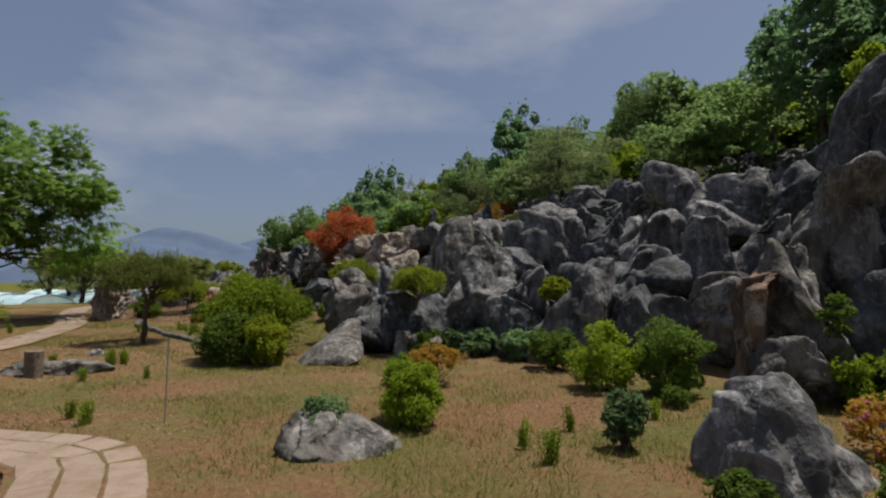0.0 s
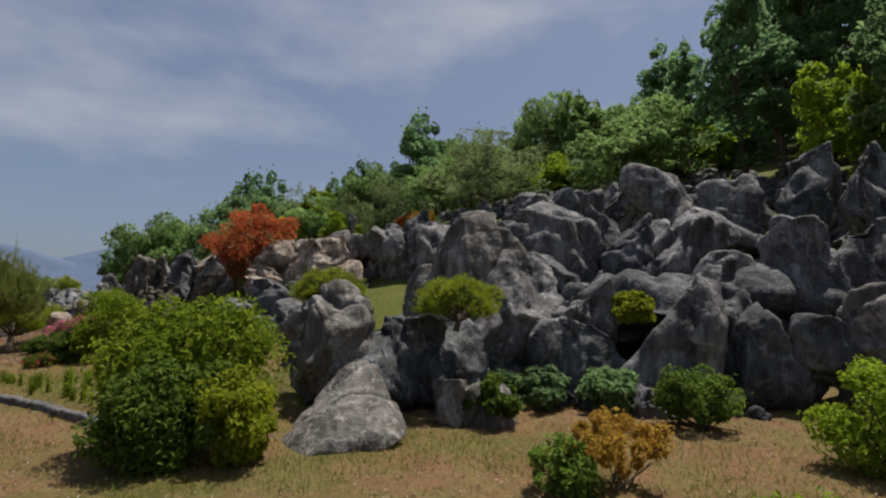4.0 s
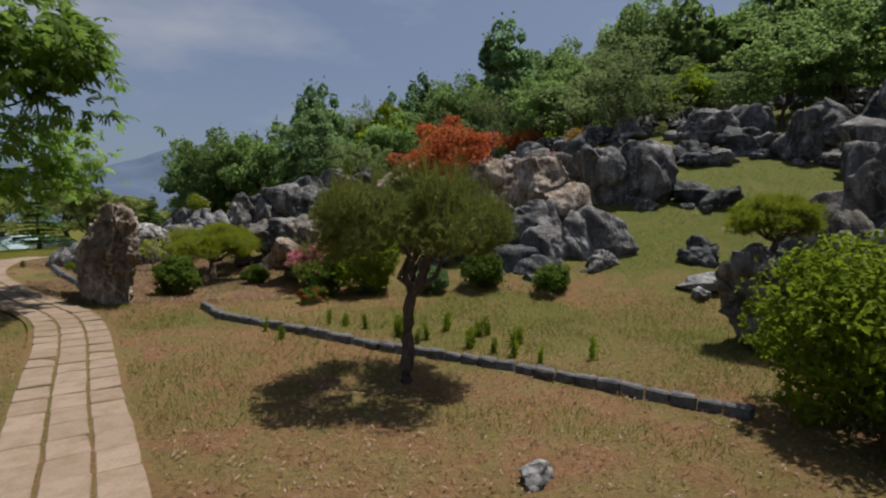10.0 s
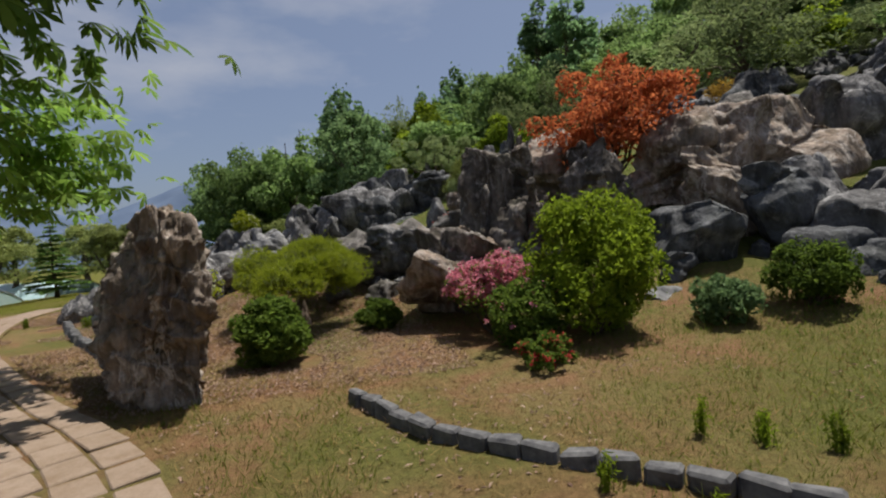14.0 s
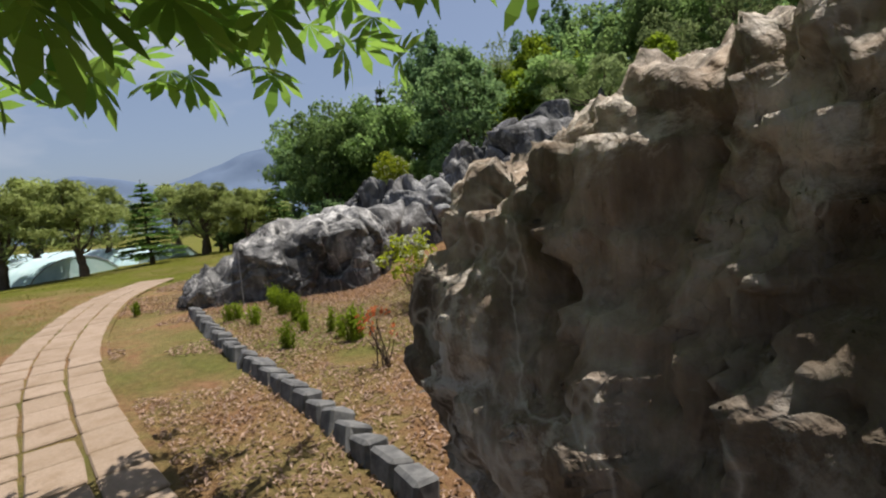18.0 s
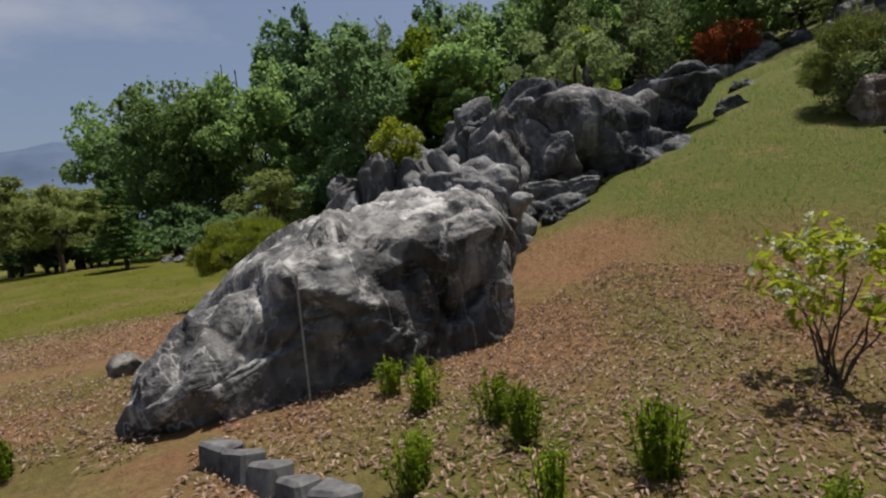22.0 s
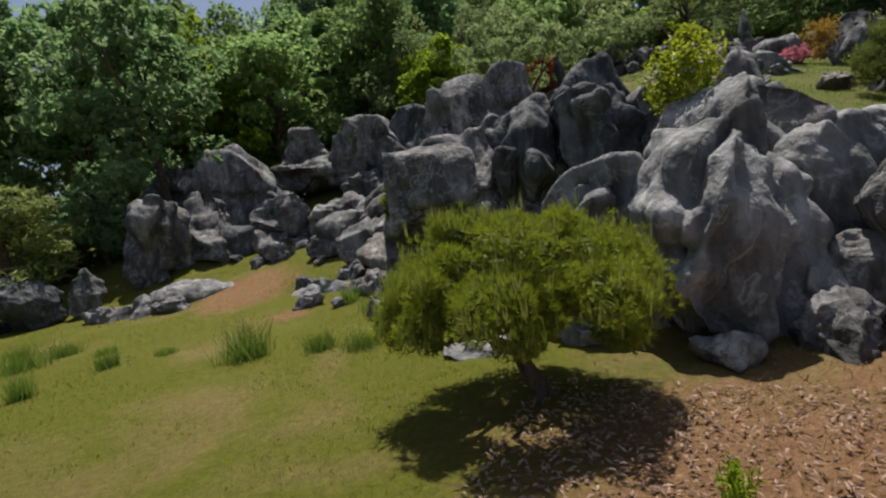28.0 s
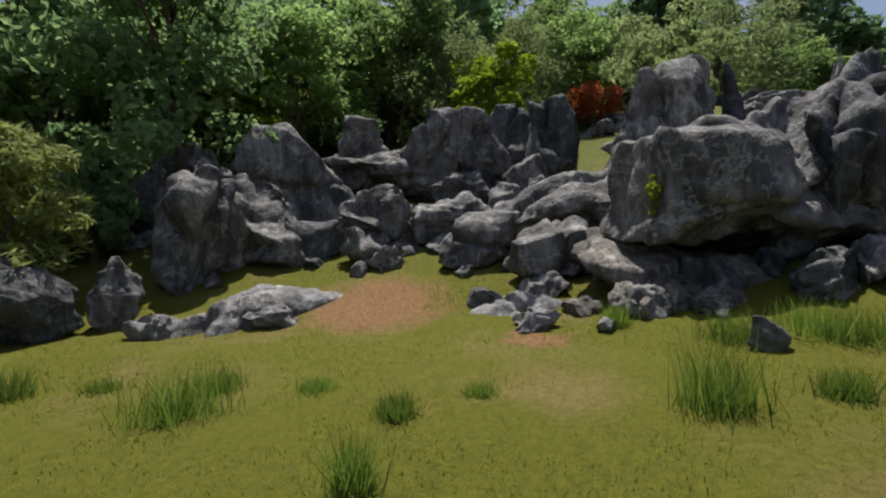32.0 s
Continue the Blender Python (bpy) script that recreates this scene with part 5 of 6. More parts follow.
# ---- kerbs and path ----


def along(points, step):
    """Evenly spaced places and headings on a polyline."""
    p = np.array(points, float)
    # round the corners
    for _ in range(2):
        q = [p[0]]
        for a, b in zip(p, p[1:]):
            q += [a * 0.75 + b * 0.25, a * 0.25 + b * 0.75]
        p = np.array(q + [p[-1]])
    seg = np.hypot(*np.diff(p, axis=0).T)
    s = np.concatenate([[0], np.cumsum(seg)])
    at = np.arange(step / 2, s[-1], step)
    x, y = np.interp(at, s, p[:, 0]), np.interp(at, s, p[:, 1])
    k = np.clip(np.searchsorted(s, at) - 1, 0, len(seg) - 1)
    d = np.diff(p, axis=0)[k] / seg[k][:, None]
    return x, y, np.degrees(np.arctan2(d[:, 1], d[:, 0]))


def block_mesh(name, l, w, h, mat, seed, bevel=0.012, wob=0.008):
    bm = bmesh.new()
    bmesh.ops.create_cube(bm, size=1)
    rng = np.random.default_rng(seed)
    bmesh.ops.scale(bm, vec=(l, w, h), verts=bm.verts)
    for v in bm.verts:
        v.co += Vector(rng.normal(size=3) * wob)
    bmesh.ops.bevel(bm, geom=bm.edges[:], offset=bevel, segments=1, affect="EDGES")
    me = bpy.data.meshes.new(name)
    bm.to_mesh(me)
    bm.free()
    me.materials.append(mat)
    return me


def kerb(points, l, w, h, label, tilt, up, saw=0.0):
    rng = np.random.default_rng(8)
    ms = [block_mesh("kerb_stone", l * 0.93, w, h, KERB, i, 0.022, 0.016) for i in range(6)]
    x, y, a = along(points, l)
    top = thing("kerb", x[0], y[0], gz(x[0], y[0]), label, "kerb")
    inv = top.matrix_world.inverted()
    for i in range(len(x)):
        ob = new("kerb_stone", ms[i % 6])
        ob.parent = top
        ob.matrix_local = inv @ pose(x[i], y[i], gz(x[i], y[i]) + h / 2 - 0.1 + up, rng.normal() * 5 + tilt, rng.normal() * 3 + saw, a[i] + rng.normal() * 4)


kerb([(-12.05, 20.0), (-11.4, 18.6), (-9.93, 17.35), (-8.98, 16.2), (-8.2, 15.6), (-7.37, 14.8), (-6.75, 14.15), (-5.4, 12.6)], 0.27, 0.12, 0.24, "row of dark kerb stones edging the planted lawn", 0, -0.02)
kerb([(-15.3, 22.9), (-16.1, 24.4), (-16.65, 25.3), (-17.4, 26.6), (-18.2, 28.2), (-18.75, 29.4)], 0.27, 0.16, 0.27, "row of grey slanting kerb stones along the leaf-strewn bank", 14, -0.05, 8.0)

PATH = [(-0.55, -0.05), (-1.55, 1.7), (-2.83, 3.95), (-3.4, 4.9), (-4.0, 5.3), (-5.2, 5.5), (-6.8, 5.7), (-9.0, 7.1), (-10.5, 9.7), (-11.5, 12.5), (-12.45, 14.9), (-13.45, 17.6), (-14.3, 19.4), (-15.8, 21.2), (-17.55, 23.7), (-19.3, 26.4), (-20.7, 29.5), (-22.0, 33.1), (-22.6, 37.0)]


def paved_path():
    x, y, a = along(PATH, 0.46)
    w, h = 0.335, 0.08
    c, s = np.cos(np.radians(a)), np.sin(np.radians(a))
    L = np.stack([x - s * 0.56, y + c * 0.56], 1)
    R = np.stack([x + s * 0.56, y - c * 0.56], 1)
    P = np.concatenate([L, R])
    z = ground_z(P[:, 0], P[:, 1]) + 0.02
    n = len(x)
    i = np.arange(n - 1)
    bed = new("pavement", mesh_of("pavement", np.column_stack([P, z]), np.stack([i + n, i + n + 1, i + 1, i], 1), GROUND))
    tagged(bed, "narrow garden path of three rows of worn tan pavers", "path", kind="structure")
    ms = [block_mesh("paver", 0.44, w - 0.03, h, PAVER, 40 + k, 0.012, 0.006) for k in range(5)]
    rng = np.random.default_rng(12)
    for k in range(n):
        for r in (-1, 0, 1):
            px, py = x[k] - s[k] * r * w, y[k] + c[k] * r * w
            ob = new("paver", ms[int(rng.integers(0, 5))])
            ob.parent = bed
            ob.matrix_world = pose(px, py, gz(px, py) - h / 2 + 0.035 + rng.normal() * 0.004, rng.normal() * 0.8, rng.normal() * 0.8, a[k] + rng.normal() * 0.7)


paved_path()

# ---- shrubs, flowers and garden pines ----


def grounded(kind, x, y, *a, **k):
    return kind(x, y, gz(x, y), *a, **k)


G = grounded
G(shrub, -4.5, 12.2, 2.3, 1.9, "bright", 11, 9000, 0.085, clumps=60, label="large bright green shrub at the kerb's end")
G(shrub, -4.6, 11.25, 1.8, 1.2, "mid", 10, 6500, 0.08, clumps=46, label="dense green shrub in front of the bright one")
G(shrub, -3.85, 10.95, 1.05, 1.05, "lime", 12, 4500, 0.07, label="yellow-green rounded shrub beside the large one", clumps=34)
G(shrub, -0.35, 12.0, 1.2, 0.7, "mid", 14, 2200, 0.11, 0.55, label="low broad-leaved green plant", clumps=22)
G(shrub, 0.7, 13.0, 1.6, 0.7, "dark", 15, 2600, 0.15, 0.5, label="low bed of large dark green leaves below the rocks", clumps=24)
G(shrub, 1.9, 12.2, 1.2, 0.65, "dark", 16, 1900, 0.15, 0.5, label="low bed of large dark green leaves below the rocks", clumps=20)
G(shrub, 2.4, 10.8, 1.15, 0.95, "mid", 17, 3600, 0.075, label="round green shrub at the foot of the rocks")
G(shrub, 2.8, 8.7, 1.15, 1.15, "bright", 18, 5500, 0.06, label="round clipped bright green shrub on the lawn", group="round shrubs")
G(shrub, 3.86, 8.4, 1.25, 1.3, "mid", 19, 6500, 0.06, label="round clipped green shrub on the lawn", group="round shrubs")
G(shrub, 3.5, 7.6, 0.5, 0.35, "mid", 9, 1200, 0.05, label="small green shrub in front of the clipped pair")
G(shrub, 6.3, 7.1, 1.55, 1.05, "bright", 20, 6500, 0.065, label="round bright green shrub below the cliff", group="round shrubs")
G(shrub, -0.38, 6.6, 1.0, 0.85, "bright", 21, 6000, 0.055, label="small rounded green shrub on the dry lawn")
G(shrub, -1.35, 5.75, 0.66, 0.55, "dark", 22, 3000, 0.05, label="small dark green shrub on the dry lawn")
G(shrub, -0.15, 9.0, 1.2, 0.75, "orange", 23, 2400, 0.055, label="low spreading shrub with yellow and orange new leaves", lift=0.25, bare=True)
G(shrub, -0.7, 9.1, 0.7, 0.55, "mid", 24, 1800, 0.065, label="small green shrub on the lawn")
G(shrub, 4.6, 5.2, 0.9, 0.65, "orange", 25, 1500, 0.055, label="small shrub with yellow and pink leaves beside the boulder", flower="pink", nf=25)
G(shrub, 2.05, 5.6, 0.5, 0.7, "dark", 26, 900, 0.12, 0.3, label="upright dark green plant beside the boulder")
G(shrub, 2.2, 3.75, 0.5, 0.36, "mid", 27, 1500, 0.05, label="small green plant in front of the boulder")
G(shrub, 3.6, 3.6, 0.8, 0.5, "mid", 8, 1800, 0.08, 0.4, label="loose green weeds beside the boulder", clumps=20)
G(shrub, 5.9, 4.2, 1.9, 2.3, "lime", 28, 4200, 0.10, label="loose yellow-green shrub by the cliff", lift=0.6, clumps=24)

G(garden_pine, -8.7, 14.6, 2.45, 2.75, 1.3, 31, 24000, r=0.085, candles=300, candle_len=0.42, dark=True, label="small trained pine with a bare crooked trunk on the lawn")
G(garden_pine, -12.65, 24.8, 2.5, 1.7, 1.0, 33, 42000, (-0.1, 0.3), 0.1, 600, label="low flat-topped garden pine casting shade on the bed", candle_len=0.13, depth=1.95)
G(garden_pine, -17.54, 35.87, 2.05, 1.72, 1.25, 34, 26000, (-0.12, 0.12), 0.075, 1300, candle_low=-0.55, needle=0.075, label="clipped cushion-shaped pine at the edge of the meadow", candle_len=0.17)
G(garden_pine, -15.7, 15.9, 2.6, 1.2, 0.8, 35, 11000, (0.2, 0.1), 0.09, 150, label="low spreading garden pine beside the path", candle_len=0.14)
garden_pine(-0.66, 12.75, 0.95, 1.35, 0.95, 0.75, 36, 9000, (0.05, 0), 0.05, 120, label="cushion-shaped dwarf pine growing on the rocks", candle_len=0.12, group="dwarf pines")
garden_pine(-2.7, 14.9, 1.2, 1.35, 0.95, 0.75, 37, 8000, (0.05, 0), 0.05, 120, label="cushion-shaped dwarf pine growing on the rocks", candle_len=0.12, group="dwarf pines")
G(garden_pine, -7.25, 30.9, 1.7, 1.9, 1.7, 38, 12000, (0, 0), 0.06, 90, dark=True, label="upright bushy pine on the grassy slope", candle_len=0.25)

G(shrub, -12.95, 22.05, 1.1, 0.95, "mid", 41, 4500, 0.10, 0.4, label="leafy green peony bush beside the standing stone")
G(shrub, -11.35, 23.6, 0.85, 0.55, "mid", 42, 2400, 0.10, 0.4, label="low leafy green peony plant")
G(shrub, -8.55, 21.2, 1.9, 2.05, "bright", 43, 9000, 0.085, label="bright green leafy shrub at the foot of the rocks", clumps=50)
G(shrub, -9.6, 21.1, 1.2, 0.95, "mid", 44, 4000, 0.075, label="dark green azalea with a few pink flowers", flower="pink", nf=25)
G(shrub, -9.8, 20.1, 0.85, 0.38, "mid", 45, 1800, 0.05, label="low azalea with red flowers", flower="scarlet", nf=50)
G(shrub, -5.7, 20.3, 1.1, 0.85, "mid", 46, 3000, 0.075, label="green shrub below the rocks")
G(shrub, -6.9, 20.6, 0.9, 0.65, "dark", 47, 2400, 0.075, label="green shrub below the rocks")
G(shrub, -4.3, 19.2, 1.0, 0.7, "mid", 7, 2600, 0.075, label="green shrub below the rocks")
G(shrub, -15.0, 27.6, 1.05, 1.1, "lime", 48, 380, 0.075, label="open young shrub with white flower heads", flower="white", nf=46, lift=0.4, bare=True, clumps=16)
G(shrub, -15.5, 25.2, 0.55, 0.6, "red", 49, 50, 0.05, label="nearly bare shrub with a few red leaves", lift=0.3, bare=True, clumps=10)
G(shrub, -10.6, 26.6, 0.9, 1.0, "scarlet", 50, 500, 0.05, label="open azalea with scarlet flowers among the rocks", lift=0.4, bare=True)
shrub(-15.0, 34.75, 1.75, 1.0, 0.95, "lime", 51, 1500, 0.075, label="yellow-green shrub with white flower heads on the rocks", flower="white", nf=45)
shrub(2.8, 30.4, 4.7, 1.7, 1.5, "orange", 52, 2200, 0.08, label="orange-leaved azalea high among the rocks")
shrub(4.7, 41.1, 5.4, 3.0, 2.6, "red", 53, 4000, 0.12, label="rust-red maple bush at the wood's edge", lift=0.6)
shrub(1.6, 31.5, 4.6, 1.2, 0.6, "pink", 54, 1400, 0.07, label="low pink azalea among the rocks")
shrub(-12.9, 40.2, 0.9, 0.35, 0.75, "lime", 55, 500, 0.06, label="thin yellow-green sapling between the rocks")
shrub(2.9, 12.9, 1.0, 0.9, 0.6, "lime", 56, 1800, 0.09, label="leafy green plant growing on a rock")


shrub(-8.9, 28.0, 1.3, 0.9, 0.6, "scarlet", 57, 900, 0.05, label="low azalea in red flower among the rocks", clumps=20)
shrub(-9.1, 27.6, 1.25, 0.5, 0.4, "lime", 59, 700, 0.05, label="small yellow-green shrub beside the red azalea", clumps=16)
shrub(-7.5, 30.5, 1.9, 1.5, 1.3, "grey", 60, 2600, 0.10, 0.25, label="bushy grey-green pine seedling on the grassy slope", clumps=30)
shrub(-7.4, 29.5, 2.3, 0.9, 0.7, "orange", 6, 1300, 0.06, label="yellow-leaved azalea among the rocks")


G(shrub, -9.75, 22.15, 1.5, 1.2, "mid", 63, 2600, 0.06, label="spreading azalea in full pink flower below the rocks", flower="pink", nf=1500, lift=0.25, clumps=40)
shrub(8.18, 7.67, 3.55, 0.75, 1.1, "mid", 64, 1400, 0.07, label="green creeper hanging on the dark cliff", clumps=20)
shrub(5.93, 7.54, 0.70, 0.5, 0.7, "mid", 65, 900, 0.06, label="green weeds growing from a cleft of the cliff", clumps=14)


def maple():
    """Low red maple on its rock mound."""
    ob = tree("maple_tree", 3.7, 3.5, 1.0, "red", 58, 8000, 0.12, 0.6, 60, 0.09, "rust-red maple above the rocks")
    ob.matrix_world = pose(-5.15, 25.6, gz(-5.15, 25.6))


maple()


def palmate(name, pos, out, size, mat, rng, fingers=6):
    """Chestnut leaves: drooping leaflets spread like a hand round each point."""
    n = len(pos)
    out = unit(out + 0.4 * rng.normal(size=(n, 3)) + np.array([0, 0, -0.35]))
    side = unit(np.cross(out, np.tile((0, 0, 1.0), (n, 1)) + 0.3 * rng.normal(size=(n, 3))))
    up = np.cross(side, out)
    V = []
    for k in range(fingers):
        a = radians(-95 + 190 * k / (fingers - 1))
        L = (size * (1 - 0.4 * abs(k / (fingers - 1) - 0.5) * 2) * rng.uniform(0.8, 1.15, n))[:, None]
        d = unit(out * math.cos(a) + side * math.sin(a) - up * 0.25)
        s = np.cross(d, up)
        droop = up * L
        V.append(np.stack([pos, pos + d * L * 0.4 + s * L * 0.12 - droop * 0.03, pos + d * L * 0.72 + s * L * 0.17 - droop * 0.14, pos + d * L - droop * 0.3,
                           pos + d * L * 0.72 - s * L * 0.17 - droop * 0.14, pos + d * L * 0.4 - s * L * 0.12 - droop * 0.03], 1))
    v = np.concatenate(V).reshape(-1, 3)
    i = np.arange(n * fingers)[:, None] * 6
    f = np.concatenate([np.concatenate([i, i + 1, i + 5], 1), np.concatenate([i + 1, i + 2, i + 5], 1), np.concatenate([i + 2, i + 4, i + 5], 1), np.concatenate([i + 2, i + 3, i + 4], 1)])
    return mesh_of(name, v, f, mat, False)


def chestnut():
    rng = np.random.default_rng(71)
    x0, y0 = -18.9, 20.6
    z0 = gz(x0, y0)
    ob = thing("chestnut_tree", x0, y0, z0, "spreading chestnut tree with hand-shaped leaves over the path", "tree")
    p, o = puffs(rng, 110, 8200, 4.7, 4.2, 3.5, size=0.24, low=-0.85, inner=0.4)
    p += np.array([0.45, -0.7, 5.0])
    open_side = (p[:, 1] < 0.9) | (p[:, 2] > 5.2)
    p, o = p[open_side], o[open_side]
    low = p[:, 2] > 1.95
    p, o = p[low], o[low]
    crown = len(p)
    # low boughs that hang over the path
    for c, m, sp in (((2.75, 3.2, 2.72), 30, 0.24), ((3.1, 1.9, 2.68), 80, 0.42), ((1.9, 1.7, 2.5), 90, 0.5), ((3.6, 1.7, 3.0), 70, 0.4), ((2.8, 1.2, 3.05), 100, 0.55), ((3.4, 0.3, 3.5), 80, 0.5), ((2.2, 2.4, 2.75), 60, 0.42), ((3.2, 2.3, 3.7), 70, 0.5)):
        q = np.array(c) + rng.normal(size=(m, 3)) * np.array([sp, sp, sp * 0.55])
        p, o = np.concatenate([p, q]), np.concatenate([o, unit(rng.normal(size=(m, 3)) + np.array([0.8, 0.3, 0]))])
    runs = [limb(rng, (0, 0, -0.2), (0.15, 0, 6.6), 0.17, 0.04, 9, 0.03)]
    for k in range(34):
        t = p[rng.integers(0, len(p))] * 0.97
        a = np.array([0.05, 0, rng.uniform(1.9, 5.2)])
        runs.append(limb(rng, a, t, 0.05, 0.01, 6, 0.07))
    for c in ((2.75, 3.2, 2.78), (3.2, 2.0, 2.7), (3.7, 1.7, 2.9), (3.4, 0.3, 3.5)):
        runs.append(limb(rng, (0.1, 0, 2.7), c, 0.06, 0.008, 8, 0.05))
    part("trunk", tubes("trunk", runs, BARK, 7), ob)
    part("leaves", palmate("leaves", p[:crown], o[:crown], 0.29, LEAF["chestnut"], rng), ob)
    part("bough_leaves", palmate("bough_leaves", p[crown:], o[crown:], 0.245, LEAF["chestnut"], rng), ob, "hand-shaped leaves on low boughs")


chestnut()

# ---- small things on the ground ----


def scatter_tufts():
    """Upright leafy clumps in the planted lawn and beside the leaf-strewn kerb."""
    rng = np.random.default_rng(81)
    proto = [tuft(0, 0, 0, 0.16, 0.30, 300 + i, 14 + 8 * i, "bright", "small clump of upright green flower stems", "flower clumps") for i in range(3)]
    used = set()

    def put(i, x, y, s):
        m = pose(x, y, gz(x, y) - 0.01, 0, 0, rng.uniform(0, 360)) @ Matrix.Scale(s, 4)
        if i in used:
            copy_scaled(proto[i], m)
        else:
            used.add(i)
            proto[i].matrix_basis = m

    put(0, -8.4, 17.0, 1.1), put(0, -7.5, 17.1, 0.9), put(1, -6.6, 15.95, 1.0), put(0, -6.95, 15.3, 1.2), put(0, -7.2, 15.5, 0.8), put(1, -7.1, 16.5, 1.0)
    put(0, -5.9, 14.9, 1.1), put(0, -6.7, 14.95, 0.8), put(0, -8.2, 16.3, 0.8), put(0, -9.5, 18.05, 0.9), put(0, -9.2, 17.8, 0.7), put(0, -8.9, 17.45, 0.9)
    put(1, -8.1, 17.6, 1.1), put(0, -7.5, 17.0, 1.2), put(1, -8.4, 16.8, 1.1), put(0, -8.0, 16.5, 1.0), put(0, -6.9, 16.6, 1.1), put(1, -7.45, 15.9, 1.1), put(0, -9.25, 17.7, 0.8)
    put(2, -16.7, 27.6, 1.25), put(2, -15.85, 26.2, 1.3), put(1, -16.6, 26.2, 1.0), put(0, -16.15, 26.7, 1.0), put(1, -17.4, 29.5, 1.0), put(1, -17.0, 28.6, 1.1), put(1, -17.3, 27.7, 1.0)
    put(1, -17.8, 28.2, 0.9), put(0, -16.0, 26.4, 0.9), put(2, -17.3, 29.1, 1.2), put(2, -17.03, 28.3, 1.1), put(1, -17.7, 28.3, 0.9), put(1, -16.5, 26.9, 0.8)
    put(2, -7.0, 10.65, 1.1), put(2, -6.8, 10.75, 1.0), put(1, -7.7, 9.95, 0.9), put(1, -7.9, 9.7, 0.8), put(0, -10.3, 17.0, 0.8), put(0, -10.6, 17.6, 0.8)
    put(1, -12.97, 12.5, 1.1), put(2, -13.4, 13.2, 1.1), put(2, -13.7, 14.4, 1.0), put(2, -13.9, 15.6, 1.0), put(1, -12.7, 11.8, 1.0), put(2, -13.3, 12.6, 1.2), put(1, -14.3, 16.6, 1.0)
    put(1, 1.1, 5.1, 1.1), put(0, 0.9, 5.6, 1.0), put(1, 2.9, 6.9, 0.9), put(0, 1.6, 6.3, 1.0), put(1, -4.5, 6.4, 1.0), put(1, -4.9, 6.7, 0.8), put(0, -5.5, 9.4, 0.8), put(1, -6.4, 9.0, 0.8)
    put(2, -19.9, 29.9, 0.8), put(2, -18.75, 34.6, 0.8)


def path_gap(x, y):
    """Distance to the middle of the paved path."""
    px, py, _ = along(PATH, 0.4)
    best = np.full(len(x), 1e9)
    for a, b in zip(px, py):
        best = np.minimum(best, (x - a) ** 2 + (y - b) ** 2)
    return np.sqrt(best)


def strew(n, box, rng, want):
    x, y = rng.uniform(box[0], box[1], n), rng.uniform(box[2], box[3], n)
    d = toe_distance(x, y)
    v = fbm(np.stack([x * 0.55, y * 0.55, np.full(n, 7.7)], 1), 3)
    keep = want(x, y, d, v) & (path_gap(x, y) > 0.56)
    x, y = x[keep], y[keep]
    return np.stack([x, y, ground_z(x, y) - 0.012], 1)


def stuff(name, me, label, category):
    tagged(new(name, me), label, category, kind="stuff")


def grass():
    rng = np.random.default_rng(33)
    p = strew(120000, (-15, 8, 1.5, 21), rng, lambda x, y, d, v: (d < 1.2) & (rng.uniform(size=len(x)) < 0.75 - 0.5 * v))
    stuff("dry_grass", blades("dry_grass", p, 0.055, 0.0045, LEAF["straw"], rng, 1.0), "short dry straw-coloured lawn grass", "grass")
    p = strew(150000, (-15, 8, 1.5, 21), rng, lambda x, y, d, v: (d < 2) & (v + 0.35 * ((x > -9.5) & (d > -3.4) & (y > 12.5)) > 0.02))
    stuff("lawn_grass", blades("lawn_grass", p, 0.08, 0.005, LEAF["grass"], rng, 0.5), "patches of yellow-green lawn grass", "grass")
    p = strew(60000, (-24, -10, 20, 34.5), rng, lambda x, y, d, v: (d < 4) & (v > -0.15))
    stuff("dry_grass", blades("dry_grass", p, 0.06, 0.004, LEAF["straw"], rng, 0.9), "short dry straw-coloured grass beside the path", "grass")
    p = strew(170000, (-30, -9, 33.5, 56), rng, lambda x, y, d, v: (d < 7) & (rng.uniform(size=len(x)) < np.clip((y - 35.2 + 1.6 * v) / 1.2, 0, 1) * (0.75 + 0.6 * v)))
    stuff("meadow_grass", blades("meadow_grass", p, 0.035, 0.004, LEAF["meadow"], rng, 0.6), "lush yellow-green meadow grass", "grass")
    p = strew(150000, (-13, 24, 12, 44), rng, lambda x, y, d, v: (d > 0.5) & (d < 17) & (v > -0.25))
    stuff("slope_grass", blades("slope_grass", p, 0.09, 0.006, LEAF["mid"], rng, 0.7), "tufted green grass between the rocks", "grass")
    x = strew(42000, (-19.5, -10.5, 20.5, 30.5), rng, lambda x, y, d, v: (v > -0.35) & (d < 2.5) & (np.abs(x + 15.5) < 5))
    z = strew(9000, (-21.5, -17.2, 30, 36), rng, lambda x, y, d, v: v > -0.3)
    y = strew(16000, (-14, 4, 5, 20), rng, lambda x, y, d, v: (v < 0.1) & (d < 0))
    p = np.concatenate([x, y, z]) + np.array([0, 0, 0.022])
    stuff("leaf_litter", leaves("leaf_litter", p, np.tile((0, 0, 1.0), (len(p), 1)), 0.055, 0.02, LEAF["litter"], rng, 0.3, 0.3), "dead brown leaves strewn over the ground", "leaf litter")


def grass_clump(x, y, w, h, seed, n=420, leaf="mid"):
    """A dense clump of long arching grass leaves."""
    rng = np.random.default_rng(seed)
    ob = thing("grass_clump", x, y, gz(x, y) - 0.02, "dense clump of tall dark green grass in the meadow", "grass clump", "grass clumps")
    b = np.column_stack([rng.normal(size=(n, 2)) * w * 0.24, np.zeros(n)])
    part("leaves", blades("leaves", b, h, 0.0055, LEAF[leaf], rng, 0.32), ob)


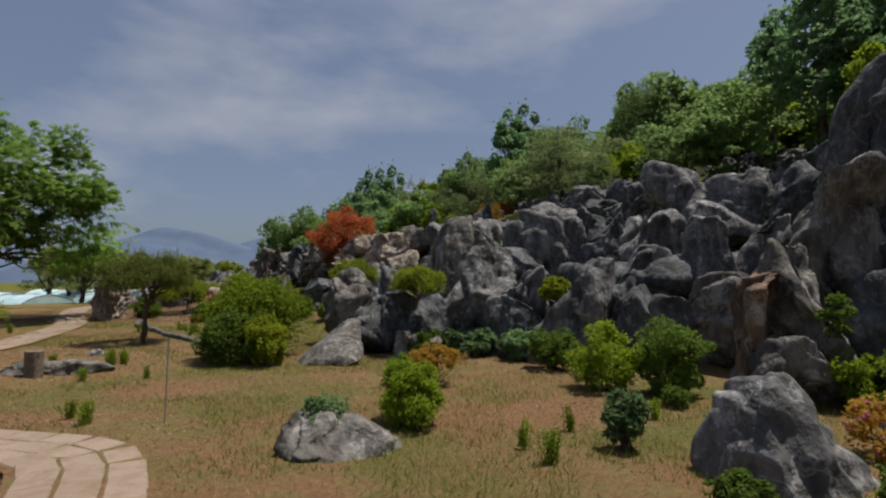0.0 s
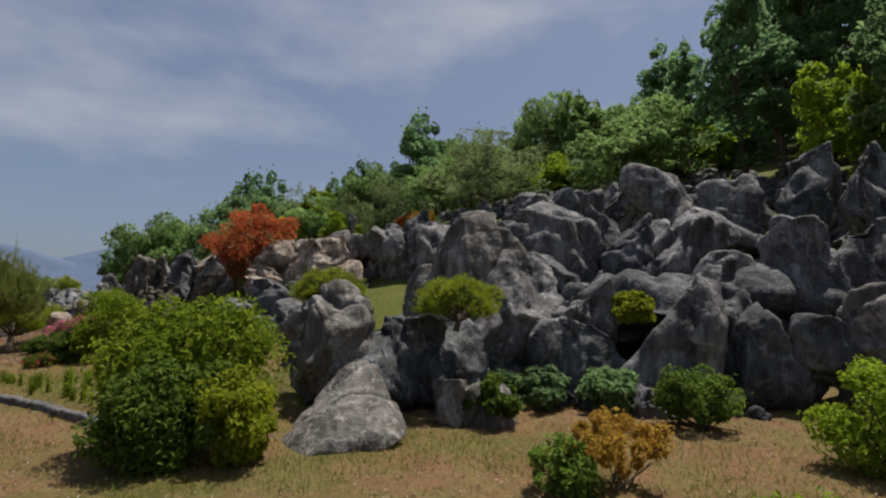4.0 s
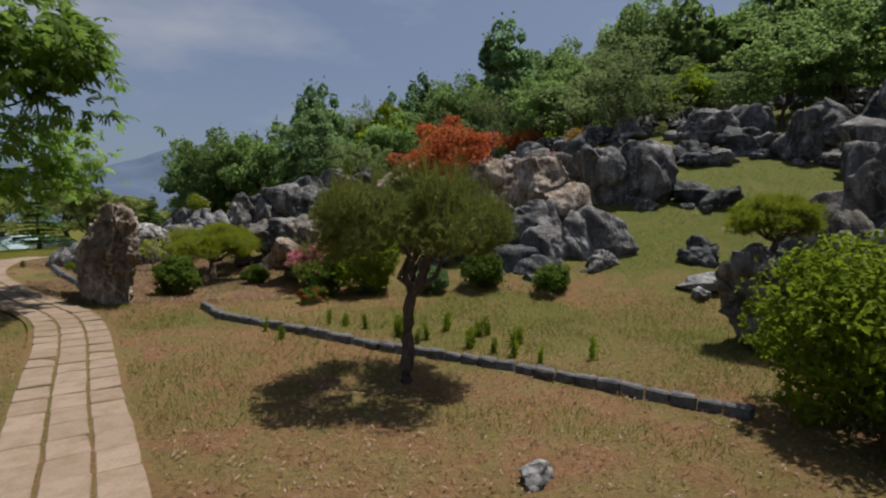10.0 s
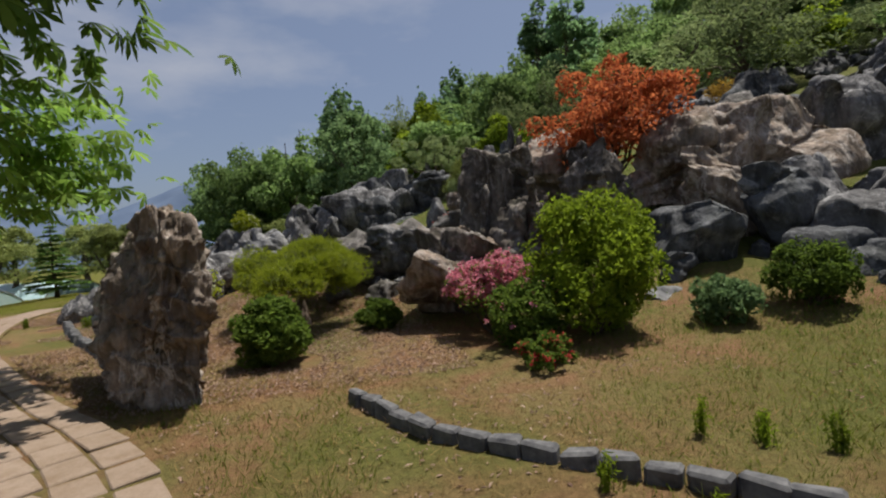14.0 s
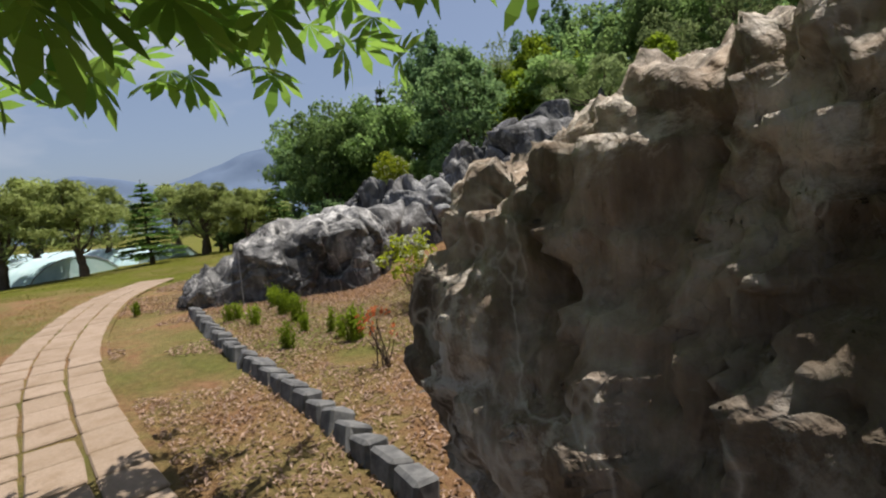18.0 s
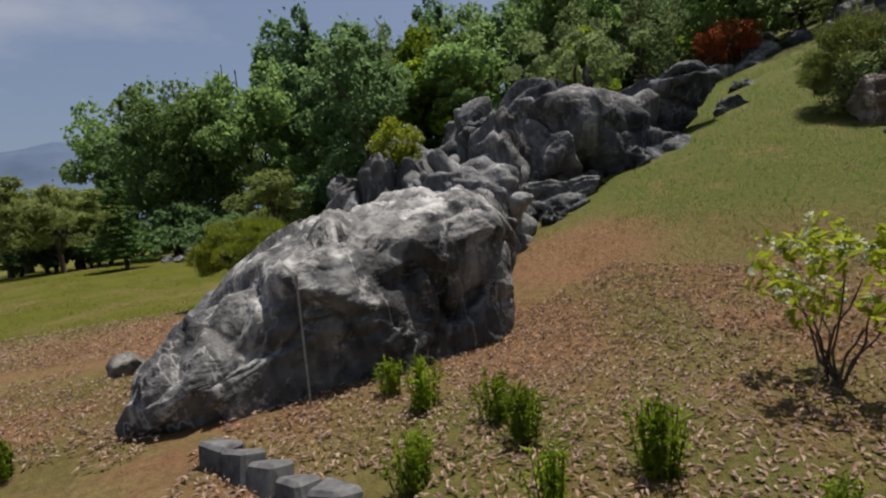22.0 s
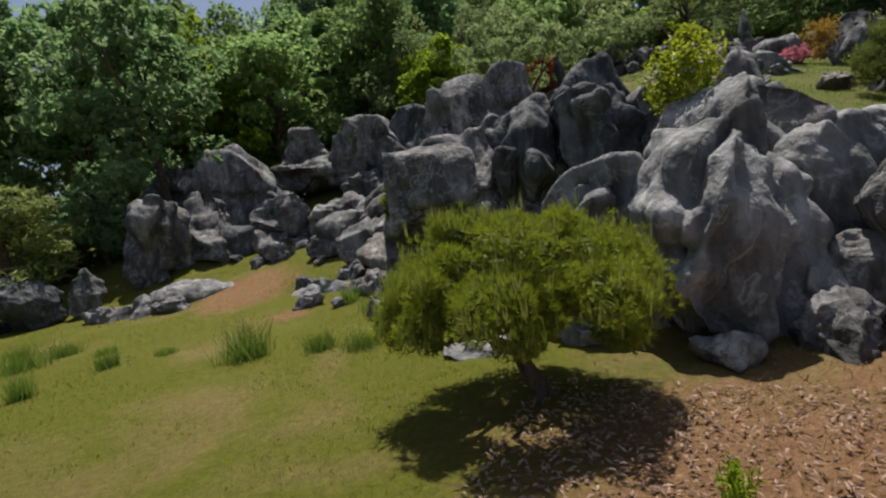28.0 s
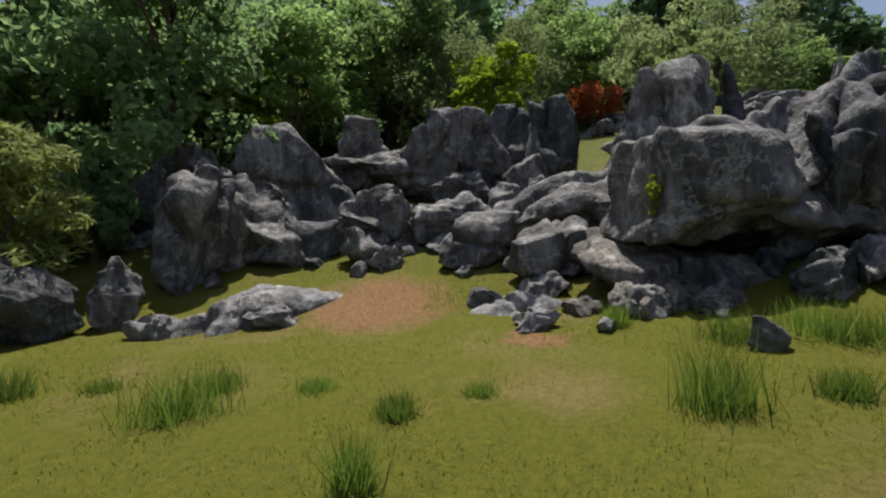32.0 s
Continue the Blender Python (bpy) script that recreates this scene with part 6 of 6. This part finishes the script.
for k, (x, y, w, h) in enumerate(((-17.58, 44.50, 0.75, 0.42), (-16.74, 40.26, 0.6, 0.5), (-14.47, 39.61, 0.7, 0.34), (-14.34, 38.79, 0.9, 0.36), (-14.63, 38.49, 0.8, 0.34), (-17.48, 46.81, 0.5, 0.3), (-16.90, 44.69, 0.4, 0.22), (-18.44, 42.45, 0.25, 0.3), (-17.29, 42.66, 0.3, 0.18), (-13.70, 40.88, 0.35, 0.3), (-16.37, 39.29, 0.4, 0.22), (-16.77, 43.69, 0.35, 0.12), (-16.72, 42.10, 0.3, 0.12), (-17.09, 46.01, 0.4, 0.12), (-15.6, 37.9, 0.7, 0.25), (-16.3, 38.6, 0.5, 0.2))):
    grass_clump(x, y, w, h, 400 + k)


scatter_tufts()
grass()


def stump(x, y):
    """Short sawn post set upright against the rock."""
    z = gz(x, y)
    rng = np.random.default_rng(4)
    ob = thing("tree_stump", x, y, z - 0.05, "short dark weathered stump standing by the pale rocks", "stump")
    v, f = ico(5)
    p = np.stack([v[:, 0], v[:, 1], v[:, 2]], 1)
    r = np.maximum(np.hypot(p[:, 0], p[:, 1]), 1e-6)
    k = np.minimum(1, 0.82 / r) * np.where(r > 0.5, 1 / 0.82, 1)
    q = np.stack([p[:, 0] * np.where(np.abs(p[:, 2]) < 0.8, 1 / r, 1.6), p[:, 1] * np.where(np.abs(p[:, 2]) < 0.8, 1 / r, 1.6), np.clip(p[:, 2] * 1.25, -1, 1)], 1)
    rr = np.maximum(np.hypot(q[:, 0], q[:, 1]), 1e-6)
    q[:, :2] *= np.minimum(1, 1 / rr)[:, None]
    w = 1 + 0.10 * fbm(q * np.array([3, 3, 0.6]) + 3, 4, 0.5, True)
    q = q * np.array([0.14, 0.12, 0.26]) * np.stack([w, w, np.ones(len(w))], 1) + np.array([0, 0, 0.25])
    part("bole", mesh_of("bole", q, f, WOODEND), ob)


stump(-7.28, 8.98)


def rod(x, y, h, label):
    ob = thing("metal_rod", x, y, gz(x, y) - 0.1, label, "rod")
    shaft = part("shaft", tubes("shaft", [(((0, 0, 0), (0.01, 0, h + 0.1)), (0.009, 0.009))], STEEL, 8), ob)
    part("cap", tubes("cap", [(((0.01, 0, h + 0.08), (0.01, 0, h + 0.12)), (0.013, 0.013))], STEEL, 8), shaft)


rod(-18.0, 29.72, 1.0, "thin rusty metal rod standing beside the grey ridge")
rod(-3.55, 6.5, 1.05, "thin metal rod standing in the lawn")


def standing_stone():
    """A rough upright block, broad end towards the path, highest at its near corner."""
    v, f = ico(7)
    n = 9.0
    p = v / (np.abs(v) ** n).sum(1, keepdims=True) ** (1 / n)
    u, w, t = (p[:, :1] + 1) / 2, (p[:, 1:2] + 1) / 2, (p[:, 2:] + 1) / 2
    quad = lambda c: (c[1] * (1 - u) + c[0] * u) * (1 - w) + (c[2] * (1 - u) + c[3] * u) * w
    top, girth = quad(np.array(STONE_TOP)), quad(np.array(STONE_GIRTH))
    mid = top.mean(0)
    foot = gz(-14.3, 21.5) - 0.3
    # upright to the girth, leaning in above it, undercut below
    lean = np.clip((t - 0.45) / 0.55, 0, 1) ** 1.3
    q = girth * (1 - lean) + top * lean
    q[:, :2] = mid[:2] + (q[:, :2] - mid[:2]) * (1.0 - 0.26 * np.clip(1 - t / 0.42, 0, 1) * (0.35 + 0.65 * w))
    q[:, :2] += np.array((-0.9, -0.4)) * 0.12 * (1 - u) * np.sin(np.pi * w) * np.exp(-((t - 0.48) / 0.25) ** 2)
    q[:, 2:] = top[:, 2:]
    q[:, 2:] = foot + (q[:, 2:] - foot) * t
    out = unit(p ** 5)
    warp = np.stack([fbm(q * 1.6 + k, 3) for k in (5, 9, 13)], 1)
    dis = 0.06 * fbm(q * 1.3 + 31 + 0.4 * warp, 3)
    d1, d2 = cells(q * np.array([1.6, 1.6, 1.0]) + 20 + 0.7 * warp)
    dis += 0.03 * (0.4 - d1) - 0.04 * np.exp(-(d2 - d1) / 0.05)
    dis += 0.07 * split(q * np.array([1.9, 1.9, 1.2]) + 20 + 0.3 * warp) + 0.09 * split(q * np.array([3.6, 3.6, 1.1]) + 70 + 0.3 * warp) + 0.035 * split(q * np.array([8.0, 8.0, 4.0]) + 30 + 0.4 * warp)
    dis += 0.045 * fbm(q * np.array([5, 5, 2.2]) + 60 + warp, 4, 0.55, True)
    ledge = q[:, 2] * 3.4 + 1.2 * fbm(q * 0.9 + 7, 2)
    dis += 0.05 * ((ledge - np.floor(ledge)) ** 2 - 0.3)
    for k, (nx, ny, nz, at) in enumerate(((0.9, 0.2, 0.35, 0.1), (-0.5, 0.3, 0.8, 0.3), (0.3, -0.4, 0.85, -0.3), (0.8, -0.1, -0.5, -0.2))):
        g = (q - mid) @ np.array((nx, ny, nz)) - at + 0.12 * warp[:, 0]
        dis += 0.05 * (-1) ** k * np.tanh(g / 0.05) - 0.05 * np.exp(-(g / 0.025) ** 2)
    q = q + out * dis[:, None]
    o = np.array((-14.3, 21.5, foot))
    ob = new("standing_stone", mesh_of("standing_stone", q - o, f, ROCK_STONE))
    ob.location = o
    tagged(ob, "tall dark brown standing stone with pale weathered edges", "standing stone")


def ridge_rock():
    """The long humped ridge: low snout by the kerb, rising to a broad back coloured pale as if sunlit."""
    v, f = ico(7)
    n = 3.6
    p = v / (np.abs(v) ** n).sum(1, keepdims=True) ** (1 / n)
    p = np.clip(p * 1.06, -1, 1)
    u, w, t = (p[:, 0] + 1) / 2, (p[:, 1] + 1) / 2, (p[:, 2] + 1) / 2
    k = (0, 0.22, 0.5, 0.75, 1)
    rx, ry = np.interp(u, k, (-18.85, -17.95, -16.65, -15.75, -15.2)), np.interp(u, k, (29.85, 29.95, 29.98, 30.2, 30.75))
    lx, ly = np.interp(u, k, (-19.45, -19.1, -18.4, -17.35, -16.2)), np.interp(u, k, (30.3, 31.1, 32.0, 32.5, 32.8))
    top = np.interp(u, k, (0.05, 0.6, 1.02, 1.2, 1.2)) - 1.5 * np.clip(w - 0.42, 0, 1) ** 1.25
    foot = -0.75
    q = np.stack([rx + (lx - rx) * w, ry + (ly - ry) * w, foot + (top - foot) * t], 1)
    out = unit(p ** 3)
    warp = np.stack([fbm(q * 1.3 + b, 3) for b in (5, 9, 13)], 1)
    dis = 0.14 * fbm(q * 0.9 + 31 + 0.5 * warp, 3)
    d1, d2 = cells(q * 1.05 + 20 + 0.8 * warp)
    dis += 0.05 * (0.4 - d1) - 0.05 * np.exp(-(d2 - d1) / 0.05)
    dis += 0.15 * split(q * np.array([1.1, 1.1, 1.3]) + 20 + 0.3 * warp) + 0.035 * split(q * np.array([3.4, 3.4, 3.0]) + 70 + 0.3 * warp)
    dis -= 0.04 * fbm(q * np.array([2.2, 2.2, 1.1]) + 60 + 0.5 * warp, 4, 0.5, True)
    axis_dir = np.array((0.75, 0.66, 0.0))
    for b, (at, tilt) in enumerate(((-1.35, 0.3), (-0.2, -0.35), (0.7, 0.2), (1.5, -0.2))):
        g = (q - np.array((-17.4, 31.4, 0.6))) @ (axis_dir + np.array((0, 0, tilt))) - at + 0.3 * warp[:, 1]
        dis += 0.05 * (-1) ** b * np.tanh(g / 0.06) - 0.09 * np.exp(-(g / 0.05) ** 2)
    q = q + out * dis[:, None]
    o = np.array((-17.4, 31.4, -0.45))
    ob = new("rock_ridge", mesh_of("rock_ridge", q - o, f, ROCK_WORN_LIT))
    ob.location = o
    tagged(ob, "long humped grey limestone ridge with pale patches", "rock")


STONE_TOP = ((-13.5, 20.4, 1.7), (-13.95, 20.75, 1.78), (-15.22, 22.72, 1.34), (-14.5, 23.1, 1.6))
STONE_GIRTH = ((-13.42, 20.35, 0), (-14.5, 20.6, 0), (-15.32, 22.7, 0), (-14.35, 23.2, 0))
standing_stone()
ridge_rock()


def post(x, y, z):
    v, f = rock_shape(0.45, 0.35, 1.5, 77, 5, boxy=6, facets=5, rough=0.5, lumps=0.3)
    ob = new("stone_post", mesh_of("stone_post", v, f, ROCK))
    ob.location = (x, y, z)
    tagged(ob, "upright rough grey stone post on the slope", "stone post")


post(-0.67, 33.1, gz(-0.67, 33.1) + 0.5)


def greenhouse(x, y, yaw, L):
    """Low plastic tunnel with hoops."""
    ob = thing("plastic_tunnel", x, y, gz(x, y) - 0.9, "low pale teal plastic tunnel beyond the pines", "greenhouse", "plastic tunnels", yaw)
    n, m = 14, 20
    a = np.linspace(0, math.pi, n)
    t = np.linspace(-L / 2, L / 2, m)
    A, T = np.meshgrid(a, t)
    wob = 1 + 0.02 * np.sin(T * 5)
    v = np.stack([2.6 * np.cos(A).ravel() * wob.ravel(), T.ravel(), 2.3 * np.sin(A).ravel() * wob.ravel()], 1)
    i = (np.arange(m - 1)[:, None] * n + np.arange(n - 1)).ravel()
    part("film", mesh_of("film", v, np.stack([i, i + 1, i + n + 1, i + n], 1), FILM), ob)
    for e in (-L / 2, L / 2):
        ring = [(2.59 * math.cos(b), e, 2.29 * math.sin(b)) for b in a]
        part("end_wall", mesh_of("end_wall", np.array(ring + [(0, e, 0)]), np.array([(q, q + 1, n) for q in range(n - 1)]), FILM), ob)
    for k in range(0, m, 4):
        hoop = [(2.63 * math.cos(b), float(t[k]), 2.33 * math.sin(b)) for b in a]
        part("hoop", tubes("hoop", [(hoop, [0.03] * n)], STEEL, 5), ob)


greenhouse(-38, 52, 60, 16), greenhouse(-35.5, 57, 60, 16), greenhouse(-40, 46, 60, 16)


def rubble(x, y, n, s, seed):
    rng = np.random.default_rng(seed)
    for k in range(n):
        px, py = x + rng.normal() * 1.0, y + rng.normal() * 0.4
        w = s * rng.uniform(0.6, 1.4)
        rock(px, py, gz(px, py) - 0.1, w, w * 0.8, w * 0.7, rng.uniform(0, 360), seed + k, "pale", level=4, label="pale broken stone at the far edge of the meadow", group="stones by the meadow")


rubble(-18.4, 51.5, 9, 0.7, 700)
rock(-8.2, 11.95, gz(-8.2, 11.95) - 0.08, 0.36, 0.26, 0.2, 20, 711, "pale", level=4, lumps=0.2, flute=0.0, label="small pale stone in the lawn")
rock(-9.5, 10.05, gz(-9.5, 10.05) - 0.12, 0.72, 0.42, 0.24, 15, 712, "brown", level=4, lumps=0.2, flute=0.0, name="rock_slab", label="flat pale stone lying in the lawn")


# ---- trees of the wood's edge ----
PROTO = {
    "b": (tree("broadleaf_tree", 7.0, 5.2, 0.2, "wood", 61, 7000, 0.245, clumps=44, label="leafy green broadleaf tree at the wood's edge"), 7.0, 5.2),
    "B": (tree("broadleaf_tree", 5.5, 4.8, 0.5, "bright", 62, 5400, 0.27, clumps=44, label="light green broadleaf tree at the wood's edge"), 5.5, 4.8),
    "c": (tree("tall_tree", 9.0, 4.2, 1.6, "hazy", 63, 3800, 0.28, clumps=54, shape=0.45, label="tall narrow green tree rising above the wood"), 9.0, 4.0),
    "w": (tree("broadleaf_tree", 7.5, 5.6, 0.1, "dark", 64, 6500, 0.25, clumps=46, shape=0.65, label="dense dark green tree at the wood's edge"), 7.5, 5.6),
    "p": (tree("pine_tree", 5.0, 4.6, 0.2, "grey", 65, 5000, 0.27, 0.24, clumps=40, label="grey-green bushy pine on the slope"), 5.0, 4.6),
    "u": (tree("pine_tree", 4.0, 4.6, 2.0, "grey", 66, 5500, 0.22, 0.22, clumps=34, label="wide spreading grey-green pine behind the rocks"), 4.0, 4.6),
    "f": (fir("fir_tree", 5.0, 2.6, "fir", 67, 5000, "dark green tiered fir tree"), 5.0, 2.6),
    "y": (tree("young_pine", 4.0, 3.0, 1.0, "young", 68, 5200, 0.28, 0.16, clumps=44, shape=0.5, label="young green pine beyond the path"), 4.0, 3.0),
    "k": (tree("broadleaf_tree", 7.0, 5.2, 0.6, "wood", 69, 1250, 0.62, limbs=5, clumps=30, label="leafy green tree within the wood"), 7.0, 5.2),
    "l": (tree("broadleaf_tree", 6.5, 5.4, 0.4, "dark", 70, 1250, 0.62, limbs=5, clumps=30, shape=0.8, label="dark green tree within the wood"), 6.5, 5.4),
    "m": (tree("understorey_bush", 2.5, 3.0, 0.1, "dark", 72, 900, 0.34, limbs=3, clumps=26, label="leafy undergrowth at the wood's edge"), 2.5, 3.0),
    "n": (tree("understorey_bush", 2.5, 3.0, 0.1, "bright", 73, 900, 0.34, limbs=3, clumps=26, label="light green undergrowth at the wood's edge"), 2.5, 3.0),
}
USED = set()
TURN_RNG = np.random.default_rng(77)


def plant(kind, x, y, h, w):
    ob, ph, pw = PROTO[kind]
    m = pose(x, y, gz(x, y), 0, 0, TURN_RNG.uniform(0, 360)) @ Matrix.Diagonal((w / pw, w / pw, h / ph, 1))
    if kind in USED:
        copy_scaled(ob, m)
    else:
        USED.add(kind)
        ob.matrix_basis = m


plant("b", -18.5, 60.1, 11.3, 7.0)
plant("b", -14.8, 61.0, 12.5, 7.8)
plant("c", -10.0, 63.5, 15.3, 6.4)
plant("b", -2.4, 53.4, 7.9, 7.1)
plant("B", -0.7, 45.0, 4.4, 4.1)
plant("b", 1.8, 49.9, 9.4, 5.8)
plant("c", 6.5, 48.2, 11.7, 5.8)
plant("b", 9.9, 43.5, 7.5, 5.7)
plant("p", 8.2, 34.9, 5.1, 7.1)
plant("B", 14.0, 36.5, 2.9, 4.5)
plant("b", 20.8, 50.0, 11.7, 7.2)
plant("b", 23.6, 43.4, 7.2, 7.8)
plant("p", 16.0, 33.9, 2.7, 3.9)
plant("c", 30.7, 44.9, 12.5, 6.8)
plant("B", 25.3, 35.1, 4.1, 6.5)
plant("c", 31.7, 36.3, 14.0, 8.1)
plant("c", 33.9, 33.5, 15.4, 9.1)
plant("c", 36.6, 30.7, 15.2, 9.5)
plant("b", 37.8, 40.9, 11.7, 8.7)
plant("c", 21.1, 27.2, 13.7, 5.7)
plant("c", 25.8, 26.2, 15.0, 6.3)
plant("c", 26.5, 23.3, 15.3, 6.4)
plant("w", 21.0, 16.6, 13.0, 8.1)
plant("c", 21.5, 32.0, 10.0, 4.2)
plant("f", 13.9, 9.9, 8.8, 5.6)
plant("f", 16.6, 8.5, 9.0, 5.3)
plant("B", 18.6, 20.2, 6.0, 3.7)
plant("b", 18.8, 17.6, 6.3, 3.9)
plant("w", 18.2, 8.0, 10.0, 6.2)
plant("b", -22.8, 77.6, 14.0, 8.7)
plant("b", -18.1, 74.1, 14.7, 9.1)
plant("f", -14.0, 79.2, 17.3, 6.9)
plant("c", -9.5, 75.9, 19.8, 8.3)
plant("w", -9.3, 52.6, 9.8, 7.3)
plant("B", -1.9, 60.9, 10.2, 7.6)
plant("c", 3.0, 68.0, 15.5, 7.0)
plant("c", 10.0, 59.8, 15.4, 8.0)
plant("b", 13.2, 54.5, 10.9, 7.8)
plant("p", 8.8, 39.9, 5.2, 7.4)
plant("B", 14.4, 41.4, 3.1, 5.0)
plant("b", 24.8, 55.4, 11.8, 11.4)
plant("b", 26.3, 46.5, 6.9, 10.5)
plant("b", -22.5, 74.4, 13.1, 8.1)
plant("b", -18.4, 74.9, 14.2, 8.8)
plant("w", -19.6, 62.0, 9.0, 8.5)
plant("c", -7.7, 77.2, 20.5, 8.6)
plant("w", -8.1, 59.4, 11.0, 9.0)
plant("c", 0.2, 71.4, 15.4, 6.5)
plant("B", -2.4, 59.0, 8.3, 5.6)
plant("u", -6.4, 39.1, 4.4, 4.5)
plant("b", 6.3, 66.7, 14.5, 9.0)
plant("b", 13.6, 63.6, 14.5, 9.8)
plant("p", 15.0, 53.9, 7.6, 9.1)
plant("p", 18.3, 48.1, 5.6, 9.0)
plant("p", 22.0, 44.2, 3.4, 8.5)
plant("y", -26.4, 55.9, 4.9, 3.3)
plant("y", -24.0, 53.7, 4.4, 2.8)
plant("f", -21.2, 50.3, 4.0, 2.4)
plant("y", -29.0, 61.4, 5.2, 3.8)
plant("f", -27.5, 48.1, 4.4, 3.4)
plant("y", -32.8, 45.4, 5.2, 5.2)
plant("y", -29.8, 46.2, 5.1, 5.1)
plant("y", -26.4, 53.0, 4.9, 5.5)
plant("y", -35.2, 51.6, 6.4, 6.5)
plant("y", -37.3, 49.7, 5.7, 5.7)
plant("y", -23.8, 56.8, 4.5, 5.7)
plant("y", -32.6, 54.4, 5.6, 5.6)
plant("y", -29.7, 57.2, 5.6, 6.1)
plant("y", -27.0, 61.1, 5.2, 6.4)
plant("y", -36.0, 45.6, 6.1, 5.5)
plant("p", -11.9, 69.7, 12.7, 7.8)
plant("b", -6.8, 70.6, 15.3, 9.5)
plant("p", -5.6, 62.6, 11.7, 7.3)
plant("c", -2.0, 62.8, 9.5, 4.9)
plant("B", -1.8, 56.7, 6.9, 5.7)
plant("y", -15.0, 51.4, 4.2, 3.9)
plant("c", 2.6, 56.0, 8.5, 5.8)
plant("b", 3.5, 51.6, 7.3, 5.8)
plant("p", -1.1, 69.9, 12.5, 8.0)
plant("B", -4.3, 55.9, 6.4, 6.8)
plant("c", 1.4, 65.2, 12.6, 6.4)
plant("c", 6.1, 56.9, 9.7, 6.1)
plant("b", 7.3, 52.9, 8.9, 5.8)
plant("p", 0.5, 47.2, 5.6, 4.5)
plant("p", 3.4, 44.9, 5.9, 4.9)
plant("b", 6.4, 42.1, 6.5, 5.0)
plant("b", 14.4, 29.6, 5.5, 5.8)
plant("c", 20.3, 24.3, 8.3, 5.8)
plant("b", 18.4, 30.6, 6.7, 6.2)


def woodland():
    """Further trees that fill the wood up the hill and round behind the walk."""
    rng = np.random.default_rng(91)
    n = 0
    while n < 105:
        x, y = rng.uniform(-30, 62), rng.uniform(-14, 95)
        d = float(toe_distance(x, y))
        if not (33 < d < 62) or (y > 66 and x < -14):
            continue
        plant("kkl"[int(rng.integers(0, 3))], x, y, rng.uniform(5.5, 9.0), rng.uniform(4.5, 6.5))
        n += 1
    # low growth at the wood's edge
    for i in range(90):
        x, y = rng.uniform(-16, 32), rng.uniform(24, 66)
        d = float(toe_distance(x, y))
        if 26 < d < 36 or (y > 50 and 11 < d < 30):
            plant("mmnm"[int(rng.integers(0, 4))], x, y, rng.uniform(1.6, 3.2), rng.uniform(2.2, 3.6))

    # a hedge of bushes where the wood meets the grass
    ex, ey, _ = along([(-26, 57), (-16, 54), (-8, 55), (0, 55), (7, 49), (15, 45), (23, 40), (31, 34)], 1.25)
    for x, y in zip(ex, ey):
        for k in (0, 1):
            plant("mmmmn"[int(rng.integers(0, 5))], x + rng.normal() * 0.7 + 0.6 * k, y + rng.normal() * 0.7 + 1.6 * k, rng.uniform(1.3, 2.6) + 0.8 * k, rng.uniform(2.0, 3.2))


woodland()


def far_hills():
    """Wooded mountains on the horizon, their blue haze put into the base colour."""
    rng = np.random.default_rng(3)
    for cx, cy, w, h in ((-195, 1080, 520, 165), (-535, 960, 360, 112), (-900, 1100, 600, 95), (420, 1300, 900, 120)):
        n = 60
        g = np.linspace(-1, 1, n)
        X, Y = np.meshgrid(g, g)
        r = np.clip(1 - np.hypot(X, Y), 0, 1)
        p = np.stack([X.ravel() * 2.2, Y.ravel() * 2.2, np.full(n * n, cx * 0.01)], 1)
        Z = (r.ravel() ** 0.9) * h * (1 + 0.35 * fbm(p, 4)) - 20
        i = (np.arange(n - 1)[:, None] * n + np.arange(n - 1)).ravel()
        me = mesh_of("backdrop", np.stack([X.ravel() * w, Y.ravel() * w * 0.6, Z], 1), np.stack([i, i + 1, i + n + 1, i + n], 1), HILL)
        ob = new("backdrop", me)
        ob.location = (cx, cy, 0)
        tagged(ob, "distant wooded mountain on the horizon, tinted blue as if by haze", "mountain", kind="structure")


far_hills()
